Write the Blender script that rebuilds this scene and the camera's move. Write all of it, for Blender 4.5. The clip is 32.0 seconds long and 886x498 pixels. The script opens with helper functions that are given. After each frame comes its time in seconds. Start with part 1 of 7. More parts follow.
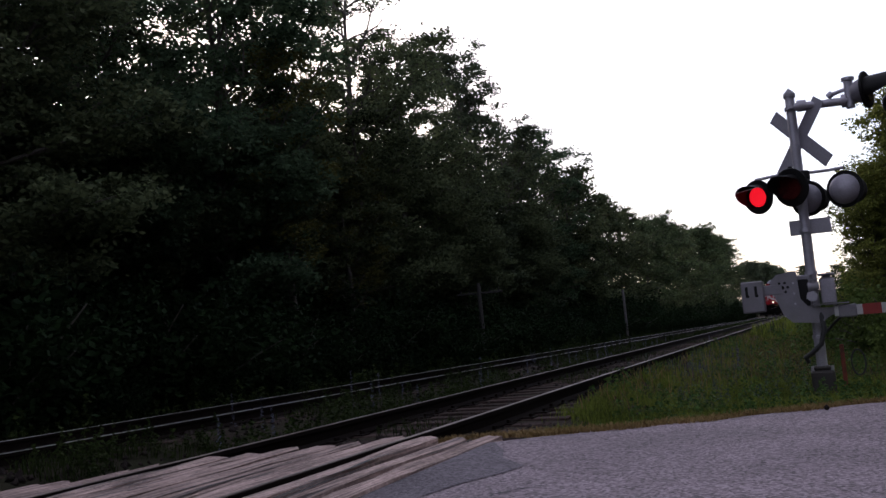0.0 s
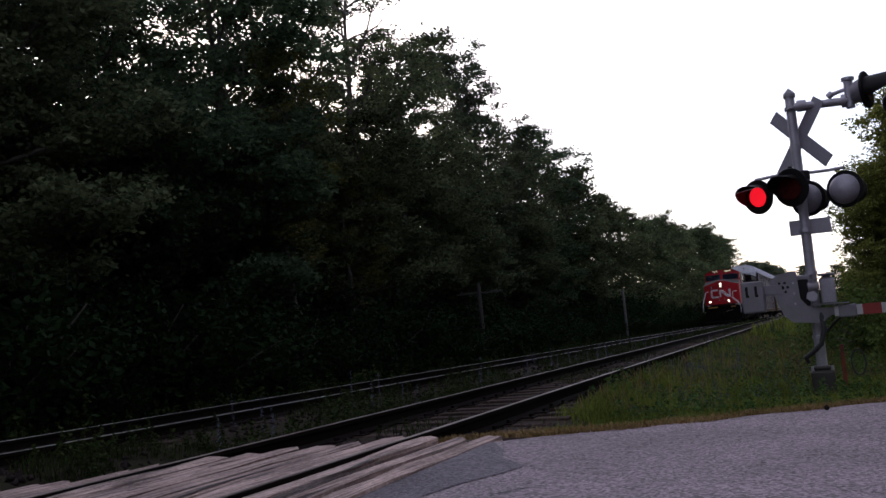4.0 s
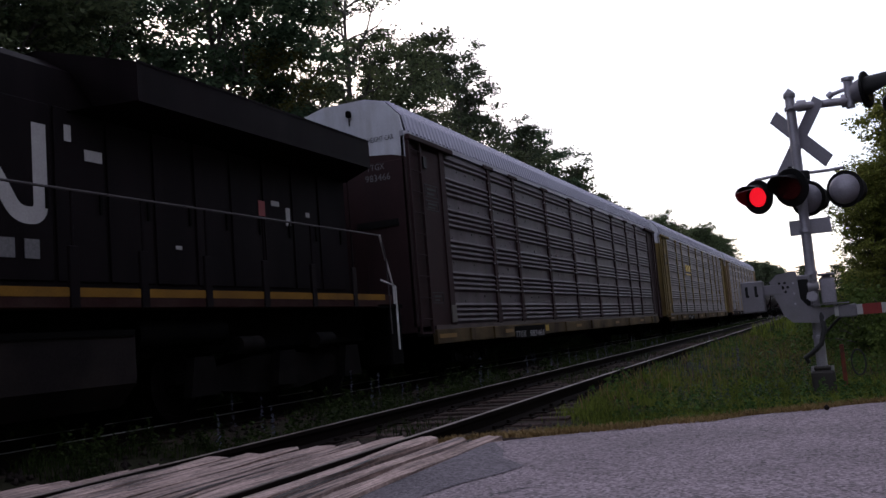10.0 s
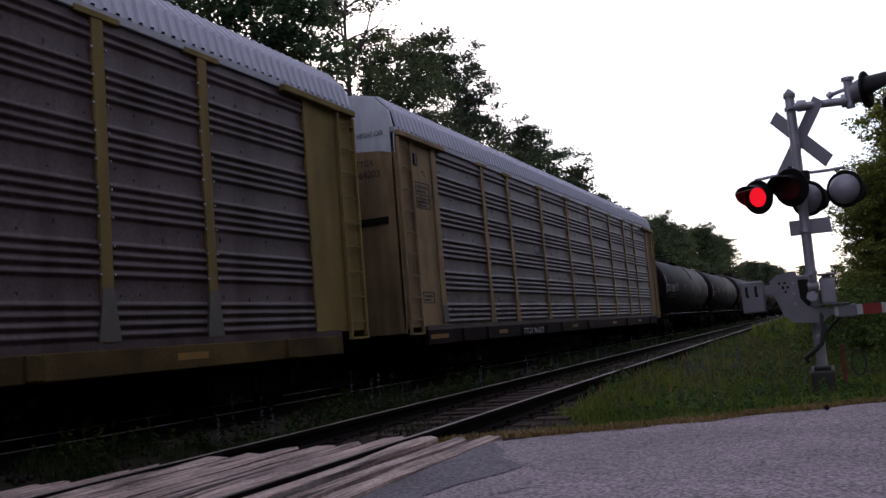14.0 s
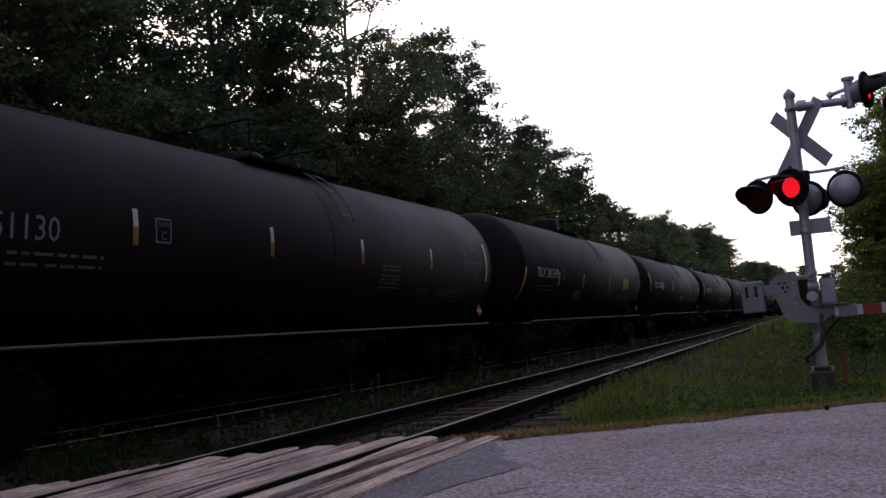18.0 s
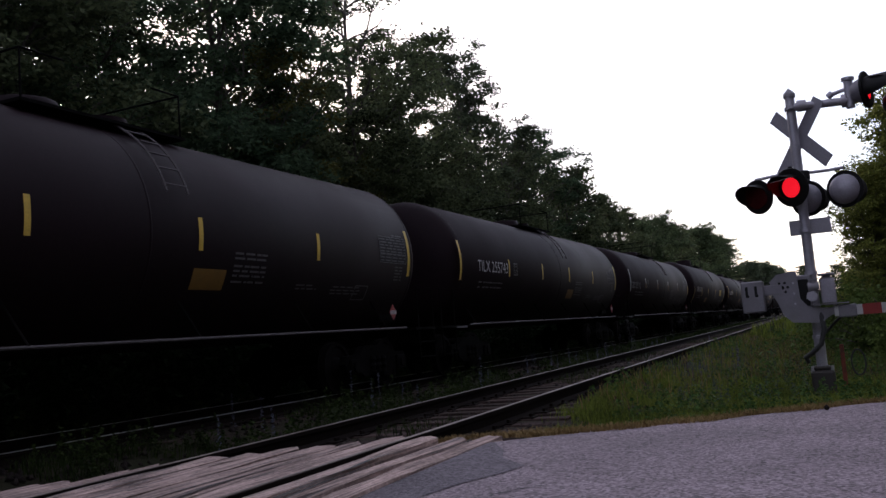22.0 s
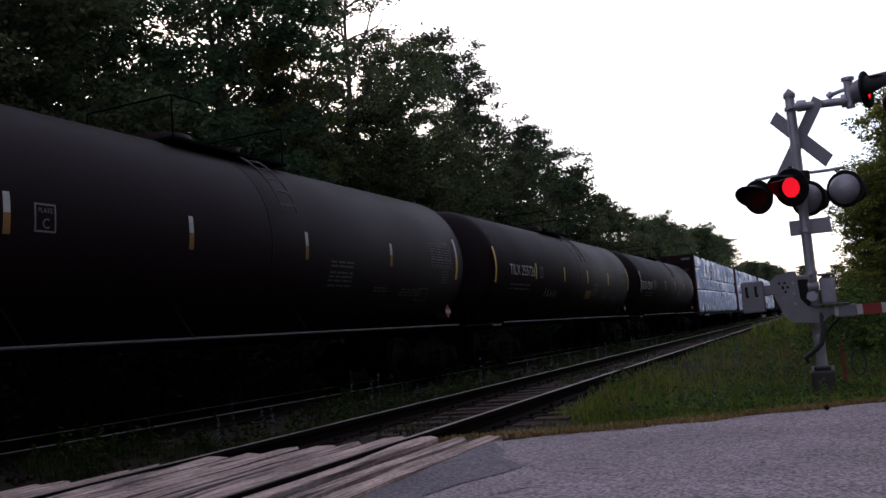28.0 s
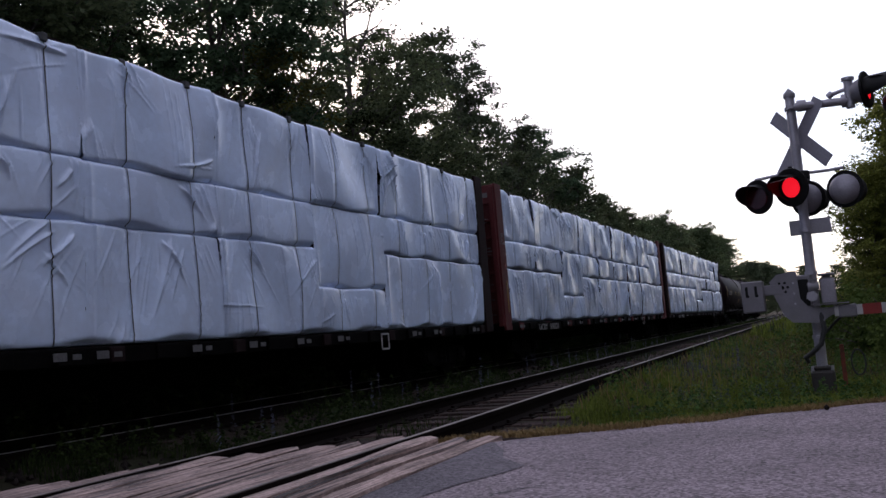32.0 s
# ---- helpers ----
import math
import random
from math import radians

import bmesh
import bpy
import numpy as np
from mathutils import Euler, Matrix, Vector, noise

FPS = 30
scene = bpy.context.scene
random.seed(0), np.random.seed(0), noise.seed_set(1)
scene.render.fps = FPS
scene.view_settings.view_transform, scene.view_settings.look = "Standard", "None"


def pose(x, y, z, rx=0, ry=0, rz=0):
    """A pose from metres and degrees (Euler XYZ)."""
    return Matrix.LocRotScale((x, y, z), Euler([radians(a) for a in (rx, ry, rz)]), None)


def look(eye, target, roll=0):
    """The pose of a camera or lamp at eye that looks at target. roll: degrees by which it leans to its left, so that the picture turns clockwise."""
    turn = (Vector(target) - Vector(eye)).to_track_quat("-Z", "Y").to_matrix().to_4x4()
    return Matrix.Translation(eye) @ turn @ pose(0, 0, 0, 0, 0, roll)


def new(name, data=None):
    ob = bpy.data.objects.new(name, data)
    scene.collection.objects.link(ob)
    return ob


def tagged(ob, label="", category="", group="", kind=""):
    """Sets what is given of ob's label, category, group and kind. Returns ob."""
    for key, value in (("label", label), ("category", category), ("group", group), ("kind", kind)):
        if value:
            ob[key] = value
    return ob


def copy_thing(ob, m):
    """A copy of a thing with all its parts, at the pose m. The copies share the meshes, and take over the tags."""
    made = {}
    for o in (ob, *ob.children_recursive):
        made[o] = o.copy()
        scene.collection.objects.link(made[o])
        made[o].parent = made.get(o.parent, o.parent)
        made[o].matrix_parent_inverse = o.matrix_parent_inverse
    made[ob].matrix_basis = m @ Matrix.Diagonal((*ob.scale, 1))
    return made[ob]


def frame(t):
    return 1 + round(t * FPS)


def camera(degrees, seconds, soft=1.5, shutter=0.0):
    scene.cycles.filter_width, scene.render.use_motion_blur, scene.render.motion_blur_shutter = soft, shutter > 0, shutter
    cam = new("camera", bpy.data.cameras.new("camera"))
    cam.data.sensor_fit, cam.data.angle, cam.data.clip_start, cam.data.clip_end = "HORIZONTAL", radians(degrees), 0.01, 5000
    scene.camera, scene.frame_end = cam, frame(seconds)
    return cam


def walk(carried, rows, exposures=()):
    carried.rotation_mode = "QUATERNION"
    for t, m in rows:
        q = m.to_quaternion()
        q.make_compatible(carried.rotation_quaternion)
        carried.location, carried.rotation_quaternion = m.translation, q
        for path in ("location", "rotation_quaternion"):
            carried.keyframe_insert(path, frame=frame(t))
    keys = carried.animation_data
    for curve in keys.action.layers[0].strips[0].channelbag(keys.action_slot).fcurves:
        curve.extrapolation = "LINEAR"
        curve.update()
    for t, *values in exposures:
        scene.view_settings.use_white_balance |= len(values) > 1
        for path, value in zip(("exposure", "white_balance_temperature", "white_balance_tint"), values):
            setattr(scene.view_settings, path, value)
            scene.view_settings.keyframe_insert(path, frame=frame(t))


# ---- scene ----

# ---- camera: stands still at the roadside ----
EYE = (0.0, 0.0, 0.86)
AIM = (0.91007, 0.40227, 0.09976)
cam = camera(53.67, 32.0, soft=1.5)
stand = look(EYE, (EYE[0] + AIM[0], EYE[1] + AIM[1], EYE[2] + AIM[2]), -4.69)
walk(cam, [(0.0, stand), (32.0, stand)], exposures=[(0.0, 0.08, 6050, 22), (32.0, 0.08, 6050, 22)])

# ---- world: evening sky, veiled and brightest towards the low sun behind the wood ----
SUN_UP, SUN_LEFT = 14.0, 38.0
world = bpy.data.worlds.new("world")
scene.world = world
world.use_nodes = True
wn, wl = world.node_tree.nodes, world.node_tree.links
wn.clear()
sky = wn.new("ShaderNodeTexSky")
sky.sky_type = "NISHITA"
sky.sun_disc = False
sky.dust_density = 1.2
sky.sun_elevation = radians(SUN_UP)
sky.sun_rotation = radians(90 - SUN_LEFT)
bg_clear = wn.new("ShaderNodeBackground")
bg_clear.inputs["Strength"].default_value = 0.105
bg_cloud = wn.new("ShaderNodeBackground")
bg_cloud.inputs["Color"].default_value = (0.985, 0.985, 1.02, 1)
bg_cloud.inputs["Strength"].default_value = 0.66
both = wn.new("ShaderNodeAddShader")
wout = wn.new("ShaderNodeOutputWorld")
wl.new(sky.outputs["Color"], bg_clear.inputs["Color"])
wl.new(bg_clear.outputs[0], both.inputs[0])
wl.new(bg_cloud.outputs[0], both.inputs[1])
wl.new(both.outputs[0], wout.inputs["Surface"])

sun_data = bpy.data.lights.new("sun", "SUN")
sun_data.energy = 2.0
sun_data.angle = radians(3)
sun_data.color = (1.0, 0.88, 0.72)
sun = new("sun", sun_data)
to_sun = Euler((0, radians(-SUN_UP), radians(SUN_LEFT))).to_matrix() @ Vector((1, 0, 0))
sun.matrix_world = look(to_sun * 60, (0, 0, 0))


# ---- mesh helpers ----
class G:
    """Collects vertices and faces of one mesh."""

    def __init__(self):
        self.v, self.f = [], []

    def add(self, verts, faces):
        n = len(self.v)
        self.v.extend(tuple(p) for p in verts)
        self.f.extend(tuple(n + i for i in q) for q in faces)
        return self

    def box(self, x0, x1, y0, y1, z0, z1, ch=0.0):
        (x0, x1), (y0, y1), (z0, z1) = sorted((x0, x1)), sorted((y0, y1)), sorted((z0, z1))
        if ch <= 0:
            vs = [(x, y, z) for x in (x0, x1) for y in (y0, y1) for z in (z0, z1)]
            return self.add(vs, [(0, 1, 3, 2), (4, 6, 7, 5), (0, 4, 5, 1), (2, 3, 7, 6), (0, 2, 6, 4), (1, 5, 7, 3)])
        c = min(ch, (x1 - x0) * 0.45, (y1 - y0) * 0.45, (z1 - z0) * 0.45)
        vs, ix = [], {}
        for a, (xa, xb) in enumerate(((x0, x0 + c), (x1, x1 - c))):
            for b, (ya, yb) in enumerate(((y0, y0 + c), (y1, y1 - c))):
                for d, (za, zb) in enumerate(((z0, z0 + c), (z1, z1 - c))):
                    for k, p in enumerate(((xa, yb, zb), (xb, ya, zb), (xb, yb, za))):
                        ix[a, b, d, k] = len(vs)
                        vs.append(p)
        fs = []
        for s in (0, 1):
            fs.append([ix[s, b, d, 0] for b, d in ((0, 0), (1, 0), (1, 1), (0, 1))])
            fs.append([ix[b, s, d, 1] for b, d in ((0, 0), (1, 0), (1, 1), (0, 1))])
            fs.append([ix[b, d, s, 2] for b, d in ((0, 0), (1, 0), (1, 1), (0, 1))])
            for u in (0, 1):
                fs.append([ix[s, u, 0, 0], ix[s, u, 1, 0], ix[s, u, 1, 1], ix[s, u, 0, 1]])
                fs.append([ix[s, 0, u, 0], ix[s, 1, u, 0], ix[s, 1, u, 2], ix[s, 0, u, 2]])
                fs.append([ix[0, s, u, 1], ix[1, s, u, 1], ix[1, s, u, 2], ix[0, s, u, 2]])
                for w in (0, 1):
                    fs.append([ix[s, u, w, k] for k in (0, 1, 2)])
        return self.add(vs, fs)

    def prism(self, poly, axis, a, b):
        """A 2D polygon swept along axis x (poly in y, z), y (poly in x, z) or z (poly in x, y)."""
        n = len(poly)
        put = {"x": lambda p, s: (s, p[0], p[1]), "y": lambda p, s: (p[0], s, p[1]), "z": lambda p, s: (p[0], p[1], s)}[axis]
        vs = [put(p, a) for p in poly] + [put(p, b) for p in poly]
        fs = [tuple(range(n)), tuple(range(2 * n - 1, n - 1, -1))]
        fs += [(i, (i + 1) % n, n + (i + 1) % n, n + i) for i in range(n)]
        return self.add(vs, fs)

    def cyl(self, p0, p1, r0, r1=None, n=12, caps=True):
        r1 = r0 if r1 is None else r1
        p0, p1 = Vector(p0), Vector(p1)
        d = (p1 - p0).normalized()
        u = d.orthogonal().normalized()
        w = d.cross(u)
        ring = [(math.cos(2 * math.pi * i / n), math.sin(2 * math.pi * i / n)) for i in range(n)]
        vs = [p0 + (u * c + w * s) * r0 for c, s in ring] + [p1 + (u * c + w * s) * r1 for c, s in ring]
        fs = [(i, (i + 1) % n, n + (i + 1) % n, n + i) for i in range(n)]
        if caps:
            fs += [tuple(range(n - 1, -1, -1)), tuple(range(n, 2 * n))]
        return self.add(vs, fs)

    def tube(self, pts, r, n=6):
        pts = [Vector(p) for p in pts]
        rs = r if isinstance(r, (list, tuple)) else [r] * len(pts)
        u = None
        vs, fs = [], []
        for i, p in enumerate(pts):
            d = (pts[min(i + 1, len(pts) - 1)] - pts[max(i - 1, 0)]).normalized()
            if u is None:
                u = d.orthogonal().normalized()
            u = (u - d * u.dot(d)).normalized()
            w = d.cross(u)
            for k in range(n):
                a = 2 * math.pi * k / n
                vs.append(p + (u * math.cos(a) + w * math.sin(a)) * rs[i])
        for i in range(len(pts) - 1):
            for k in range(n):
                fs.append((i * n + k, i * n + (k + 1) % n, (i + 1) * n + (k + 1) % n, (i + 1) * n + k))
        fs += [tuple(range(n - 1, -1, -1)), tuple(range((len(pts) - 1) * n, len(pts) * n))]
        return self.add(vs, fs)

    def lathe(self, prof, origin, axis, n=24):
        """prof: (along the axis, radius) pairs."""
        o, d = Vector(origin), Vector(axis).normalized()
        u = d.orthogonal().normalized()
        w = d.cross(u)
        vs, fs = [], []
        for a, r in prof:
            for k in range(n):
                t = 2 * math.pi * k / n
                vs.append(o + d * a + (u * math.cos(t) + w * math.sin(t)) * max(r, 1e-4))
        for i in range(len(prof) - 1):
            for k in range(n):
                fs.append((i * n + k, i * n + (k + 1) % n, (i + 1) * n + (k + 1) % n, (i + 1) * n + k))
        return self.add(vs, fs)

    def sheet(self, prof, axis, a, b, steps=1, thick=None):
        """An open 2D line swept along an axis, as a thin skin."""
        put = {"x": lambda p, s: (s, p[0], p[1]), "y": lambda p, s: (p[0], s, p[1])}[axis]
        n = len(prof)
        vs = [put(p, a + (b - a) * k / steps) for k in range(steps + 1) for p in prof]
        fs = [(k * n + i, k * n + i + 1, (k + 1) * n + i + 1, (k + 1) * n + i) for k in range(steps) for i in range(n - 1)]
        return self.add(vs, fs)

    def mesh(self, name):
        me = bpy.data.meshes.new(name)
        me.from_pydata(self.v, [], self.f)
        me.update()
        return me


def shade(me, mat, angle=35):
    me.materials.append(mat)
    me.polygons.foreach_set("use_smooth", [True] * len(me.polygons))
    me.set_sharp_from_angle(angle=radians(angle))
    return me


def part(name, g, mat, parent, label="", angle=35):
    """ONE mesh object under a thing or under a part."""
    me = g if isinstance(g, bpy.types.Mesh) else shade(g.mesh(name), mat, angle)
    ob = new(name, me)
    if parent:
        ob.parent = parent
    if label:
        ob["label"] = label
    return ob


def thing(name, m=None):
    ob = new(name)
    ob.empty_display_size = 0.3
    if m:
        ob.matrix_basis = m
    return ob


def fast_mesh(name, verts, quads, mat):
    """A mesh from numpy arrays: verts (n, 3), quads (m, 4)."""
    me = bpy.data.meshes.new(name)
    me.vertices.add(len(verts))
    me.vertices.foreach_set("co", np.ascontiguousarray(verts, dtype=np.float32).ravel())
    k = quads.shape[1]
    me.loops.add(quads.size)
    me.loops.foreach_set("vertex_index", quads.astype(np.int32).ravel())
    me.polygons.add(len(quads))
    me.polygons.foreach_set("loop_start", np.arange(0, quads.size, k, dtype=np.int32))
    me.update(calc_edges=True)
    me.materials.append(mat)
    return me


# ---- materials ----
def material(name, base, rough=0.6, metal=0.0, vary=0.25, scale=3.0, fine=40.0, bump=0.2, dirt=None, dirt_amount=0.35,
             dirt_scale=1.2, streak=None, per_piece=0.0, island=0.0, spec=0.5, coat=0.0):
    """Paint, metal, wood or stone: two scales of variation, optional dirt in patches or streaks that run down."""
    m = bpy.data.materials.new(name)
    m.use_nodes = True
    n, l = m.node_tree.nodes, m.node_tree.links
    b = n["Principled BSDF"]
    tc = n.new("ShaderNodeTexCoord")
    n1 = n.new("ShaderNodeTexNoise")
    n1.inputs["Scale"].default_value = scale
    n1.inputs["Detail"].default_value = 5
    n2 = n.new("ShaderNodeTexNoise")
    n2.inputs["Scale"].default_value = fine
    n2.inputs["Detail"].default_value = 3
    l.new(tc.outputs["Object"], n1.inputs["Vector"])
    l.new(tc.outputs["Object"], n2.inputs["Vector"])
    add = n.new("ShaderNodeMath")
    add.operation = "ADD"
    l.new(n1.outputs["Fac"], add.inputs[0])
    l.new(n2.outputs["Fac"], add.inputs[1])
    ramp = n.new("ShaderNodeMapRange")
    ramp.inputs["From Min"].default_value = 0.7
    ramp.inputs["From Max"].default_value = 1.3
    ramp.inputs["To Min"].default_value = 1 - vary
    ramp.inputs["To Max"].default_value = 1 + vary
    l.new(add.outputs[0], ramp.inputs["Value"])
    val = ramp.outputs["Result"]
    for amount, kind in ((per_piece, "piece"), (island, "island")):
        if amount > 0:
            if kind == "piece":
                src = n.new("ShaderNodeObjectInfo").outputs["Random"]
            else:
                src = n.new("ShaderNodeNewGeometry").outputs["Random Per Island"]
            mr = n.new("ShaderNodeMapRange")
            mr.inputs["To Min"].default_value = 1 - amount
            mr.inputs["To Max"].default_value = 1 + amount
            l.new(src, mr.inputs["Value"])
            mul = n.new("ShaderNodeMath")
            mul.operation = "MULTIPLY"
            l.new(val, mul.inputs[0])
            l.new(mr.outputs["Result"], mul.inputs[1])
            val = mul.outputs[0]
    col = n.new("ShaderNodeVectorMath")
    col.operation = "SCALE"
    col.inputs[0].default_value = base
    l.new(val, col.inputs["Scale"])
    out = col.outputs["Vector"]
    if dirt:
        n3 = n.new("ShaderNodeTexNoise")
        n3.inputs["Scale"].default_value = dirt_scale
        n3.inputs["Detail"].default_value = 6
        if streak:
            mp = n.new("ShaderNodeMapping")
            mp.inputs["Scale"].default_value = streak
            l.new(tc.outputs["Object"], mp.inputs["Vector"])
            l.new(mp.outputs["Vector"], n3.inputs["Vector"])
        else:
            l.new(tc.outputs["Object"], n3.inputs["Vector"])
        mr = n.new("ShaderNodeMapRange")
        mr.inputs["From Min"].default_value = 0.42
        mr.inputs["From Max"].default_value = 0.72
        mr.inputs["To Max"].default_value = dirt_amount
        l.new(n3.outputs["Fac"], mr.inputs["Value"])
        mix = n.new("ShaderNodeMix")
        mix.data_type = "RGBA"
        mix.inputs["B"].default_value = (*dirt, 1)
        l.new(mr.outputs["Result"], mix.inputs["Factor"])
        l.new(out, mix.inputs["A"])
        out = mix.outputs["Result"]
    l.new(out, b.inputs["Base Color"])
    rr = n.new("ShaderNodeMapRange")
    rr.inputs["To Min"].default_value = max(rough - 0.12, 0.05)
    rr.inputs["To Max"].default_value = min(rough + 0.12, 1)
    l.new(n1.outputs["Fac"], rr.inputs["Value"])
    l.new(rr.outputs["Result"], b.inputs["Roughness"])
    b.inputs["Metallic"].default_value = metal
    b.inputs["Specular IOR Level"].default_value = spec
    b.inputs["Coat Weight"].default_value = coat
    if bump > 0:
        bp = n.new("ShaderNodeBump")
        bp.inputs["Strength"].default_value = bump
        bp.inputs["Distance"].default_value = 0.02
        l.new(add.outputs[0], bp.inputs["Height"])
        l.new(bp.outputs["Normal"], b.inputs["Normal"])
    return m


def glowing(name, color, strength):
    m = bpy.data.materials.new(name)
    m.use_nodes = True
    b = m.node_tree.nodes["Principled BSDF"]
    b.inputs["Base Color"].default_value = (*[min(1, c) for c in color], 1)
    b.inputs["Emission Color"].default_value = (*color, 1)
    b.inputs["Emission Strength"].default_value = strength
    return m


def leafy(name, base, tip, rough=0.55, through_light=0.25):
    """Leaves: colour per leaf, some light passes through."""
    m = bpy.data.materials.new(name)
    m.use_nodes = True
    n, l = m.node_tree.nodes, m.node_tree.links
    b = n["Principled BSDF"]
    geo = n.new("ShaderNodeNewGeometry")
    tc = n.new("ShaderNodeTexCoord")
    nz = n.new("ShaderNodeTexNoise")
    nz.inputs["Scale"].default_value = 0.7
    l.new(tc.outputs["Object"], nz.inputs["Vector"])
    add = n.new("ShaderNodeMath")
    add.operation = "MULTIPLY_ADD"
    add.inputs[1].default_value = 0.6
    l.new(geo.outputs["Random Per Island"], add.inputs[0])
    l.new(nz.outputs["Fac"], add.inputs[2])
    mr = n.new("ShaderNodeMapRange")
    mr.inputs["From Min"].default_value = 0.35
    mr.inputs["From Max"].default_value = 1.1
    l.new(add.outputs[0], mr.inputs["Value"])
    mix = n.new("ShaderNodeMix")
    mix.data_type = "RGBA"
    mix.inputs["A"].default_value = (*base, 1)
    mix.inputs["B"].default_value = (*tip, 1)
    l.new(mr.outputs["Result"], mix.inputs["Factor"])
    l.new(mix.outputs["Result"], b.inputs["Base Color"])
    b.inputs["Roughness"].default_value = rough
    b.inputs["Specular IOR Level"].default_value = 0.05
    tr = n.new("ShaderNodeBsdfTranslucent")
    l.new(mix.outputs["Result"], tr.inputs["Color"])
    ms = n.new("ShaderNodeMixShader")
    ms.inputs["Fac"].default_value = through_light
    l.new(b.outputs[0], ms.inputs[1])
    l.new(tr.outputs[0], ms.inputs[2])
    l.new(ms.outputs[0], n["Material Output"].inputs["Surface"])
    return m


def glassy(name, tint=(0.03, 0.035, 0.045), rough=0.06, spec=0.9):
    m = bpy.data.materials.new(name)
    m.use_nodes = True
    b = m.node_tree.nodes["Principled BSDF"]
    b.inputs["Base Color"].default_value = (*tint, 1)
    b.inputs["Roughness"].default_value = rough
    b.inputs["Specular IOR Level"].default_value = spec
    return m


def asphalt(name, base, contrast):
    """Worn asphalt: pale stones in dark binder, broad worn and stained areas."""
    m = material(name, base, 0.9, vary=0.28, scale=1.1, fine=70, bump=0.5, dirt=tuple(c * 0.55 for c in base), dirt_amount=0.5, dirt_scale=0.5, spec=0.3)
    n, l = m.node_tree.nodes, m.node_tree.links
    b = n["Principled BSDF"]
    old = b.inputs["Base Color"].links[0].from_socket
    tc = n.new("ShaderNodeTexCoord")
    cells = n.new("ShaderNodeTexVoronoi")
    cells.inputs["Scale"].default_value = 55
    l.new(tc.outputs["Object"], cells.inputs["Vector"])
    sep = n.new("ShaderNodeSeparateColor")
    l.new(cells.outputs["Color"], sep.inputs[0])
    mr = n.new("ShaderNodeMapRange")
    mr.inputs["To Min"].default_value = 1 - contrast
    mr.inputs["To Max"].default_value = 1 + contrast
    l.new(sep.outputs[0], mr.inputs["Value"])
    sc = n.new("ShaderNodeVectorMath")
    sc.operation = "SCALE"
    l.new(old, sc.inputs[0])
    l.new(mr.outputs["Result"], sc.inputs["Scale"])
    l.new(sc.outputs["Vector"], b.inputs["Base Color"])
    return m


M_ASPHALT = asphalt("asphalt", (0.228, 0.182, 0.198), 0.55)
M_PATCH = asphalt("asphalt_patch", (0.135, 0.116, 0.130), 0.45)
M_TAR = material("crack_filler", (0.018, 0.018, 0.02), 0.7, vary=0.2)
M_PLANK = material("weathered_plank", (0.40, 0.293, 0.262), 0.85, vary=0.4, scale=2.5, fine=30, bump=0.8, dirt=(0.05, 0.04, 0.038), dirt_amount=0.95, dirt_scale=2.0, streak=(0.9, 26, 26), per_piece=0.2, spec=0.12)
M_TIE = material("creosoted_tie", (0.030, 0.0205, 0.018), 0.9, vary=0.4, scale=3, fine=25, bump=0.6, dirt=(0.085, 0.060, 0.052), dirt_amount=0.55, dirt_scale=5, per_piece=0.35, spec=0.05)
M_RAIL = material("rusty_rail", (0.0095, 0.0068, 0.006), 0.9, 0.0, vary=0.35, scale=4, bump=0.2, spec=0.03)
M_RAILTOP = material("worn_rail_head", (0.48, 0.45, 0.44), 0.42, 0.85, vary=0.2, scale=6, bump=0.05)
M_SIDINGTOP = material("dull_rail_head", (0.27, 0.225, 0.205), 0.5, 0.7, vary=0.3, scale=2.5, bump=0.05, dirt=(0.07, 0.045, 0.035), dirt_amount=0.8, dirt_scale=0.7)
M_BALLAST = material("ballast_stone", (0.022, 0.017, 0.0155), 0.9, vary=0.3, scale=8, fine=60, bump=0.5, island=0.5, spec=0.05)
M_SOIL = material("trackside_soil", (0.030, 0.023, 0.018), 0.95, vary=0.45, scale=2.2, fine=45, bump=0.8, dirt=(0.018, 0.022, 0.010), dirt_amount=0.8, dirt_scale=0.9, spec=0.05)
M_GRASS = leafy("grass_blades", (0.022, 0.042, 0.008), (0.185, 0.220, 0.038), 0.6, 0.3)
M_DRY = leafy("dry_grass", (0.12, 0.080, 0.036), (0.30, 0.205, 0.09), 0.7, 0.15)
M_BROWNWEED = leafy("brown_weeds", (0.05, 0.036, 0.02), (0.14, 0.11, 0.055), 0.7, 0.2)
M_HORSETAIL = leafy("grey_green_weeds", (0.04, 0.058, 0.045), (0.10, 0.125, 0.10), 0.7, 0.2)
# darker copy of the grass: shade of train and wood put into its colour
M_SHADEGRASS = leafy("shade_toned_track_grass", (0.005, 0.011, 0.0035), (0.035, 0.050, 0.014), 0.7, 0.2)
M_WEED = leafy("weed_leaves", (0.020, 0.052, 0.014), (0.085, 0.145, 0.036), 0.6, 0.2)
M_FLOWER = leafy("lupin_flowers", (0.045, 0.048, 0.070), (0.105, 0.108, 0.145), 0.7, 0.2)
M_LEAF = leafy("maple_leaves", (0.010, 0.022, 0.012), (0.082, 0.124, 0.066), 0.6, 0.45)
M_LEAF2 = leafy("oak_leaves", (0.013, 0.022, 0.011), (0.116, 0.140, 0.068), 0.6, 0.45)
M_LEAFMID = leafy("dark_wood_leaves", (0.012, 0.021, 0.011), (0.098, 0.118, 0.056), 0.6, 0.45)
M_LEAFFAR = leafy("far_wood_leaves", (0.014, 0.026, 0.013), (0.095, 0.125, 0.058), 0.6, 0.45)
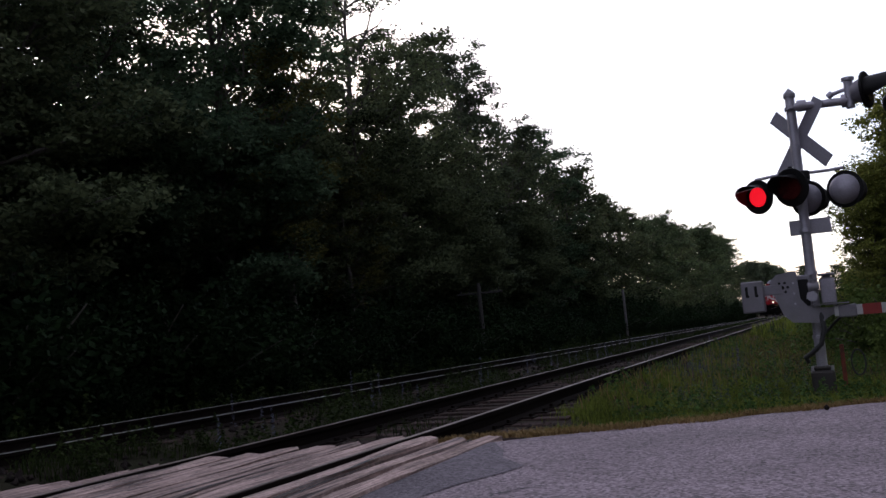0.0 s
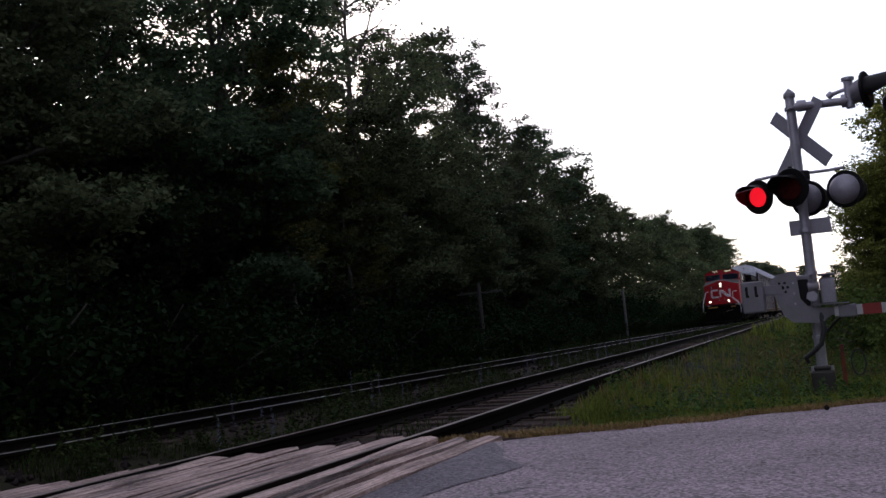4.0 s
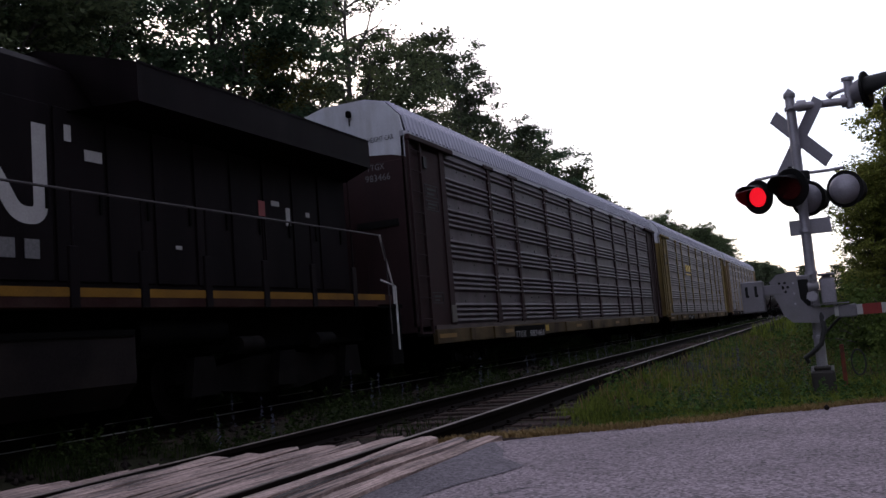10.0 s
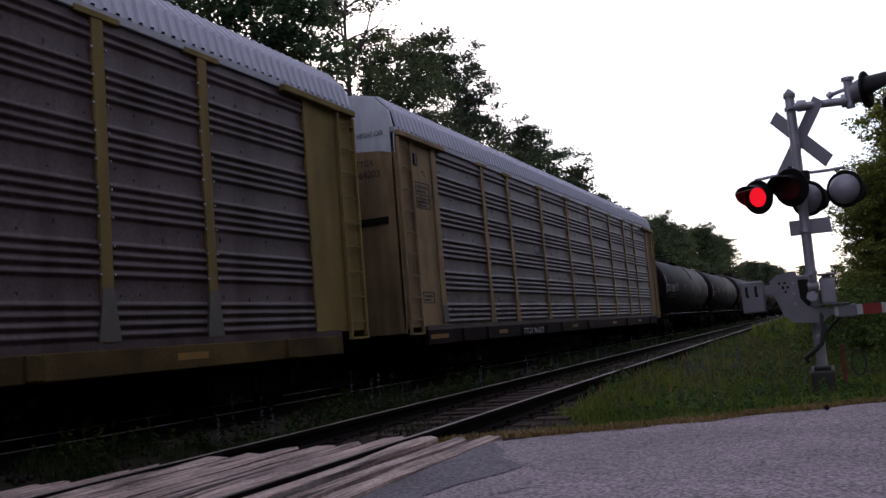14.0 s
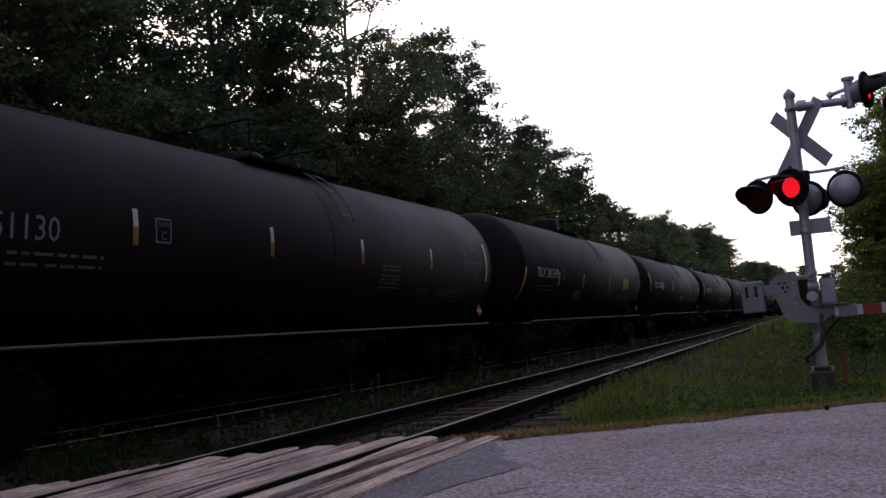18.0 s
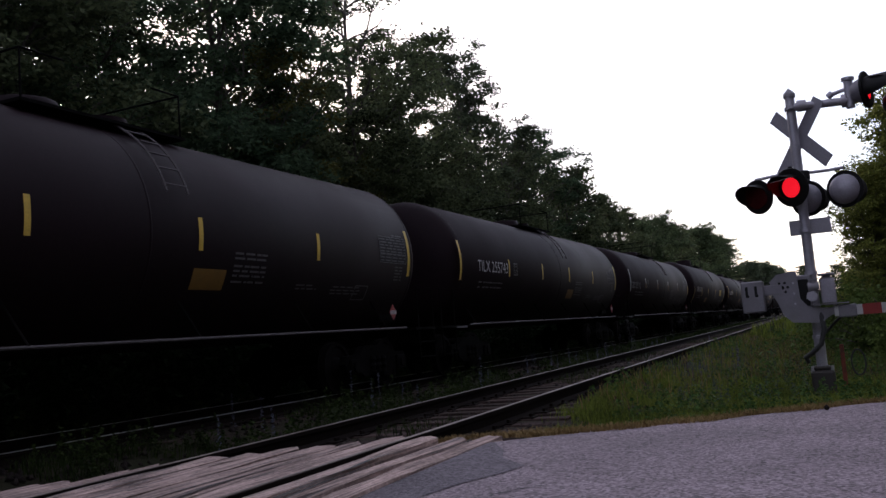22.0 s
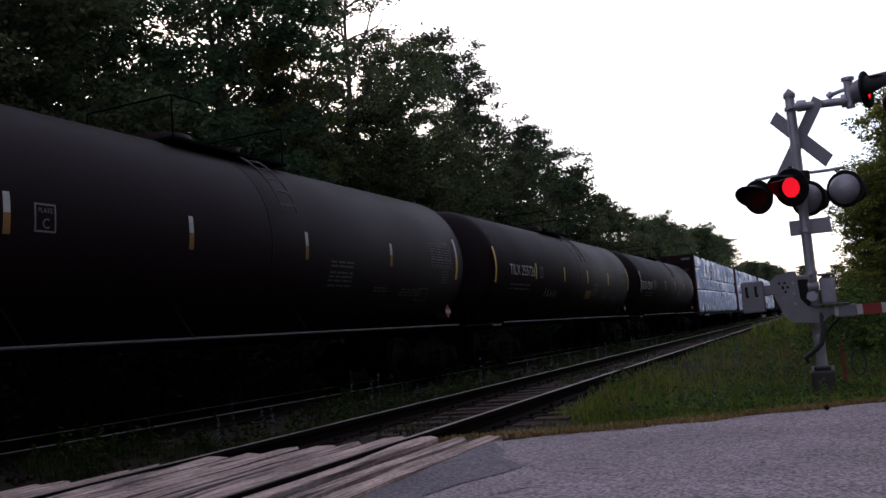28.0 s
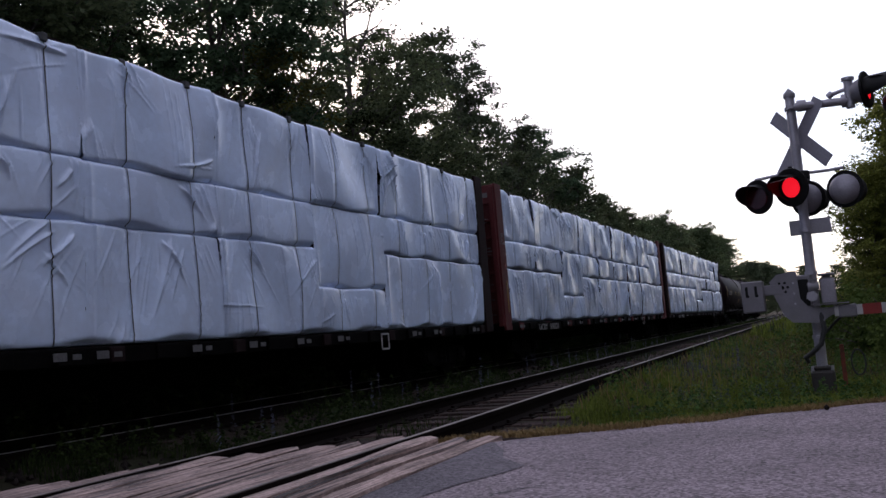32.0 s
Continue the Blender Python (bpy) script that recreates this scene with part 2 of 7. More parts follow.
# brighter bush leaves: the light on the roadside put into their colour
M_SUNBUSH = leafy("sun_toned_bush_leaves", (0.020, 0.042, 0.009), (0.105, 0.145, 0.034), 0.6, 0.35)
M_LEAF3 = leafy("poplar_leaves", (0.022, 0.034, 0.020), (0.085, 0.105, 0.058), 0.5, 0.40)
M_TURNING = leafy("yellowing_leaves", (0.022, 0.024, 0.007), (0.10, 0.095, 0.026), 0.6, 0.45)
M_WILLOW = leafy("willow_leaves", (0.050, 0.070, 0.012), (0.24, 0.255, 0.060), 0.5, 0.4)
# near-black bush leaves: the wood's shade put into their colour
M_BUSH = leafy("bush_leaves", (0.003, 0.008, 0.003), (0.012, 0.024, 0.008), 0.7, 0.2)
M_BARK = material("bark", (0.055, 0.045, 0.038), 0.95, vary=0.45, scale=5, fine=30, bump=0.9, dirt=(0.11, 0.10, 0.09), dirt_amount=0.5, dirt_scale=3)
M_POLEWOOD = material("grey_pole_wood", (0.085, 0.078, 0.080), 0.9, vary=0.3, scale=6, bump=0.5)
M_POLEDARK = material("dark_pole_wood", (0.026, 0.023, 0.022), 0.9, vary=0.3, scale=6, bump=0.5)
M_GALV = material("galvanised_steel", (0.36, 0.34, 0.39), 0.5, 0.55, vary=0.15, scale=9, fine=60, bump=0.08, dirt=(0.16, 0.14, 0.13), dirt_amount=0.4, dirt_scale=4)
M_ALU = material("grey_signal_paint", (0.185, 0.172, 0.195), 0.5, 0.25, vary=0.12, scale=6, bump=0.06, dirt=(0.13, 0.12, 0.115), dirt_amount=0.35, dirt_scale=5)
M_SIGNBACK = material("sign_back_aluminium", (0.30, 0.28, 0.32), 0.5, 0.4, vary=0.12, scale=5, bump=0.05)
M_BLACK = material("black_signal_paint", (0.009, 0.0085, 0.009), 0.5, vary=0.2, scale=8, bump=0.05, spec=0.15)
M_RUBBER = material("black_rubber", (0.013, 0.013, 0.014), 0.6, vary=0.2, bump=0.1)
M_WHITE = material("white_enamel", (0.42, 0.40, 0.41), 0.45, vary=0.08, scale=6, bump=0.04, dirt=(0.4, 0.38, 0.36), dirt_amount=0.4, dirt_scale=5)
M_RED = material("red_enamel", (0.22, 0.014, 0.010), 0.45, vary=0.12, scale=8, bump=0.04)
M_CASTIRON = material("dark_cast_base", (0.034, 0.028, 0.026), 0.7, vary=0.25, scale=5, bump=0.2)
M_CONCRETE = material("foundation_concrete", (0.06, 0.052, 0.047), 0.9, vary=0.25, scale=5, bump=0.5)
M_LIT = glowing("lit_red_lens", (1.0, 0.012, 0.022), 0.8)
M_DARKLENS = glassy("dark_red_lens", (0.05, 0.004, 0.005), 0.25)

# ---- lettering: built-in font turned into flat meshes ----
TANK_MARKS = ["TGOX 155040", "TCBX 251130", "TILX 281549", "TILX 255683", "TILX 255812", "TILX 255743", "TCBX 251112", "TILX 281379", "TILX 255680", "TGOX 155245", "TILX 255726", "TGOX 155147", "TILX 255731", "TILX 255790"]
WORDS = TANK_MARKS + ["2819", "TTGX 160733", "TTGX 983466", "TTGX 964203", "160733", "983466", "964203", "EXCESS HEIGHT CAR", "UCRY   500220", "PLATE", "C", "1267", "TTGX"]
LETTERS = {}
_made = []
for w in WORDS:
    cu = bpy.data.curves.new("lettering", "FONT")
    cu.body, cu.size, cu.resolution_u = w, 1.0, 2
    _made.append((w, new("lettering", cu)))
bpy.context.view_layer.update()
_dg = bpy.context.evaluated_depsgraph_get()
for w, ob in _made:
    me = bpy.data.meshes.new_from_object(ob.evaluated_get(_dg))
    LETTERS[w] = ([v.co.copy() for v in me.vertices], [tuple(p.vertices) for p in me.polygons])
    bpy.data.meshes.remove(me)
for w, ob in _made:
    cu = ob.data
    bpy.data.objects.remove(ob)
    bpy.data.curves.remove(cu)


def letters(word, width, height, place):
    """The word fitted to width and height; place maps (across, up) to a point."""
    vs, fs = LETTERS[word]
    x0, x1 = min(v.x for v in vs), max(v.x for v in vs)
    y0, y1 = min(v.y for v in vs), max(v.y for v in vs)
    s = G()
    s.add([place((v.x - x0) / (x1 - x0) * width, (v.y - y0) / (y1 - y0) * height) for v in vs], fs)
    return s

# ---- the ground: one sheet, two track beds, a road that crosses them aslant ----
FAR_Y, GAUGE = 9.10, 1.507
ROAD = [(-26, 40.0), (-6.0, 17.5), (1.6, 9.2), (4.62, 5.65), (6.05, 4.3), (6.85, 3.0), (7.25, 2.0), (7.85, 1.05), (8.6, 0.2), (10.0, -1.6), (13.0, -5.2), (24, -18), (60, -60)]


def near_y(x):
    return 3.94 + 0.0195 * x


def smooth(a, b, t):
    t = min(max((t - a) / (b - a), 0), 1)
    return t * t * (3 - 2 * t)


def road_edge(y):
    """x of the road's far edge at y."""
    for (xa, ya), (xb, yb) in zip(ROAD, ROAD[1:]):
        if yb <= y <= ya:
            return xa + (xb - xa) * (ya - y) / (ya - yb)
    return ROAD[0][0] if y > ROAD[0][1] else ROAD[-1][0]


def ground_z(x, y):
    """Height of the bare ground."""
    d_far, d_near = abs(y - FAR_Y), abs(y - near_y(x))
    z = -0.42
    if y < near_y(x) - 1.2:
        z = -0.30 - 0.10 * smooth(near_y(x) - 1.5, near_y(x) - 6, y)
    z = max(z, -0.19 - 0.5 * max(d_far - 1.45, 0))
    z = max(z, -0.12 - 0.35 * max(d_near - 1.35, 0))
    if y > 11.5:
        z = max(z, -0.42 + 0.05 * (y - 11.5))
    if y < -2:
        z += -0.02 * (-2 - y)
    e = x - road_edge(y)
    on_road = -0.07 - 0.012 * max(0, 2.6 - y)
    z = on_road - 0.05 if e < 0.15 and e > -8.5 else z + (on_road - 0.05 - z) * (1 - smooth(0.15, 1.4, e)) if 0 < e < 1.4 else z
    return z + 0.035 * noise.noise((x * 0.9, y * 0.9, 0.3))


def axis_steps(lo, hi, fine_lo, fine_hi, step):
    out, v = [], fine_lo
    while v <= fine_hi:
        out.append(v)
        v += step
    s, v = step, fine_hi
    while v < hi:
        s *= 1.35
        v += s
        out.append(v)
    s, v = step, fine_lo
    while v > lo:
        s *= 1.35
        v -= s
        out.insert(0, v)
    return out


gx_, gy_ = axis_steps(-900, 2500, -4, 40, 0.3), axis_steps(-1500, 1500, -8, 16, 0.25)
g = G()
g.v = [(x, y, ground_z(x, y)) for x in gx_ for y in gy_]
ny = len(gy_)
g.f = [(i * ny + j, (i + 1) * ny + j, (i + 1) * ny + j + 1, i * ny + j + 1) for i in range(len(gx_) - 1) for j in range(ny - 1)]
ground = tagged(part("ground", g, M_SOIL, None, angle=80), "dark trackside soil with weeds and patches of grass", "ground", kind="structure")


def strip(left, right, z_of, drop=0.12, cuts=1):
    """A road surface between two lines of equal length, with a side down to the ground."""
    s = G()
    n = len(left)
    cols = cuts + 1
    for (xa, ya), (xb, yb) in zip(left, right):
        for k in range(cols):
            x, y = xa + (xb - xa) * k / cuts, ya + (yb - ya) * k / cuts
            s.v.append((x, y, z_of(x, y)))
    for i in range(n - 1):
        for k in range(cuts):
            a = i * cols + k
            s.f.append((a, a + 1, a + cols + 1, a + cols))
    base = len(s.v)
    for i in range(n):
        x, y, z = s.v[i * cols]
        s.v.append((x + 0.05, y, z - drop))
    for i in range(n - 1):
        s.f.append((i * cols, (i + 1) * cols, base + i + 1, base + i))
    return s


def road_z(x, y):
    return -0.012 - 0.012 * max(0, 2.6 - y) + 0.012 * noise.noise((x * 0.35, y * 0.35, 4))


rng = random.Random(5)
edge = []
for (xa, ya), (xb, yb) in zip(ROAD, ROAD[1:]):
    if ya > 2.9:
        continue
    n = max(2, int(math.hypot(xb - xa, yb - ya) / 0.12)) if xa < 24 else 12
    for k in range(n):
        t = k / n
        x, y = xa + (xb - xa) * t, ya + (yb - ya) * t
        edge.append((x + 0.05 * noise.noise((x * 2, y * 2, 1)) + 0.03 * noise.noise((x * 7, y * 7, 2)), y))
left_edge = [(6.55, 2.82)] + [(x, y) for x, y in edge if y < 2.7]
right_edge = [(x - 9.0, y - 0.35 + 0.35 * (y > 2.5)) for x, y in left_edge]
road = tagged(part("road", strip(left_edge, right_edge, road_z, cuts=24), M_ASPHALT, None, angle=80),
              "worn grey asphalt road with fine cracks beside the rails", "road", kind="structure")


def crack(points, width):
    s = G()
    prev = None
    r = random.Random(int(points[0][0] * 100))
    line = []
    for (xa, ya), (xb, yb) in zip(points, points[1:]):
        for k in range(8):
            t = k / 8
            line.append((xa + (xb - xa) * t + r.uniform(-0.035, 0.035), ya + (yb - ya) * t + r.uniform(-0.02, 0.02)))
    for i, (x, y) in enumerate(line):
        w = width * (0.35 + 0.65 * r.random()) * min(1, (len(line) - i) / 6)
        z = road_z(x, y) + 0.004
        s.v += [(x - w, y, z), (x + w, y + w * 0.4, z)]
        if i:
            s.f.append((2 * i - 2, 2 * i - 1, 2 * i + 1, 2 * i))
    return s


for pts, w in (([(6.7, 2.08), (6.5, 2.2), (6.3, 2.32)], 0.007), ([(4.85, 1.62), (4.74, 1.70), (4.62, 1.82), (4.5, 1.84)], 0.016), ([(6.45, 1.98), (6.1, 2.1), (5.85, 2.3), (5.6, 2.36)], 0.008), ([(5.95, 1.2), (5.6, 1.5)], 0.006)):
    part("crack", crack(pts, w), M_TAR, road, "dark crack in the asphalt")
PATCH = [(6.62, 2.80, 2.62), (6.2, 2.76, 2.38), (5.85, 2.75, 2.26), (5.5, 2.74, 1.98), (5.25, 2.73, 2.02), (4.9, 2.73, 2.16), (4.4, 2.72, 2.26), (3.6, 2.7, 2.4)]
g = G()
for i, (x, ya, yb) in enumerate(PATCH):
    for k in range(5):
        yy = ya + (yb - ya) * k / 4
        g.v.append((x, yy, road_z(x, yy) + 0.005))
for i in range(len(PATCH) - 1):
    for k in range(4):
        a = i * 5 + k
        g.f.append((a, a + 1, a + 6, a + 5))
part("asphalt_patch", g, M_PATCH, road, "darker asphalt patch along the crossing planks")

# crossing planks: rough timbers laid along the near rails and between them
planks = tagged(thing("crossing_planks"), "weathered pale timber planks laid along the rails at the road crossing", "level crossing", kind="structure")
rng = random.Random(11)


def plank(off0, off1, x_end, z):
    """One timber along the near track between two offsets from its centre line."""
    s = G()
    n = 26
    top = []
    for i in range(n + 1):
        x = -6.0 + (x_end + 6.0) * i / n
        row = []
        for k in range(4):
            o = off0 + 0.016 + (off1 - off0 - 0.032) * k / 3 + (0.012 * noise.noise((x * 2.7, off0 * 31, k)) if k in (0, 3) else 0.0)
            wob = 0.016 * noise.noise((x * 2.1, o * 9, z * 7)) + 0.02 * noise.noise((x * 0.4, o * 2, 3))
            ex = (0.10 * noise.noise((o * 7, k * 3.3, 5)) + 0.05 * noise.noise((o * 19, 1, 2))) if i == n else 0
            row.append((x + ex, near_y(x) + o, z + wob - (0.012 if k in (0, 3) else 0)))
        top.append(row)
    for row in top:
        s.v += row
        s.v += [(row[0][0], row[0][1], row[0][2] - 0.12), (row[3][0], row[3][1], row[3][2] - 0.12)]
    for i in range(n):
        a, b = i * 6, i * 6 + 6
        s.f += [(a, a + 1, b + 1, b), (a + 1, a + 2, b + 2, b + 1), (a + 2, a + 3, b + 3, b + 2), (a, b, b + 4, a + 4), (a + 3, a + 5, b + 5, b + 3)]
    a = n * 6
    s.f.append((a, a + 1, a + 2, a + 3, a + 5, a + 4))
    return s


def lay(off0, off1, width, z0, z1):
    """A course of narrow timbers between two offsets."""
    count = max(1, round((off1 - off0) / width))
    for k in range(count):
        a, b = off0 + (off1 - off0) * k / count, off0 + (off1 - off0) * (k + 1) / count
        yy = near_y(5.5) + (a + b) / 2
        part("plank", plank(a, b, road_edge(yy) - 0.03 + rng.uniform(-0.16, 0.10), z0 + (z1 - z0) * (k + 0.5) / count + rng.uniform(-0.008, 0.008)), M_PLANK, planks, angle=50)


def split_line(x0, length, off, z):
    """A dark drying crack along a timber."""
    s = G()
    r_ = random.Random(int(1000 * (x0 + off)))
    n = 9
    for i in range(n + 1):
        x = x0 + length * i / n
        o = off + 0.012 * noise.noise((x * 3, off * 9, 1))
        w = 0.009 * math.sin(math.pi * (i + 0.3) / (n + 0.6)) * r_.uniform(0.6, 1.3) + 0.001
        zz = z + 0.016 * noise.noise((x * 2.1, o * 9, z * 7)) + 0.02 * noise.noise((x * 0.4, o * 2, 3)) + 0.008
        s.v += [(x, near_y(x) + o - w, zz), (x, near_y(x) + o + w, zz)]
        if i:
            s.f.append((2 * i - 2, 2 * i - 1, 2 * i + 1, 2 * i))
    return s


def cracks_on(off0, off1, z, count):
    for k in range(count):
        off = rng.uniform(off0 + 0.03, off1 - 0.03)
        end = road_edge(near_y(5.5) + off) - 0.3
        length = rng.uniform(0.5, 1.9)
        part("split", split_line(end - rng.uniform(0, 3.5) - length, length, off, z), M_TAR, planks, "dark drying crack")


cracks_on(-1.42, -0.80, 0.052, 16)
cracks_on(-0.68, 0.68, 0.060, 34)
lay(-1.42, -0.793, 0.21, -0.004, 0.070)
lay(-0.704, 0.69, 0.23, 0.066, 0.060)
lay(0.80, 1.62, 0.2, 0.056, 0.01)


# ---- railway tracks ----
def rail_section(y, top):
    """Foot, web and head of a rail, without its worn top."""
    return [(y - 0.07, top - 0.172), (y + 0.07, top - 0.172), (y + 0.07, top - 0.158), (y + 0.012, top - 0.13), (y + 0.012, top - 0.045),
            (y + 0.037, top - 0.035), (y + 0.037, top - 0.003), (y - 0.037, top - 0.003), (y - 0.037, top - 0.035), (y - 0.012, top - 0.045), (y - 0.012, top - 0.13), (y - 0.07, top - 0.158)]


TIE_G = G().box(-0.115, 0.115, -1.3, 1.3, -0.16, 0, 0.012)
TIE_ME = shade(TIE_G.mesh("tie"), M_TIE)
PLATE_ME = shade(G().box(-0.09, 0.09, -0.17, 0.17, 0, 0.014, 0.004).box(-0.03, 0.03, -0.13, -0.10, 0.014, 0.05).box(-0.03, 0.03, 0.10, 0.13, 0.014, 0.05).mesh("tie_plate"), M_RAIL)


def track(label, y_of, top, x0, x1, tie_x0, tie_x1, seed, worn, head):
    root = tagged(thing("railway_track"), label, "railway track", kind="structure")
    r = random.Random(seed)
    angle = math.atan(y_of(1) - y_of(0))
    for side in (-1, 1):
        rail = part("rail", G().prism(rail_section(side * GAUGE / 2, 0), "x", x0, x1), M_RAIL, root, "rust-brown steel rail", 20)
        rail.matrix_basis = pose(0, y_of(0), top, 0, 0, math.degrees(angle))
        part("rail_head", G().box(x0, x1, side * GAUGE / 2 - worn, side * GAUGE / 2 + worn, -0.003, 0.0015), head, rail, "worn top of the rail")
    x = tie_x0
    while x < tie_x1:
        ob = new("tie", TIE_ME)
        ob.parent = root
        ob.matrix_basis = pose(x + r.uniform(-0.03, 0.03), y_of(x) + r.uniform(-0.05, 0.05), top - 0.172 + r.uniform(-0.012, 0.004), 0, 0, math.degrees(angle) + r.uniform(-1.5, 1.5))
        if x < 24:
            for side in (-1, 1):
                pl = new("tie_plate", PLATE_ME)
                pl.parent = ob
                pl.matrix_basis = pose(0, side * GAUGE / 2, 0.002)
        x += 0.53
    return root


near_track = track("weedy siding track with rusty rails and split wooden ties", near_y, 0.07, -14, 118, 6.6, 62, 3, 0.020, M_SIDINGTOP)
far_track = track("main line track with dark rails half hidden by weeds", lambda x: FAR_Y, 0.0, -60, 620, 2.0, 62, 4, 0.030, M_RAILTOP)

# far ties and ballast stones, too many to count
rng = random.Random(9)
g = G()
x = 62.0
while x < 420:
    g.box(x - 0.11, x + 0.11, FAR_Y - 1.3, FAR_Y + 1.3, -0.34, -0.186)
    if x < 112:
        g.box(x - 0.11, x + 0.11, near_y(x) - 1.3, near_y(x) + 1.3, -0.27, -0.116)
    x += 0.53
tagged(part("far_ties", g, M_TIE, None), "dark wooden ties running on into the distance", "ties", kind="stuff")

nr = np.random.RandomState(4)


def stones(n, x0, x1, y_of, half, z_of, size):
    """Ballast: small irregular four-sided chips."""
    x = x0 + (x1 - x0) * nr.rand(n) ** 1.5
    off = (nr.rand(n) * 2 - 1) * half
    y = np.array([y_of(a) for a in x]) + off
    z = np.array([z_of(a, b) for a, b in zip(x, y)]) + size * 0.1
    c = np.stack([x, y, z], 1)
    tet = np.array([[1, 0, -0.4], [-0.6, 0.9, -0.4], [-0.5, -0.9, -0.4], [0, 0.1, 0.8]])
    s = size * (0.5 + nr.rand(n, 1, 1))
    v = tet[None] * s * (0.7 + 0.6 * nr.rand(n, 4, 3))
    a = nr.rand(n) * 6.28
    ca, sa = np.cos(a)[:, None], np.sin(a)[:, None]
    v = np.stack([v[..., 0] * ca - v[..., 1] * sa, v[..., 0] * sa + v[..., 1] * ca, v[..., 2]], -1) + c[:, None]
    f = np.array([[0, 2, 1], [0, 1, 3], [1, 2, 3], [2, 0, 3]])[None] + 4 * np.arange(n)[:, None, None]
    return v.reshape(-1, 3), f.reshape(-1, 3)


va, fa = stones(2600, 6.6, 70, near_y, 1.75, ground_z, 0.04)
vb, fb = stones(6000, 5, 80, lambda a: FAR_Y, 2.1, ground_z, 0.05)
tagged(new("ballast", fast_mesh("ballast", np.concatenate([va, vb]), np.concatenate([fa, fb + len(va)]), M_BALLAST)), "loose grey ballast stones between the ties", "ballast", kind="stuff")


# ---- grass and weeds ----
def blades(n, place, height, width, lean=0.35):
    """Grass blades as bent, tapering strips; place gives n points."""
    c = place(n)
    h = height * (0.45 + 0.75 * nr.rand(n))
    a = nr.rand(n) * 6.283
    w = width * (0.6 + 0.8 * nr.rand(n))
    d = np.stack([np.cos(a), np.sin(a)], 1)
    b = nr.rand(n) * 6.283
    ln = (nr.rand(n) * lean * h)[:, None] * np.stack([np.cos(b), np.sin(b)], 1)
    v = np.zeros((n, 6, 3))
    for k, (t, wd) in enumerate(((0, 1), (0.55, 0.8), (1, 0.1))):
        mid = c.copy()
        mid[:, :2] += ln * t * t
        mid[:, 2] += h * t * (1 - 0.1 * t)
        v[:, 2 * k] = mid
        v[:, 2 * k + 1] = mid
        v[:, 2 * k, :2] -= d * (w * wd)[:, None] / 2
        v[:, 2 * k + 1, :2] += d * (w * wd)[:, None] / 2
    f = np.array([[0, 1, 3, 2], [2, 3, 5, 4]])[None] + 6 * np.arange(n)[:, None, None]
    return v.reshape(-1, 3), f.reshape(-1, 4)


def scatter(x0, x1, y0, y1, keep, power=1.0):
    def place(n):
        out = np.zeros((0, 3))
        while len(out) < n:
            x = x0 + (x1 - x0) * nr.rand(n) ** power
            y = y0 + (y1 - y0) * nr.rand(n)
            pts = [(a, b, ground_z(a, b) - 0.01) for a, b in zip(x, y) if keep(a, b)]
            if pts:
                out = np.concatenate([out, np.array(pts)])
        return out[:n]
    return place


def clumpy(x, y, s=0.8, cut=0.0):
    return noise.noise((x * s, y * s, 7.7)) > cut


def verge(x, y):
    """Grassy strip between the road and the siding."""
    return x > road_edge(y) + 0.02 + 0.12 * nr.rand() and y < near_y(x) - (1.45 if x < 9.0 else 1.05 if x < 11.5 else 0.9) - 0.35 * nr.rand()


def between(x, y):
    """Weeds between the two tracks."""
    return x > road_edge(y) + 0.2 and near_y(x) + 1.0 < y < FAR_Y - 1.1 and clumpy(x, y, 0.9, 0.0)


def on_edge(place):
    """The same points, lifted onto the road's surface where they lie beside it."""
    def lifted(n):
        p = place(n)
        p[:, 2] = [max(z, road_z(x, y) - 0.012) for x, y, z in p]
        return p
    return lifted


def stuff(name, label, category, mat, *sets):
    vs, fs, n = [], [], 0
    for v, f in sets:
        vs.append(v)
        fs.append(f + n)
        n += len(v)
    return tagged(new(name, fast_mesh(name, np.concatenate(vs), np.concatenate(fs), mat)), label, category, kind="stuff")


stuff("grass", "rough green grass between the road and the siding", "grass", M_GRASS,
      blades(26000, scatter(6.5, 16, -3, 4, lambda x, y: verge(x, y) and (x - road_edge(y) < 1.2 or clumpy(x, y, 1.2, 0.02))), 0.15, 0.010, 0.7),
      blades(18000, scatter(6.5, 16, -3, 4, verge), 0.13, 0.009, 0.9),
      blades(20000, scatter(14, 45, -7, 4.5, lambda x, y: verge(x, y) and (clumpy(x, y, 0.55, -0.08) or nr.rand() < 0.22)), 0.25, 0.014, 0.6),
      blades(7000, scatter(40, 120, -12, 6, verge), 0.5, 0.06))
stuff("track_grass", "grass between the tracks and under the wood, shade put into its dark green", "grass", M_SHADEGRASS,
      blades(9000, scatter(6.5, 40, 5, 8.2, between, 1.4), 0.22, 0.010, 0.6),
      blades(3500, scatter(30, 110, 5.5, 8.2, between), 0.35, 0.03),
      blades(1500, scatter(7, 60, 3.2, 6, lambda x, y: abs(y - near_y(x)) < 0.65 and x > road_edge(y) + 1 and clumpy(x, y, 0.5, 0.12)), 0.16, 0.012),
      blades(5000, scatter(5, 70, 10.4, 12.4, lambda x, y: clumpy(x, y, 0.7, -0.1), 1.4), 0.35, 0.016))
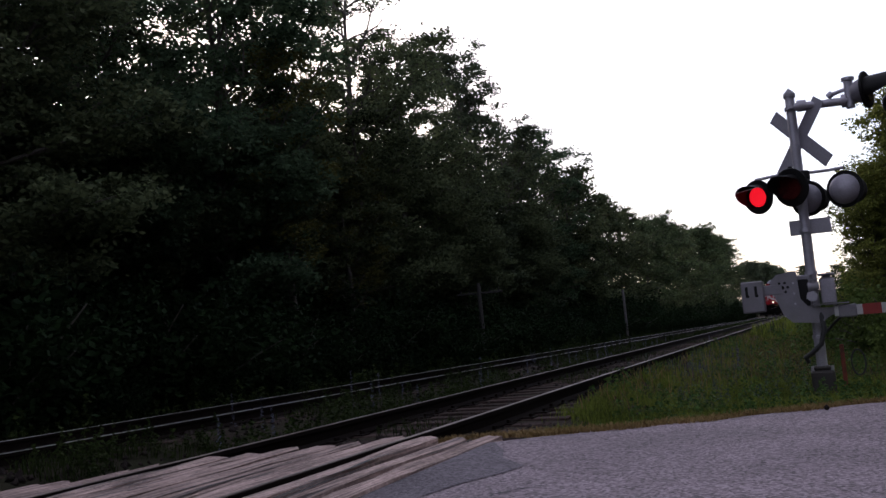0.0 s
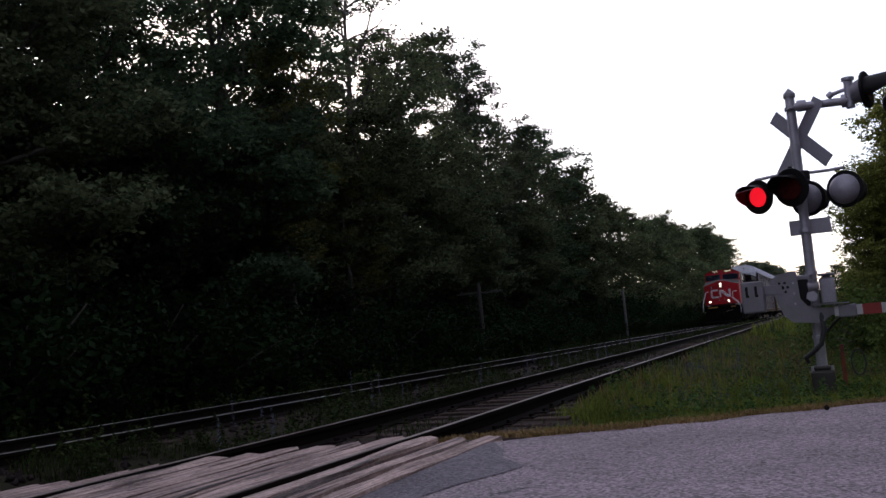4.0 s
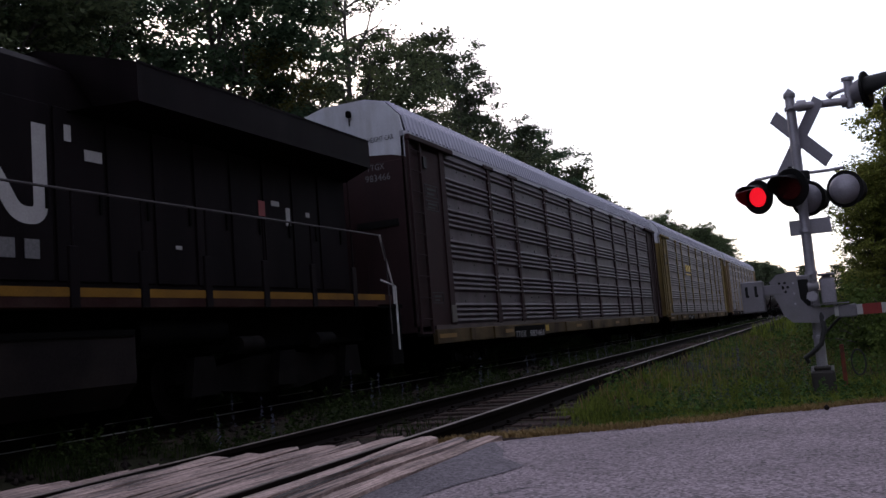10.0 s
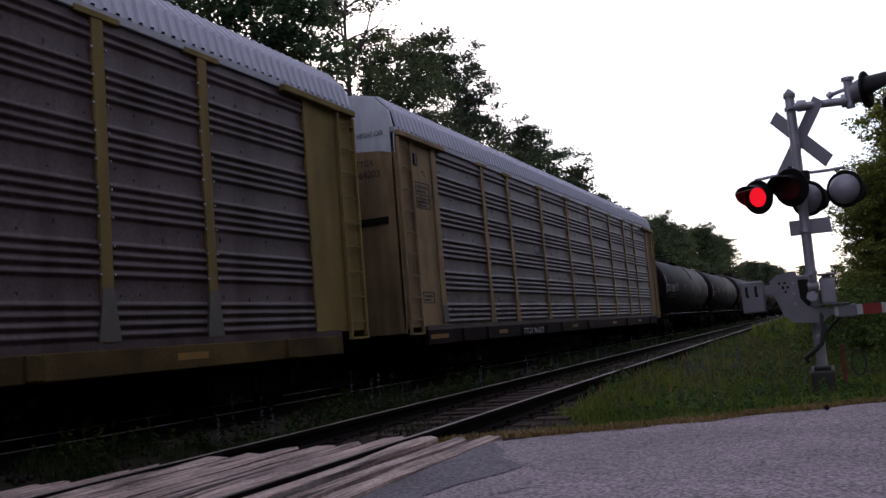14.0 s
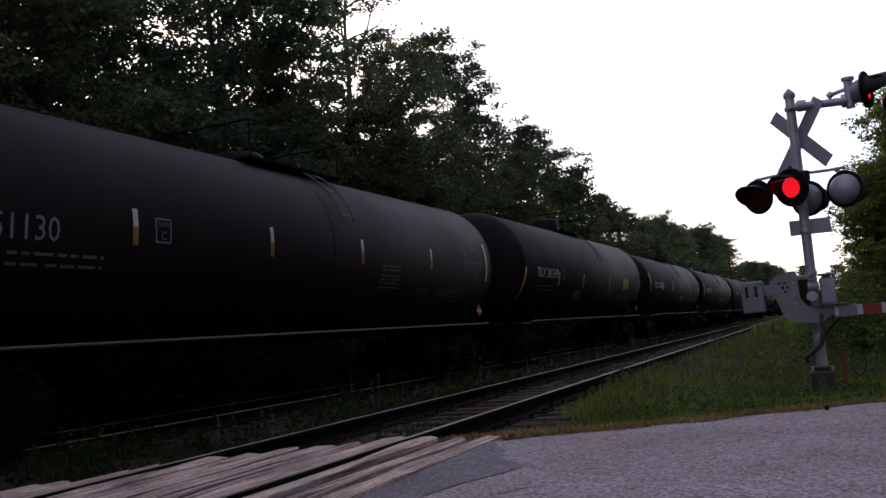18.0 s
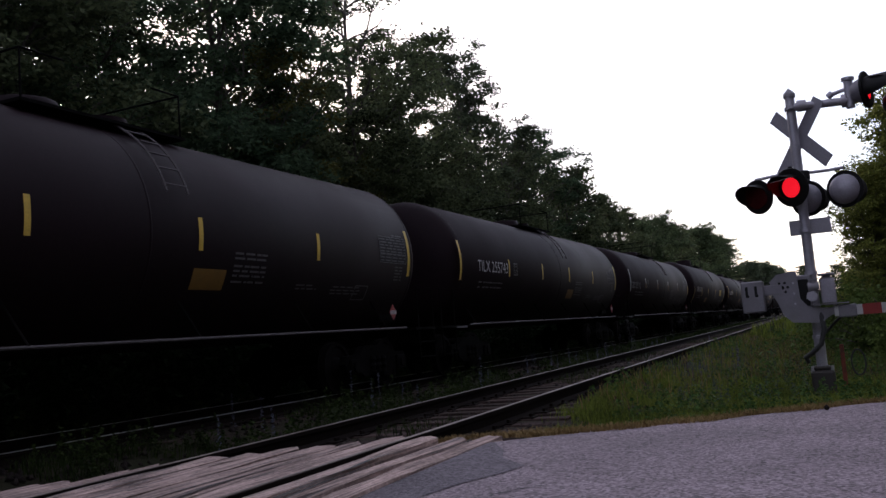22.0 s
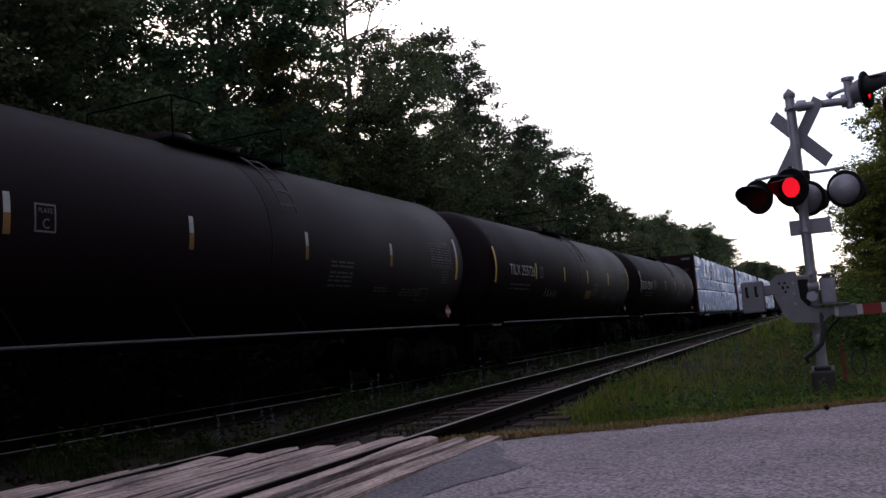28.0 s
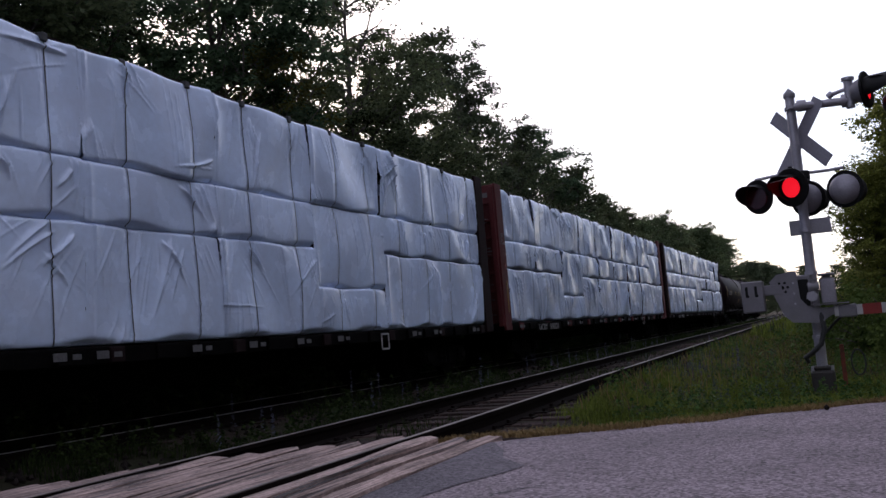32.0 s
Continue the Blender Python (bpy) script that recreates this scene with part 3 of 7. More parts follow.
stuff("dry_grass", "dry yellow-brown grass fringe along the road edge", "grass", M_DRY,
      blades(10000, on_edge(scatter(6.4, 16, -3, 3.2, lambda x, y: -0.08 + 0.22 * noise.noise((x * 2.1, y * 2.1, 3)) < x - road_edge(y) < 0.08 + 0.34 * nr.rand() ** 2)), 0.05, 0.010, 1.4),
      blades(1800, scatter(8, 36, -4, 4, lambda x, y: verge(x, y) and clumpy(x, y, 0.45, 0.1)), 0.32, 0.012, 0.5))


def weeds(n, place, height, leaf, per, spread):
    """Leafy stems: small leaf quads up a stem."""
    c = place(n)
    hh = height * (0.5 + 0.8 * nr.rand(n))
    k = n * per
    base = np.repeat(c, per, 0)
    t = nr.rand(k) ** 0.8
    pos = base + np.stack([(nr.rand(k) - 0.5) * spread * 2 * (1.15 - t), (nr.rand(k) - 0.5) * spread * 2 * (1.15 - t), t * np.repeat(hh, per)], 1)
    return leaves_at(pos, leaf)


def leaves_at(pos, size, up=0.35):
    """One bent diamond-shaped leaf at each point."""
    k = len(pos)
    a = nr.normal(size=(k, 3))
    a[:, 2] *= up
    a /= np.linalg.norm(a, axis=1, keepdims=True) + 1e-9
    b = nr.normal(size=(k, 3))
    b -= a * (a * b).sum(1, keepdims=True)
    b /= np.linalg.norm(b, axis=1, keepdims=True) + 1e-9
    s = (size * (0.55 + 0.9 * nr.rand(k)))[:, None]
    v = np.stack([pos - a * s * 0.55, pos + b * s * 0.32, pos + a * s * 0.6, pos - b * s * 0.32], 1)
    f = np.arange(4 * k).reshape(k, 4)
    return v.reshape(-1, 3), f


stuff("weeds", "leafy green weeds in the roadside grass", "weeds", M_WEED,
      weeds(900, scatter(8, 32, -3, 3.4, lambda x, y: verge(x, y) and x > road_edge(y) + 0.5 and clumpy(x, y + 15, 0.7, -0.15)), 0.28, 0.036, 34, 0.12),
      weeds(160, scatter(14, 60, -7, 2.0, verge), 0.6, 0.07, 40, 0.25))
stuff("track_weeds", "leafy weeds between the tracks and under the wood, shade put into their colour", "weeds", M_SHADEGRASS,
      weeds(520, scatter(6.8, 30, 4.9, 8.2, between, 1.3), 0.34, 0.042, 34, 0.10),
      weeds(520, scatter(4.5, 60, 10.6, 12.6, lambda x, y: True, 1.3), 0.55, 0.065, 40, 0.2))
stuff("brown_weeds", "brownish seeding weeds in the roadside grass", "weeds", M_BROWNWEED,
      weeds(110, scatter(14, 30, -2.5, 1.6, lambda x, y: verge(x, y) and clumpy(x, y, 0.5, -0.02)), 0.42, 0.028, 30, 0.12),
      blades(3600, scatter(14, 34, -4, 2.4, lambda x, y: verge(x, y) and not clumpy(x, y, 0.55, 0.0)), 0.34, 0.010, 0.5))
stuff("horsetail", "grey-green horsetail between the road and the siding", "weeds", M_HORSETAIL,
      weeds(120, scatter(11, 22, 0.4, 3.2, lambda x, y: verge(x, y) and clumpy(x + 9, y, 0.5, 0.0)), 0.38, 0.022, 46, 0.07))
stuff("lupins", "pale violet lupin spikes among the weeds", "flowers", M_FLOWER,
      weeds(46, scatter(8, 36, 5.4, 7.9, lambda x, y: x > road_edge(y) + 0.4 and clumpy(x, y + 40, 0.7, 0.1)), 0.55, 0.032, 46, 0.030),
      weeds(8, scatter(14, 30, 1.6, 2.9, verge), 0.5, 0.034, 40, 0.035))


# ---- trees ----
def limb_path(r, p, d, length, sag=0.15, n=5):
    pts = [Vector(p)]
    d = Vector(d).normalized()
    for i in range(n):
        d = (d + Vector((r.uniform(-0.25, 0.25), r.uniform(-0.25, 0.25), r.uniform(-0.1, 0.3) - sag * 0.3))).normalized()
        pts.append(pts[-1] + d * length / n)
    return pts


def tree(name, label, seed, height, spread, low, n_limbs, n_leaf, leaf, leaf_mat, trunk_r, spray=0.75, thin=0.0, open_from=7.0, fork=0.0):
    """Tapered trunk, rising limbs with twigs, and flat drooping sprays of small leaves along them; high up, whole sprays are missing."""
    r = random.Random(seed)
    root = tagged(thing(name), label, "tree", group="trackside wood")
    wood = G()
    lean = Vector((r.uniform(-0.05, 0.05), r.uniform(-0.05, 0.05), 1))
    trunk = [Vector((0, 0, -0.3))]
    for i in range(8):
        trunk.append(Vector((lean.x * i * height / 8 + r.uniform(-0.12, 0.12), lean.y * i * height / 8 + r.uniform(-0.12, 0.12), (i + 1) * height * 0.95 / 8)))
    wood.tube(trunk, [trunk_r * (1.15 - 0.13 * i) for i in range(9)], 8)
    centres = []
    for k in range(n_limbs):
        t = low + (0.98 - low) * (k + r.random()) / n_limbs
        i = min(int(t * 8), 7)
        p = trunk[i].lerp(trunk[i + 1], t * 8 - i)
        a = k * 2.4 + r.uniform(-0.5, 0.5)
        u = (t - low) / (1 - low)
        dome = math.sqrt(max(0.03, 1 - max(0.0, (u - 0.40) / 0.62) ** 2)) * (0.72 + 0.28 * min(1, u / 0.35))
        reach = spread * dome * r.uniform(0.66, 1.08)
        pts = limb_path(r, p, (math.cos(a), math.sin(a), 0.15 + 0.75 * t + fork), reach)
        wood.tube(pts, [trunk_r * 0.32 * (1 - 0.16 * j) * (1.15 - 0.6 * t) for j in range(6)], 5)
        for j in range(2, 6):
            side = Vector((-math.sin(a), math.cos(a), 0))
            for o in (0.0, r.uniform(0.5, 1.0), -r.uniform(0.5, 1.0)):
                if o and r.random() < 0.30:
                    continue
                q = pts[j] + side * o * spray * 1.35 + Vector((r.uniform(-0.3, 0.3), r.uniform(-0.3, 0.3), r.uniform(-0.25, 0.25)))
                if o:
                    wood.tube([pts[j - 1], q], [trunk_r * 0.06, trunk_r * 0.02], 4)
                if q.z > open_from and r.random() < thin * min(1, (q.z - open_from) / 2.5 + 0.3):
                    continue
                centres.append((*q, spray * r.uniform(0.55, 1.15), r.uniform(-0.35, 0.35), r.uniform(-0.35, 0.35)))
    part("trunk", wood, M_BARK, root, "grey-brown bark", 60)
    c = np.array(centres)
    wgt = c[:, 3] ** 2
    n_tuft = max(80, n_leaf // 34)
    pick = nr.choice(len(c), n_tuft, p=wgt / wgt.sum())
    rad = np.sqrt(nr.rand(n_tuft)) * c[pick, 3]
    ang = nr.rand(n_tuft) * 6.283
    dx, dy = rad * np.cos(ang), rad * np.sin(ang)
    dz = c[pick, 4] * dx + c[pick, 5] * dy - 0.32 * rad ** 2 / c[pick, 3] + nr.normal(size=n_tuft) * 0.16 * c[pick, 3]
    tuft = c[pick, :3] + np.stack([dx, dy, dz], 1)
    size = (0.6 + 0.8 * nr.rand(n_tuft)) * leaf * 1.55
    which = nr.randint(0, n_tuft, n_leaf)
    pos = tuft[which] + nr.normal(size=(n_leaf, 3)) * size[which][:, None] * np.array([1.0, 1.0, 0.5])
    v, f = leaves_at(pos, leaf, 0.45)
    part("crown", fast_mesh("crown", v, f, leaf_mat), None, root)
    return root


def bush(label, seed, height, spread, n_leaf, leaf, mat):
    r = random.Random(seed)
    root = tagged(thing("bush"), label, "bush", group="trackside wood")
    wood, cen, rad = G(), [], []
    for k in range(9):
        a = k * 2.4
        pts = limb_path(r, (0, 0, -0.1), (math.cos(a) * 0.8, math.sin(a) * 0.8, 1.0), height * r.uniform(0.7, 1.05), 0.3)
        wood.tube(pts, [0.03 - 0.004 * j for j in range(6)], 4)
        for j in range(1, 6):
            cen.append(pts[j] + Vector((r.uniform(-1, 1), r.uniform(-1, 1), r.uniform(-0.3, 0.3))) * spread * 0.3)
            rad.append(spread * r.uniform(0.22, 0.42))
    part("stem", wood, M_BARK, root)
    cen, rad = np.array(cen), np.array(rad)
    pick = nr.randint(0, len(cen), n_leaf)
    d = nr.normal(size=(n_leaf, 3))
    d /= np.linalg.norm(d, axis=1, keepdims=True)
    pos = cen[pick] + d * (rad[pick] * (0.2 + 0.85 * nr.rand(n_leaf)))[:, None]
    pos[:, 2] = np.abs(pos[:, 2])
    v, f = leaves_at(pos, leaf, 0.6)
    part("leaves", fast_mesh("leaves", v, f, mat), None, root)
    return root


def stand_at(ob, x, y, turn, scale=1.0):
    ob.matrix_basis = pose(x, y, ground_z(x, y), 0, 0, turn) @ Matrix.Scale(scale, 4)


DARK = "tall leafy maple with dense dark green foliage beside the track"
kinds = [
    tree("tree", DARK, 1, 15.0, 4.6, 0.20, 48, 72000, 0.130, M_LEAF, 0.22, 0.78, 0.66, 7.3),
    tree("tree", DARK, 2, 14.0, 4.2, 0.22, 46, 66000, 0.125, M_LEAF2, 0.20, 0.72, 0.72, 8.2),
    tree("tree", DARK, 3, 16.0, 4.4, 0.16, 44, 58000, 0.125, M_LEAF2, 0.24, 0.70, 0.86, 9.2),
    tree("tree", "slender poplar with thin grey-green foliage", 4, 15.0, 3.3, 0.12, 54, 50000, 0.13, M_LEAF3, 0.13, 0.50, 0.80, 7.8, 0.7),
    tree("tree", DARK, 5, 15.0, 4.6, 0.05, 56, 30000, 0.20, M_LEAFMID, 0.22, 0.74, 0.15, 9.0),
    tree("tree", "round-topped leafy tree down the line", 6, 14.0, 4.4, 0.05, 60, 30000, 0.20, M_LEAFFAR, 0.22, 0.72, 0.1, 9.0),
    tree("tree", "leafy tree with pale green foliage far down the line", 7, 14.0, 4.6, 0.05, 34, 24000, 0.24, M_LEAF3, 0.22, 1.1, 0.05, 9.0),
    tree("tree", "young tree with yellowing leaves and a bare trunk", 8, 12.0, 3.0, 0.30, 26, 11000, 0.11, M_TURNING, 0.16, 0.55, 0.2, 9.0),
]
placed = [False] * len(kinds)


def put_tree(k, x, y, turn, scale):
    if placed[k]:
        ob = copy_thing(kinds[k], Matrix.Identity(4))
    else:
        ob = kinds[k]
        placed[k] = True
    stand_at(ob, x, y, turn, scale)
    return ob


rng = random.Random(21)
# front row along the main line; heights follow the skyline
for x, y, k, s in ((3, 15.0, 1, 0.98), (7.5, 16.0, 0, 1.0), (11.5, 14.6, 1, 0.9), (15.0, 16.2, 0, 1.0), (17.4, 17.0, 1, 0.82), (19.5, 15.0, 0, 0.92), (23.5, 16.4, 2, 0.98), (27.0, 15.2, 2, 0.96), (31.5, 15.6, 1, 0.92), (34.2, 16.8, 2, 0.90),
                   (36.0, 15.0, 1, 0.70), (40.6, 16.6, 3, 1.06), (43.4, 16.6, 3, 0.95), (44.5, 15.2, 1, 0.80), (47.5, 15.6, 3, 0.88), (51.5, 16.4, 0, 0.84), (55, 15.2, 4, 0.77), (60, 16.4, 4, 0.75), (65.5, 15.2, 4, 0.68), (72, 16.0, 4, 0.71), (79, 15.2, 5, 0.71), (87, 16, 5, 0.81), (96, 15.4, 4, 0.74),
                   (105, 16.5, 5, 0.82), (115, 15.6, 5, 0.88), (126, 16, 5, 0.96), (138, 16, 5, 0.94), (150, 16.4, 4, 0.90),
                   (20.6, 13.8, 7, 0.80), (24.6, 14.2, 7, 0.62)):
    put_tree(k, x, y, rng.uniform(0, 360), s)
for i in range(15):
    put_tree(rng.choice((1, 2, 2, 4, 5)), -2 + i * 5.2 + rng.uniform(-1.3, 1.3), 20.5 + rng.uniform(-1.2, 1.2), rng.uniform(0, 360), rng.uniform(0.58, 0.66) if i < 8 else rng.uniform(0.50, 0.58))
for i in range(12):
    put_tree(rng.choice((4, 5)), -6 + i * 6.5 + rng.uniform(-2, 2), 26 + rng.uniform(-1.5, 1.5), rng.uniform(0, 360), rng.uniform(0.5, 0.6))
for i in range(14):
    put_tree(rng.choice((4, 5)), -8 + i * 7 + rng.uniform(-2, 2), 33 + rng.uniform(-1.5, 1.5), rng.uniform(0, 360), rng.uniform(0.5, 0.62))
# trees right of the line, far down the track and beside the road
for x, y, k, s in ((182, 14.5, 6, 0.78), (196, 17, 6, 0.8), (640, -2, 4, 1.9), (650, 18, 4, 2.0), (660, 36, 5, 2.0), (655, -22, 5, 1.9), (655, 52, 4, 2.0), (150, -6, 6, 0.5), (168, -8, 6, 0.52), (190, -5, 6, 0.55), (215, -4, 6, 0.62), (240, -3, 6, 0.66), (130, -7, 6, 0.5), (210, 15, 6, 0.85), (230, 16, 6, 0.9), (260, 15.5, 6, 0.95), (300, 16, 6, 1.0)):
    put_tree(k, x, y, rng.uniform(0, 360), s)
# unseen trees added behind the camera to keep low sky light off the train
for x, y, s in ((-14, -13, 1.0), (-8, -16, 1.05), (-2, -15, 1.0), (4, -17, 1.05), (9, -21, 1.0), (-20, -9, 1.0), (-5, -22, 1.1), (2, -24, 1.1), (-13, -20, 1.1), (-21, -15, 1.1), (-32, -9, 1.1), (13, -27, 1.1), (7, -29, 1.1), (-27, 20, 1.0), (-17, 27, 1.0), (-38, 14, 1.0)):
    put_tree(rng.choice((4, 5)), x, y, rng.uniform(0, 360), s * 1.35)
# unseen trees added beyond the road to darken the train's near side
for i in range(26):
    y = -9.5 - 2.0 * (i % 3) - 0.25 * i
    x = road_edge(y) + 4.5 + 3.3 * (i // 2)
    put_tree(rng.choice((0, 1)), x, y - 2.5 * (i % 2), rng.uniform(0, 360), rng.uniform(1.1, 1.35))
# unseen ring of trees added round the back, also to block sky light
for i in range(34):
    a = math.radians(125 + 5.2 * i)
    d = 13.5 + 4.5 * (i % 3) + rng.uniform(-1, 1)
    x, y = d * math.cos(a) - 2, d * math.sin(a)
    if x > road_edge(y) - 11.5 or abs(y - FAR_Y) < 6.5 or abs(y - near_y(x)) < 5.5:
        continue
    put_tree(rng.choice((0, 1, 5)), x, y, rng.uniform(0, 360), rng.uniform(1.1, 1.35))
for i in range(30):
    put_tree(rng.choice((4, 5)), -10 + i * 3.4 + rng.uniform(-1, 1), 22.5 + 3.5 * (i % 3) + rng.uniform(-1, 1), rng.uniform(0, 360), rng.uniform(0.42, 0.56))
# unseen row added right of the line to cut sky glare on far cars
for i in range(40):
    put_tree(4 + i % 2, 40 + 6.2 * i + rng.uniform(-1.5, 1.5), -17.0 - 5 * (i % 2) - 0.02 * i * i, rng.uniform(0, 360), rng.uniform(1.0, 1.25))
willow = [tree("tree", "tall yellow-green willow with fine hanging leaves", 31, 7.0, 2.3, 0.04, 60, 54000, 0.085, M_WILLOW, 0.12, 0.36, 0.3, 5.0, 0.7)]
stand_at(willow[0], 27.5, -2.05, 20, 1.0)
for x, y, turn, s in ((31.5, -2.9, 150, 1.0), (38, -3.0, 250, 0.85), (24.5, -3.6, 90, 0.95), (26.4, -1.30, 200, 0.70), (47, -4.4, 10, 0.9), (60, -5.6, 80, 0.95)):
    stand_at(copy_thing(willow[0], Matrix.Identity(4)), x, y, turn, s)
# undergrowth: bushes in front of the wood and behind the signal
b1 = bush("dense bush at the edge of the wood, shade put into its dark green", 41, 2.4, 1.7, 11000, 0.095, M_BUSH)
b2 = bush("low leafy bush under the wood, shade put into its dark green", 42, 1.6, 1.3, 8000, 0.085, M_BUSH)
b3 = bush("leafy yellow-green roadside bush", 43, 1.8, 1.3, 9000, 0.085, M_SUNBUSH)
stand_at(b3, 21.0, -1.9, 40)
stand_at(b1, 5.5, 13.0, 0)
stand_at(b2, 7.6, 12.4, 0)
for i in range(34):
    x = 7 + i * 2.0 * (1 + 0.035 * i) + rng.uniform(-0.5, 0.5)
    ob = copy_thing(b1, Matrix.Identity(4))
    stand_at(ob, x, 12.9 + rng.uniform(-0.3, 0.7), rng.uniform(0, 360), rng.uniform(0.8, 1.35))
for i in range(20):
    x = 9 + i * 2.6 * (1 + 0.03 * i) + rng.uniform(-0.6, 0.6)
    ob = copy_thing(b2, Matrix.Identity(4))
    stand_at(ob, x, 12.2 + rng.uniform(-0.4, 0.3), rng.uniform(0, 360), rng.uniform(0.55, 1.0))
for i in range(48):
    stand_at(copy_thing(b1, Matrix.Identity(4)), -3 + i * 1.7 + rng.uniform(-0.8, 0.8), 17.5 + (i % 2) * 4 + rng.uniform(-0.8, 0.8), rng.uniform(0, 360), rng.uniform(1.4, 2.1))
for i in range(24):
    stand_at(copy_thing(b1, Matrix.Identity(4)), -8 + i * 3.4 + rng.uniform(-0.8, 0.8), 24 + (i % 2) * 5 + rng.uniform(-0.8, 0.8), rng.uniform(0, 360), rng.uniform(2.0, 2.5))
for x, y, s, k in ((19, -1.4, 0.9, 2), (21.5, -0.9, 1.0, 2), (23, -2.4, 1.1, 1), (27, -1.0, 1.0, 2), (32, -0.6, 1.0, 2), (38, 0.0, 1.0, 2), (46, 0.3, 1.1, 1), (56, 0.6, 1.2, 2), (17.5, -2.6, 0.8, 2), (70, 0.5, 1.3, 1), (88, 0.8, 1.5, 1), (110, 0.5, 1.6, 1)):
    stand_at(copy_thing(b3, Matrix.Identity(4)), x, y, rng.uniform(0, 360), s)


# ---- line poles in the wood ----
def line_pole(x, y, h, arm):
    root = tagged(thing("line_pole", pose(x, y, ground_z(x, y))), "short grey wooden line pole among the trees", "pole", group="line poles")
    part("pole", G().tube([(0, 0, -0.3), (0.02, 0, h * 0.5), (0, 0.02, h)], [0.085, 0.075, 0.07], 10), M_POLEDARK if arm else M_POLEWOOD, root)
    if not arm:
        return root
    part("crossarm", G().box(-0.04, 0.04, -0.9, 0.9, h - 0.40, h - 0.33, 0.01), M_POLEDARK, root)
    for o in (-0.75, -0.4, 0.4, 0.75):
        part("insulator", G().cyl((0, o, h - 0.32), (0, o, h - 0.2), 0.035, 0.025, 8), M_BLACK, root)
    return root


line_pole(51.9, 11.5, 3.2, False)
line_pole(29.9, 11.9, 3.1, True)


# ---- crossing signal ----
MX, MY, MZ = 13.0, 0.285, -0.36
signal = tagged(thing("crossing_signal", pose(MX, MY, MZ)), "grey crossing signal mast with crossbuck, red flashing lights and gate", "crossing signal")


def sy(y):
    return y - MY


def sz(z):
    return z - MZ


part("mast", G().cyl((0, 0, 0.3), (0, 0, sz(3.82)), 0.070, 0.064, 20), M_GALV, signal)
part("mast_cap", G().lathe([(0, 0.08), (0.05, 0.08), (0.07, 0.068), (0.14, 0.0)], (0, 0, sz(3.78)), (0, 0, 1), 16), M_ALU, signal)
for z in (3.62, 2.62, 1.9, 1.32, 0.45):
    part("mast_clamp", G().cyl((0, 0, sz(z) - 0.025), (0, 0, sz(z) + 0.025), 0.082, None, 18).box(-0.15, -0.08, -0.03, 0.03, sz(z) - 0.02, sz(z) + 0.02), M_GALV, signal)
base = part("junction_base", G().box(-0.15, 0.15, -0.15, 0.15, 0.02, 0.36, 0.03).box(-0.11, 0.11, -0.11, 0.11, 0.36, 0.42, 0.02), M_CASTIRON, signal, "dark cast junction box base")
for a in (-1, 1):
    for b in (-1, 1):
        part("bolt", G().cyl((a * 0.125, b * 0.125, 0.36), (a * 0.125, b * 0.125, 0.41), 0.02, None, 6), M_GALV, base)
part("foundation", G().box(-0.2, 0.2, -0.2, 0.2, -0.5, 0.03, 0.03), M_CONCRETE, signal)


def blade(half):
    s = G()
    s.box(-0.004, 0.004, -half, half, -0.095, 0.095)
    ob = part("crossbuck_blade", s, M_SIGNBACK, signal, "grey back of a crossbuck board")
    return ob


XZ = sz(3.22)
bl = blade(0.575)
bl.matrix_basis = pose(0.115, -0.075, XZ - 0.01, 45, 0, -36)
bl = blade(0.60)
bl.matrix_basis = pose(0.128, -0.065, XZ - 0.01, -51.5, 0, -36)
part("track_sign", G().box(0.10, 0.11, sy(0.49), sy(-0.04), sz(1.86), sz(2.07), 0), M_SIGNBACK, signal, "grey back of the track number sign").matrix_basis = pose(0, 0, 0)
# cantilever bracket with its own light
part("bracket_arm", G().cyl((0, 0, sz(3.64)), (0, sy(-0.52), sz(3.60)), 0.055, None, 14).cyl((0, -0.08, sz(3.645)), (0, -0.2, sz(3.64)), 0.08, None, 14).cyl((0, sy(-0.36), sz(3.61)), (0, sy(-0.42), sz(3.61)), 0.09, None, 14), M_GALV, signal)
part("bracket_post", G().cyl((0, sy(-0.47), sz(3.5)), (0, sy(-0.47), sz(3.9)), 0.06, None, 14).cyl((0, sy(-0.47), sz(3.88)), (0, sy(-0.47), sz(3.92)), 0.085, None, 14).tube([(0.02, sy(-0.2), sz(3.72)), (0, sy(-0.5), sz(3.78))], 0.028, 8).cyl((0, sy(-0.20), sz(3.70)), (0, sy(-0.26), sz(3.74)), 0.045, None, 10), M_GALV, signal)
flaps = []


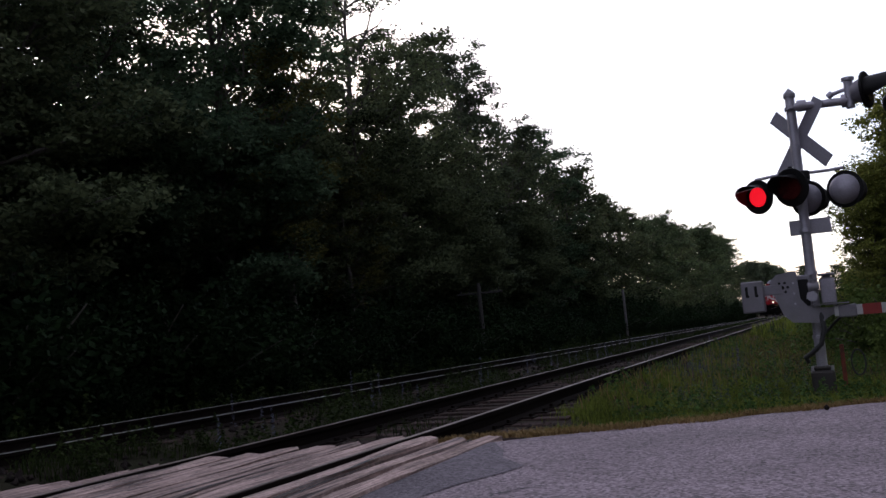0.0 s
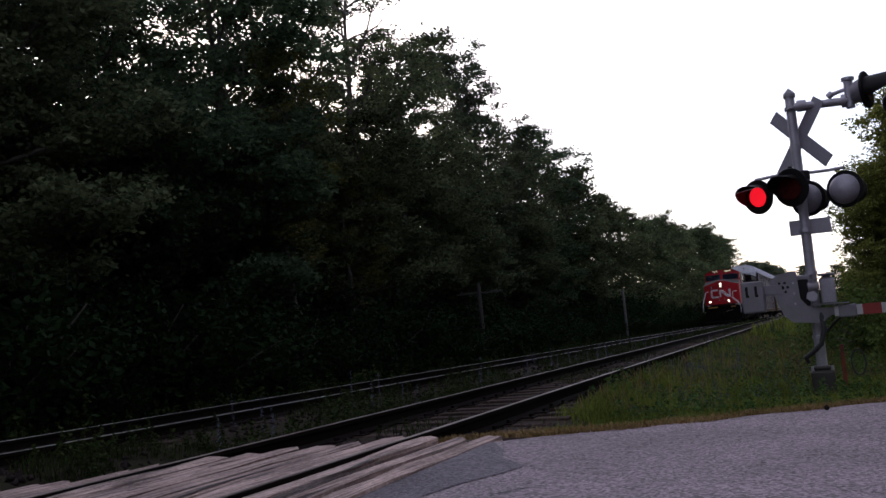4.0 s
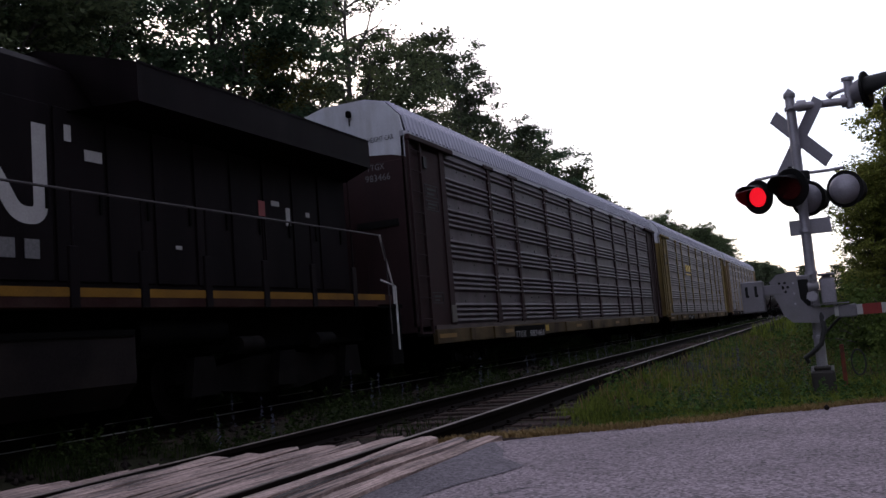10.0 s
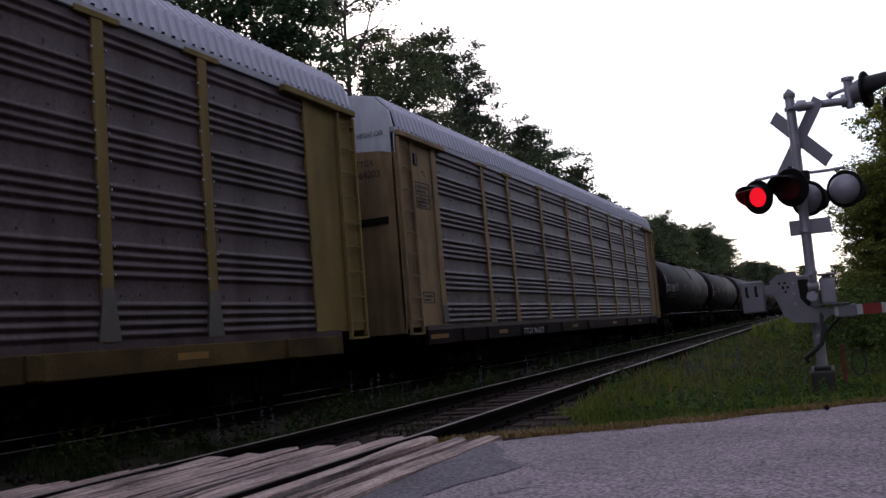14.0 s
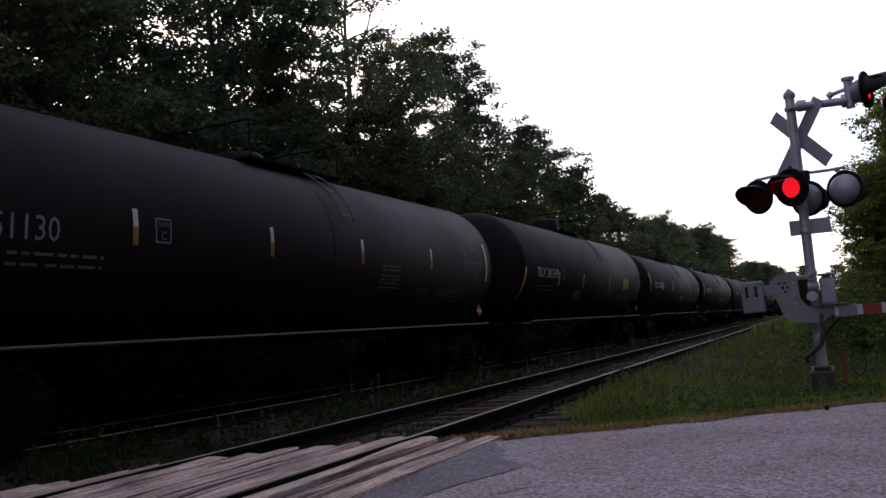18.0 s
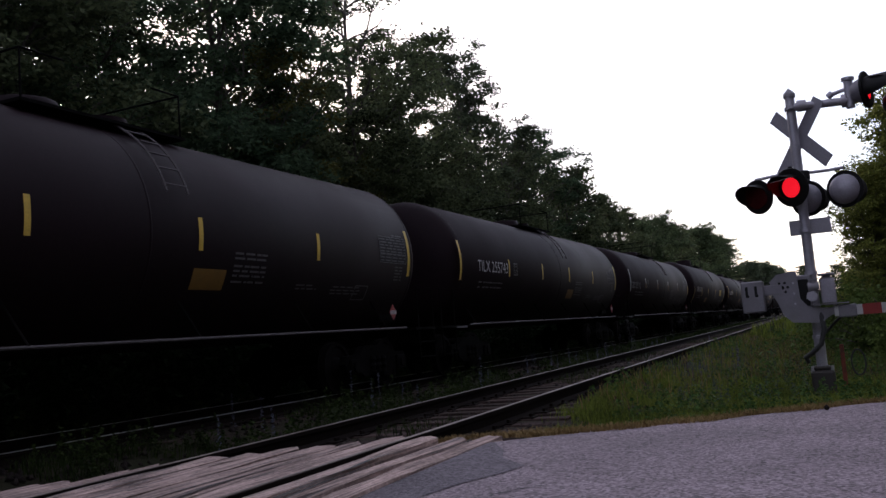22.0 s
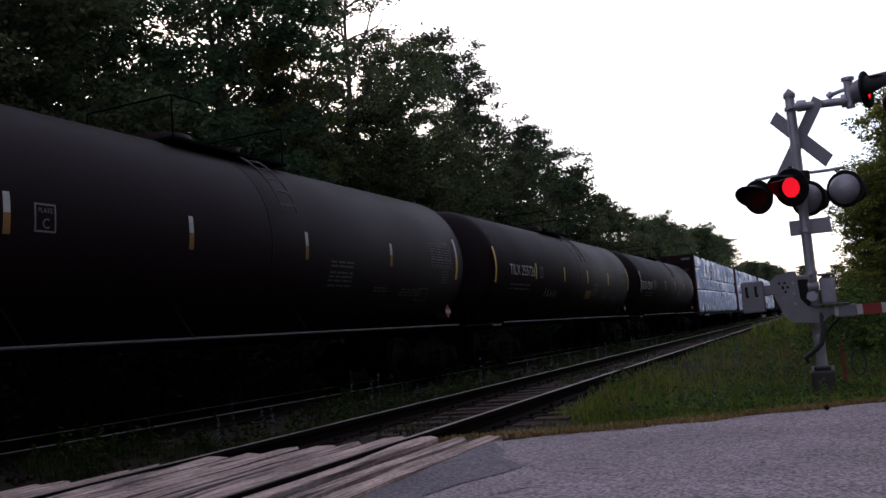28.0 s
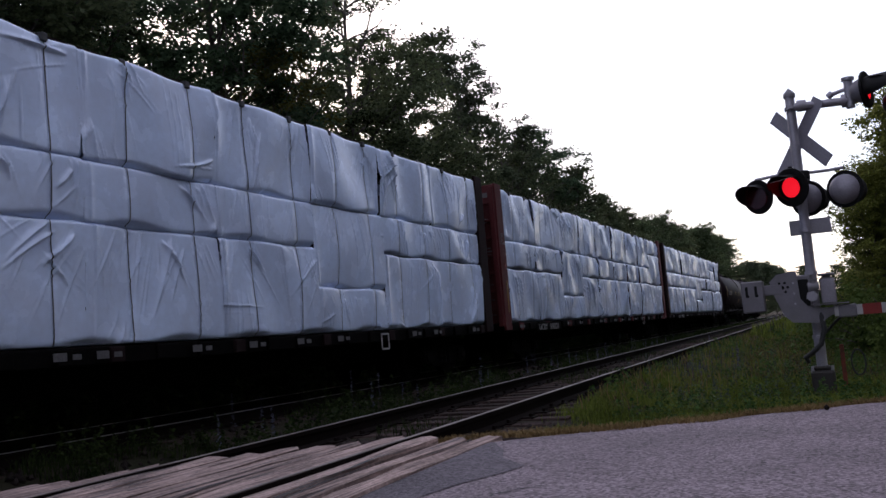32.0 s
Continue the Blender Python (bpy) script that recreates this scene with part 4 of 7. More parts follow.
def flasher(y, z, x, yaw, tip, lit_first, lamp_r=0.255, reach=0.30, back=None):
    """Flashing light: round black background, housing, hood, a lit red lens and an added flap that turns it dark
    between flashes.
    """
    root = part("flasher", G().lathe([(0.0, 0.155), (0.0, lamp_r), (0.012, lamp_r + 0.006), (0.03, lamp_r), (0.03, 0.12)], (0, 0, 0), (1, 0, 0), 40), M_BLACK, signal, "round black flashing-light background")
    root.matrix_basis = pose(x, sy(y), sz(z), 0, tip, yaw)
    part("housing", G().lathe([(0.03, 0.165), (0.10, 0.160), (0.17, 0.13), (0.21, 0.07), (0.22, 0.0)], (0, 0, 0), (1, 0, 0), 32), back or M_BLACK, root)
    n, ro = 22, 0.17
    hood = G()
    for i in range(n + 1):
        a = math.radians(0 + 250 * i / n)
        c, s_ = math.cos(a), math.sin(a)
        length = 0.04 + reach * max(0, math.sin(a - radians(35))) ** 0.7
        hood.v += [(0.0, -c * ro, s_ * ro), (-length, -c * ro * 1.03, s_ * ro * 1.03), (-length, -c * (ro + 0.006), s_ * (ro + 0.006)), (0.0, -c * (ro + 0.008), s_ * (ro + 0.008))]
        if i:
            p, q = 4 * i - 4, 4 * i
            hood.f += [(p, p + 1, q + 1, q), (p + 1, p + 2, q + 2, q + 1), (p + 2, p + 3, q + 3, q + 2)]
    part("hood", hood, M_BLACK, root)
    part("lens", G().lathe([(-0.012, 0.0), (-0.008, 0.08), (0.004, 0.135)], (0, 0, 0), (1, 0, 0), 32), M_LIT, root, "glowing red lens")
    flap = part("flap", G().lathe([(-0.004, 0.0), (-0.004, 0.160), (0.0, 0.164), (0.0, 0.0)], (0, 0, -0.15), (1, 0, 0), 32), M_DARKLENS, root, "added flap that stands for the unlit lens")
    flap.matrix_basis = pose(-0.022, 0, 0.15)
    flaps.append((flap, lit_first))
    return root


flasher(0.84, 2.425, -0.22, -34, -7, True, 0.235, 0.24)
flasher(0.40, 2.49, -0.28, -34, -7, False, 0.26, 0.26)
flasher(-0.69, 3.69, -0.10, 70, 0, False, 0.25, 0.5, M_ALU)
flasher(-1.06, 3.46, -0.10, 60, 0, True, 0.25, 0.3)


def rear_flasher(y, z, x, yaw):
    root = part("rear_flasher", G().lathe([(0.0, 0.0), (0.0, 0.25), (-0.03, 0.255), (-0.035, 0.2)], (0, 0, 0), (1, 0, 0), 40), M_BLACK, signal, "flashing light seen from behind, black rim and grey housing")
    root.matrix_basis = pose(x, sy(y), sz(z), 0, 0, yaw)
    part("housing", G().lathe([(-0.035, 0.205), (-0.09, 0.19), (-0.14, 0.15), (-0.17, 0.09), (-0.18, 0.0)], (0, 0, 0), (1, 0, 0), 36), M_SIGNBACK, root, "grey domed housing")
    part("hood", G().lathe([(0.0, 0.17), (0.26, 0.18)], (0, 0, 0), (1, 0, 0), 28), M_BLACK, root)
    return root


rear_flasher(-0.28, 2.42, 0.12, -25)
rear_flasher(0.20, 2.38, 0.34, -25)
part("lamp_arm", G().tube([(-0.1, sy(0.86), sz(2.68)), (-0.06, sy(0.45), sz(2.72)), (0, 0, sz(2.70)), (0.04, sy(-0.1), sz(2.70)), (0.1, sy(-0.28), sz(2.72))], 0.022, 8), M_GALV, signal)
part("lamp_arm_hub", G().box(-0.16, 0.14, -0.14, 0.12, sz(2.60), sz(2.72), 0.02).cyl((-0.12, 0.1, sz(2.66)), (-0.12, 0.1, sz(2.8)), 0.05, 0.03, 10), M_BLACK, signal)

# gate mechanism, counterweights and arm
mech = part("gate_mechanism", G().box(-0.16, 0.18, sy(0.52), sy(0.30), sz(0.82), sz(1.30), 0.02).box(-0.02, 0.22, sy(0.2), sy(0.0), sz(0.86), sz(1.27), 0.05), M_ALU, signal, "grey gate motor housing")
part("mechanism_cover", G().box(-0.19, -0.16, sy(0.50), sy(0.33), sz(0.88), sz(1.24), 0.01), M_BLACK, mech)
part("mechanism_cap", G().cyl((-0.2, sy(0.34), sz(1.12)), (-0.2, sy(0.20), sz(1.12)), 0.07, None, 14).cyl((-0.2, sy(0.27), sz(1.0)), (-0.2, sy(0.27), sz(1.22)), 0.05, None, 12), M_ALU, mech)
plate_poly = [(sy(0.82), sz(1.24)), (sy(0.72), sz(1.33)), (sy(0.55), sz(1.36)), (sy(0.47), sz(1.36)), (sy(0.45), sz(0.98)), (sy(0.36), sz(0.86)), (sy(0.02), sz(0.83)), (sy(-0.02), sz(0.79)), (sy(0.24), sz(0.64)), (sy(0.58), sz(0.67)), (sy(0.68), sz(0.78)), (sy(0.78), sz(1.06))]
plate = part("arm_plate", G().prism(plate_poly, "x", -0.235, -0.205), M_ALU, signal, "grey drilled gate arm support plate")
for k in range(7):
    a = k * math.pi / 3
    c = (0, 0) if k == 6 else (0.07 * math.cos(a), 0.07 * math.sin(a))
    part("plate_hole", G().cyl((-0.2375, sy(0.66) + c[0], sz(1.15) + c[1]), (-0.234, sy(0.66) + c[0], sz(1.15) + c[1]), 0.018 if k < 6 else 0.026, None, 10), M_BLACK, plate)
part("motor_lid", G().box(-0.03, 0.23, sy(0.21), sy(-0.01), sz(1.27), sz(1.30), 0.012), M_ALU, mech)
part("motor_door", G().box(-0.028, -0.018, sy(0.185), sy(0.015), sz(0.90), sz(1.22), 0.004).box(-0.036, -0.028, sy(0.05), sy(0.03), sz(1.02), sz(1.10), 0.002), M_SIGNBACK, mech, "grey motor housing door with a latch")
part("arm_shaft", G().cyl((-0.26, sy(0.30), sz(1.0)), (0.02, sy(0.30), sz(1.0)), 0.045, None, 14).cyl((-0.275, sy(0.30), sz(1.0)), (-0.235, sy(0.30), sz(1.0)), 0.075, None, 6), M_GALV, mech)
for zz_ in (0.92, 1.06, 1.20):
    part("bolt", G().cyl((-0.245, sy(0.52), sz(zz_)), (-0.235, sy(0.52), sz(zz_)), 0.016, None, 6), M_GALV, plate)
part("conduit", G().tube([(0.05, sy(0.02), sz(0.88)), (0.06, sy(-0.02), sz(0.7)), (0.04, 0.02, sz(0.4)), (0.02, 0.03, sz(0.08))], 0.022, 8), M_RUBBER, signal, "dark conduit down the mast")
part("counterweight_bar", G().box(-0.24, -0.2, sy(1.0), sy(0.66), sz(1.06), sz(1.2), 0.01), M_ALU, signal)
for i, xx in enumerate((-0.30, -0.17)):
    cw = part("counterweight", G().box(xx, xx + 0.06, sy(1.19), sy(0.90), sz(0.84), sz(1.27), 0.015), M_ALU, signal, "grey slotted cast counterweight")
    for yy in (1.12, 1.0):
        part("slot", G().box(xx - 0.003, xx, sy(yy) - 0.018, sy(yy) + 0.018, sz(1.06), sz(1.2)).cyl((xx - 0.0035, sy(yy) - 0.01, sz(1.07)), (xx, sy(yy) - 0.01, sz(1.07)), 0.022, None, 8), M_BLACK, cw)
part("shelf_bracket", G().box(-0.32, 0.1, sy(0.32), sy(-0.14), sz(0.875), sz(0.892)).prism([(sy(0.03), sz(0.88)), (sy(0.0), sz(0.88)), (sy(0.22), sz(0.62)), (sy(0.25), sz(0.62))], "x", -0.26, -0.23), M_ALU, signal)
arm = part("gate_arm", G().box(-0.255, -0.225, sy(-4.9), sy(0.05), sz(0.71), sz(0.845), 0.006), M_WHITE, signal, "white gate arm with red stripes")
part("arm_socket", G().box(-0.27, -0.21, sy(-0.22), sy(0.0), sz(0.69), sz(0.86), 0.01), M_ALU, arm)
y = -0.29
while y > -4.6:
    part("red_stripe", G().prism([(sy(y), sz(0.708)), (sy(y - 0.225), sz(0.708)), (sy(y - 0.225), sz(0.847)), (sy(y), sz(0.847))], "x", -0.2585, -0.2215), M_RED, arm)
    y -= 0.45
# cable hose from the mechanism down to the base
part("cable_hose", G().tube([(-0.2, sy(0.22), sz(0.78)), (-0.26, sy(0.2), sz(0.55)), (-0.26, sy(0.26), sz(0.36)), (-0.24, sy(0.38), sz(0.25)), (-0.2, sy(0.47), sz(0.19)), (-0.16, sy(0.44), sz(0.13))], 0.035, 10), M_RUBBER, signal, "black rubber cable hose")

# small things beside the mast
M_RUST = material("faded_red_plastic", (0.21, 0.040, 0.022), 0.7, vary=0.4, scale=9, bump=0.1, dirt=(0.02, 0.02, 0.012), dirt_amount=0.7, dirt_scale=6)
marker = tagged(thing("marker_post", pose(13.3, 0.02, -0.36)), "faded red plastic marker post in the grass", "marker post")
part("post", G().box(-0.012, 0.012, -0.028, 0.028, -0.1, 0.68, 0.006), M_RUST, marker)
hoop = tagged(part("cable_hoop", G().tube([(0.0, 0.085 * math.cos(a * math.pi / 14), 0.17 * math.sin(a * math.pi / 14)) for a in range(29)], 0.011, 8), M_RUBBER, None), "black cable hoop standing in the grass", "cable hoop")
hoop.matrix_basis = pose(13.0, -0.165, 0.08)
clod = tagged(part("stone", G().lathe([(-0.02, 0.0), (-0.01, 0.02), (0.01, 0.024), (0.025, 0.012), (0.03, 0.0)], (0, 0, 0), (0, 0, 1), 9), M_BALLAST, None), "dark stone lying on the edge of the road", "stone")
clod.matrix_basis = pose(8.35, 0.19, -0.02)


# ---- the train: cars are built from their front end, x runs to the rear, rails at z = 0 ----
SPEED = 14.2
# grimy running gear; deep shade below the cars is put into these near-blacks
M_FRAME = material("grimy_shaded_underframe", (0.003, 0.0028, 0.0028), 0.9, vary=0.35, scale=3, bump=0.3, dirt=(0.006, 0.005, 0.0045), dirt_amount=0.5, dirt_scale=2, spec=0.04)
M_TRUCK = material("dusty_shaded_truck_casting", (0.005, 0.0045, 0.0045), 0.9, vary=0.35, scale=4, bump=0.3, dirt=(0.018, 0.014, 0.013), dirt_amount=0.45, dirt_scale=3, spec=0.04)
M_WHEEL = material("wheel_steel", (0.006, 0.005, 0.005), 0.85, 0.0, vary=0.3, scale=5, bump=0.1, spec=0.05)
M_GROUNDPAINT = material("greyish_data_field", (0.030, 0.028, 0.030), 0.7, vary=0.3, scale=6, bump=0, spec=0.08)
M_DATA = material("dim_data_stencil", (0.085, 0.08, 0.084), 0.7, vary=0.25, scale=20, bump=0)
M_TANK = material("black_tank_paint", (0.0098, 0.0048, 0.0066), 0.6, vary=0.18, scale=0.6, fine=14, bump=0.03, dirt=(0.0125, 0.0062, 0.008), dirt_amount=0.6, dirt_scale=0.8, streak=(1.5, 1.5, 0.35), spec=0.085)
M_LETTER = material("white_lettering", (0.38, 0.365, 0.37), 0.6, vary=0.15, scale=9, bump=0)
M_FINE = material("faint_stencil", (0.13, 0.125, 0.13), 0.7, vary=0.2, scale=20, bump=0)
M_YELLOW = material("yellow_tape", (0.55, 0.36, 0.045), 0.5, vary=0.15, scale=6, bump=0)
M_SIGNYEL = material("yellow_warning_panel", (0.52, 0.34, 0.02), 0.5, vary=0.1, scale=6, bump=0)
M_ORANGE = material("faded_orange_panel", (0.19, 0.098, 0.012), 0.6, vary=0.15, scale=6, bump=0)
M_BROWN = material("brown_rack_paint", (0.034, 0.018, 0.019), 0.7, vary=0.2, scale=1.5, bump=0.15, dirt=(0.026, 0.018, 0.019), dirt_amount=0.5, dirt_scale=1.4, streak=(2, 2, 0.3), spec=0.1)
M_RACKYEL = material("faded_yellow_rack_paint", (0.185, 0.132, 0.046), 0.75, vary=0.22, scale=1.5, bump=0.15, dirt=(0.095, 0.062, 0.03), dirt_amount=0.6, dirt_scale=1.4, streak=(2, 2, 0.3), spec=0.12)
M_RACKTAN = material("rusty_tan_rack_paint", (0.255, 0.175, 0.095), 0.75, vary=0.25, scale=1.5, bump=0.15, dirt=(0.06, 0.036, 0.025), dirt_amount=0.6, dirt_scale=1.4, streak=(2, 2, 0.3), spec=0.12)
M_PANEL = material("weathered_galvanised_panel", (0.068, 0.046, 0.049), 0.50, 0.15, vary=0.36, scale=1.3, fine=22, bump=0.08, dirt=(0.030, 0.014, 0.013), dirt_amount=0.85, dirt_scale=0.9, streak=(2.5, 2.5, 0.25), spec=0.25)
M_PANELBROWN = material("grimy_brown_panel", (0.050, 0.032, 0.039), 0.55, 0.1, vary=0.30, scale=1.3, fine=22, bump=0.08, dirt=(0.020, 0.010, 0.012), dirt_amount=0.85, dirt_scale=0.9, streak=(2.5, 2.5, 0.25), spec=0.2)
M_ROOFMETAL = material("bare_galvanised_roof", (0.29, 0.28, 0.34), 0.45, 0.45, vary=0.1, scale=2, bump=0.03)
M_ROOFRAIL = material("pale_roof_rail", (0.30, 0.29, 0.33), 0.5, 0.3, vary=0.15, scale=3, bump=0.05)
M_FOOT = material("grey_post_foot", (0.095, 0.083, 0.072), 0.6, 0.3, vary=0.2, scale=5, bump=0.1)
M_SILLBROWN = material("brown_sill_paint", (0.120, 0.085, 0.042), 0.75, vary=0.4, scale=2, bump=0.1, dirt=(0.016, 0.009, 0.007), dirt_amount=0.95, dirt_scale=1.0, spec=0.1)
M_SILLDIRTY = material("dirty_yellow_sill", (0.085, 0.056, 0.020), 0.75, vary=0.4, scale=1.5, bump=0.1, dirt=(0.018, 0.010, 0.007), dirt_amount=0.95, dirt_scale=0.9, spec=0.1)
M_ENDWHITE = material("white_end_panel", (0.52, 0.52, 0.57), 0.5, 0.15, vary=0.12, scale=2, bump=0.05, dirt=(0.3, 0.28, 0.28), dirt_amount=0.5, dirt_scale=2, streak=(2, 2, 0.4))
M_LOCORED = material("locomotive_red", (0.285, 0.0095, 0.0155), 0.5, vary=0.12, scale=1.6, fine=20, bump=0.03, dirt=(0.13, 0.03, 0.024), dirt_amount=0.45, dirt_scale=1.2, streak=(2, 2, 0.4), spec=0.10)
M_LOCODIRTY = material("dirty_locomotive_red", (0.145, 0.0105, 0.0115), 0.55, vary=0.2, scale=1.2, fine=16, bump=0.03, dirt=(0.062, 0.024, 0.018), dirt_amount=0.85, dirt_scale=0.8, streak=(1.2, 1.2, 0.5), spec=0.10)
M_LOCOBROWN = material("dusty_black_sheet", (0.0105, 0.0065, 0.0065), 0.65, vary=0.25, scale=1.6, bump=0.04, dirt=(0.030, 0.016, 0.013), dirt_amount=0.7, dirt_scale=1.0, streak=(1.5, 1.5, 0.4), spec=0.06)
M_LADDER = material("dusty_ladder_steel", (0.045, 0.036, 0.038), 0.7, vary=0.3, scale=6, bump=0.05)
M_SCRAWL = material("dark_scrawl_paint", (0.012, 0.011, 0.014), 0.7, vary=0.2, bump=0)
M_LOCOBLACK = material("locomotive_black", (0.0062, 0.0040, 0.005), 0.6, vary=0.2, scale=1.6, bump=0.04, dirt=(0.014, 0.009, 0.0105), dirt_amount=0.5, dirt_scale=1.2, streak=(2, 2, 0.4), spec=0.05)
M_DECK = material("dusty_dark_deck", (0.045, 0.042, 0.043), 0.8, vary=0.2, scale=2, bump=0.1, dirt=(0.09, 0.075, 0.07), dirt_amount=0.5, dirt_scale=2, spec=0.2)
M_SILLYEL = material("dull_yellow_sill", (0.20, 0.10, 0.014), 0.75, vary=0.2, scale=2, bump=0.05, dirt=(0.08, 0.04, 0.012), dirt_amount=0.6, dirt_scale=1.5, spec=0.1)
M_SILLDUST = material("dusty_sill_edge", (0.11, 0.06, 0.045), 0.85, vary=0.25, scale=2, bump=0.1, dirt=(0.06, 0.02, 0.018), dirt_amount=0.5, dirt_scale=2, spec=0.1)
M_LOCOWHITE = material("locomotive_white", (0.42, 0.385, 0.39), 0.5, vary=0.14, scale=2, bump=0.03, dirt=(0.3, 0.24, 0.2), dirt_amount=0.5, dirt_scale=2)
M_STRIPE = material("dusty_white_stripe", (0.27, 0.215, 0.19), 0.7, vary=0.2, scale=2, bump=0.03, dirt=(0.15, 0.11, 0.09), dirt_amount=0.6, dirt_scale=1.5, streak=(2, 2, 0.4), spec=0.15)
M_SILL = material("dusty_sill", (0.03, 0.012, 0.011), 0.85, vary=0.3, scale=2, bump=0.15, dirt=(0.042, 0.028, 0.024), dirt_amount=0.6, dirt_scale=2, spec=0.06)
M_FUEL = material("grey_fuel_tank", (0.014, 0.0115, 0.0115), 0.85, vary=0.3, scale=1.5, bump=0.1, dirt=(0.035, 0.027, 0.024), dirt_amount=0.6, dirt_scale=1.2, spec=0.04)
M_HANDRAIL = material("white_handrail", (0.58, 0.55, 0.55), 0.5, vary=0.1, bump=0)
M_GLASS = glassy("cab_glass", (0.007, 0.009, 0.019), 0.08, 0.5)
M_INNER = material("cab_inside", (0.10, 0.095, 0.09), 0.8, vary=0.2)
M_HEAD = glowing("headlight", (1.0, 0.78, 0.54), 4.0)
M_NUMBOARD = glowing("lit_numerals", (1.0, 0.84, 0.50), 0.8)
M_WRAP = material("white_lumber_wrap", (0.60, 0.71, 0.93), 0.26, vary=0.07, scale=2.0, fine=11, bump=0.10, dirt=(0.48, 0.53, 0.68), dirt_amount=0.5, dirt_scale=1.6, spec=0.7)
M_STRAP = material("black_strap", (0.02, 0.02, 0.022), 0.6, vary=0.2, bump=0)
M_CBRED = material("oxide_red_paint", (0.10, 0.022, 0.024), 0.7, vary=0.2, scale=2, bump=0.15, dirt=(0.06, 0.035, 0.035), dirt_amount=0.5, dirt_scale=1.5, streak=(2, 2, 0.4), spec=0.12)
M_CBBROWN = material("dark_brown_paint", (0.013, 0.006, 0.0065), 0.8, vary=0.2, scale=2, bump=0.15, dirt=(0.018, 0.011, 0.011), dirt_amount=0.5, dirt_scale=1.5, streak=(2, 2, 0.4), spec=0.1)
M_PLACARD = material("placard_red", (0.22, 0.03, 0.03), 0.6, vary=0.1, bump=0)

movers = []


def car(name, label, category, u0, group="cars of the freight train"):
    root = tagged(thing(name, pose(u0, FAR_Y, 0)), label, category, group)
    movers.append((root, u0))
    return root


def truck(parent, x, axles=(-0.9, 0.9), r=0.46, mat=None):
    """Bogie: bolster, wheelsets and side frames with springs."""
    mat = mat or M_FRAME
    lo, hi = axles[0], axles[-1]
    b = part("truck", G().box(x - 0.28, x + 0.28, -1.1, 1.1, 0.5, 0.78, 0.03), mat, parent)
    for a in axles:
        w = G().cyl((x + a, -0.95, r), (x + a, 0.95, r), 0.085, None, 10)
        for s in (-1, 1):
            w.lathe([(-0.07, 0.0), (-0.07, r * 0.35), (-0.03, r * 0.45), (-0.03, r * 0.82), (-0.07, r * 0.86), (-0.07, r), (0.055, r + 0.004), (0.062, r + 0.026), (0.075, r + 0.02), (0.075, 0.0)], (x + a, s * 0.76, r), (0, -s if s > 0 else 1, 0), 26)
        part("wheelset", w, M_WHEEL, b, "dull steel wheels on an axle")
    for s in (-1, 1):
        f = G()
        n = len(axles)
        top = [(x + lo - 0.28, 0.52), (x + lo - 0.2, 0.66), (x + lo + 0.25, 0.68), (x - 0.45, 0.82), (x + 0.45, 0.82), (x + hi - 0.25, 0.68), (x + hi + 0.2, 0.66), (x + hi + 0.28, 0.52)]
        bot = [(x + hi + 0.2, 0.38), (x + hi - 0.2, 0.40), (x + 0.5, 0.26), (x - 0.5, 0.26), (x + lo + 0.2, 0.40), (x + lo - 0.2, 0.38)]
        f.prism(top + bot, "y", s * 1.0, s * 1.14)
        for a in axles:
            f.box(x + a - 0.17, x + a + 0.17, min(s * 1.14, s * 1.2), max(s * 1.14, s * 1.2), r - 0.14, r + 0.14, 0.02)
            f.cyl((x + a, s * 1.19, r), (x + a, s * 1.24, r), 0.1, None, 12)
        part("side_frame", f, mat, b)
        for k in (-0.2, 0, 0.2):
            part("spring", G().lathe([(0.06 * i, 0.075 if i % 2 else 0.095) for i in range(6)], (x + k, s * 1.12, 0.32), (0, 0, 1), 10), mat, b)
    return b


def coupler(parent, x, way):
    part("coupler", G().box(min(x, x + way * 0.75), max(x, x + way * 0.75), -0.08, 0.08, 0.78, 0.96, 0.03).box(x + way * 0.62 - 0.14, x + way * 0.62 + 0.14, -0.16, 0.16, 0.72, 1.02, 0.04), M_FRAME, parent)


# ---- tank cars ----
TL, TR, TZ = 17.5, 1.53, 2.53


def on_shell(x0, z0, lift=0.004):
    """Place lettering on the near side of the tank shell."""
    def place(u, v):
        a = (z0 + v - TZ) / TR
        return (x0 + u, -(TR + lift) * math.cos(a), TZ + (TR + lift) * math.sin(a))
    return place


def shell_patch(x0, x1, z0, z1, lift=0.004, skew=0.0):
    s = G()
    n = 8
    for i in range(n + 1):
        z = z0 + (z1 - z0) * i / n
        s.v += [on_shell(x0 + skew * i / n, z, lift)(0, 0), on_shell(x1 + skew * i / n, z, lift)(0, 0)]
        if i:
            s.f.append((2 * i - 2, 2 * i - 1, 2 * i + 1, 2 * i))
    return s


def shell_bars(rows, lift=0.005):
    """Lines of writing too small to read."""
    s = G()
    r = random.Random(len(rows))
    for x0, x1, z, h in rows:
        x = x0
        while x < x1:
            w = r.uniform(0.10, 0.26)
            p = shell_patch(x, min(x + w, x1), z, z + h, lift)
            s.add(p.v, p.f)
            x += w + 0.05
    return s


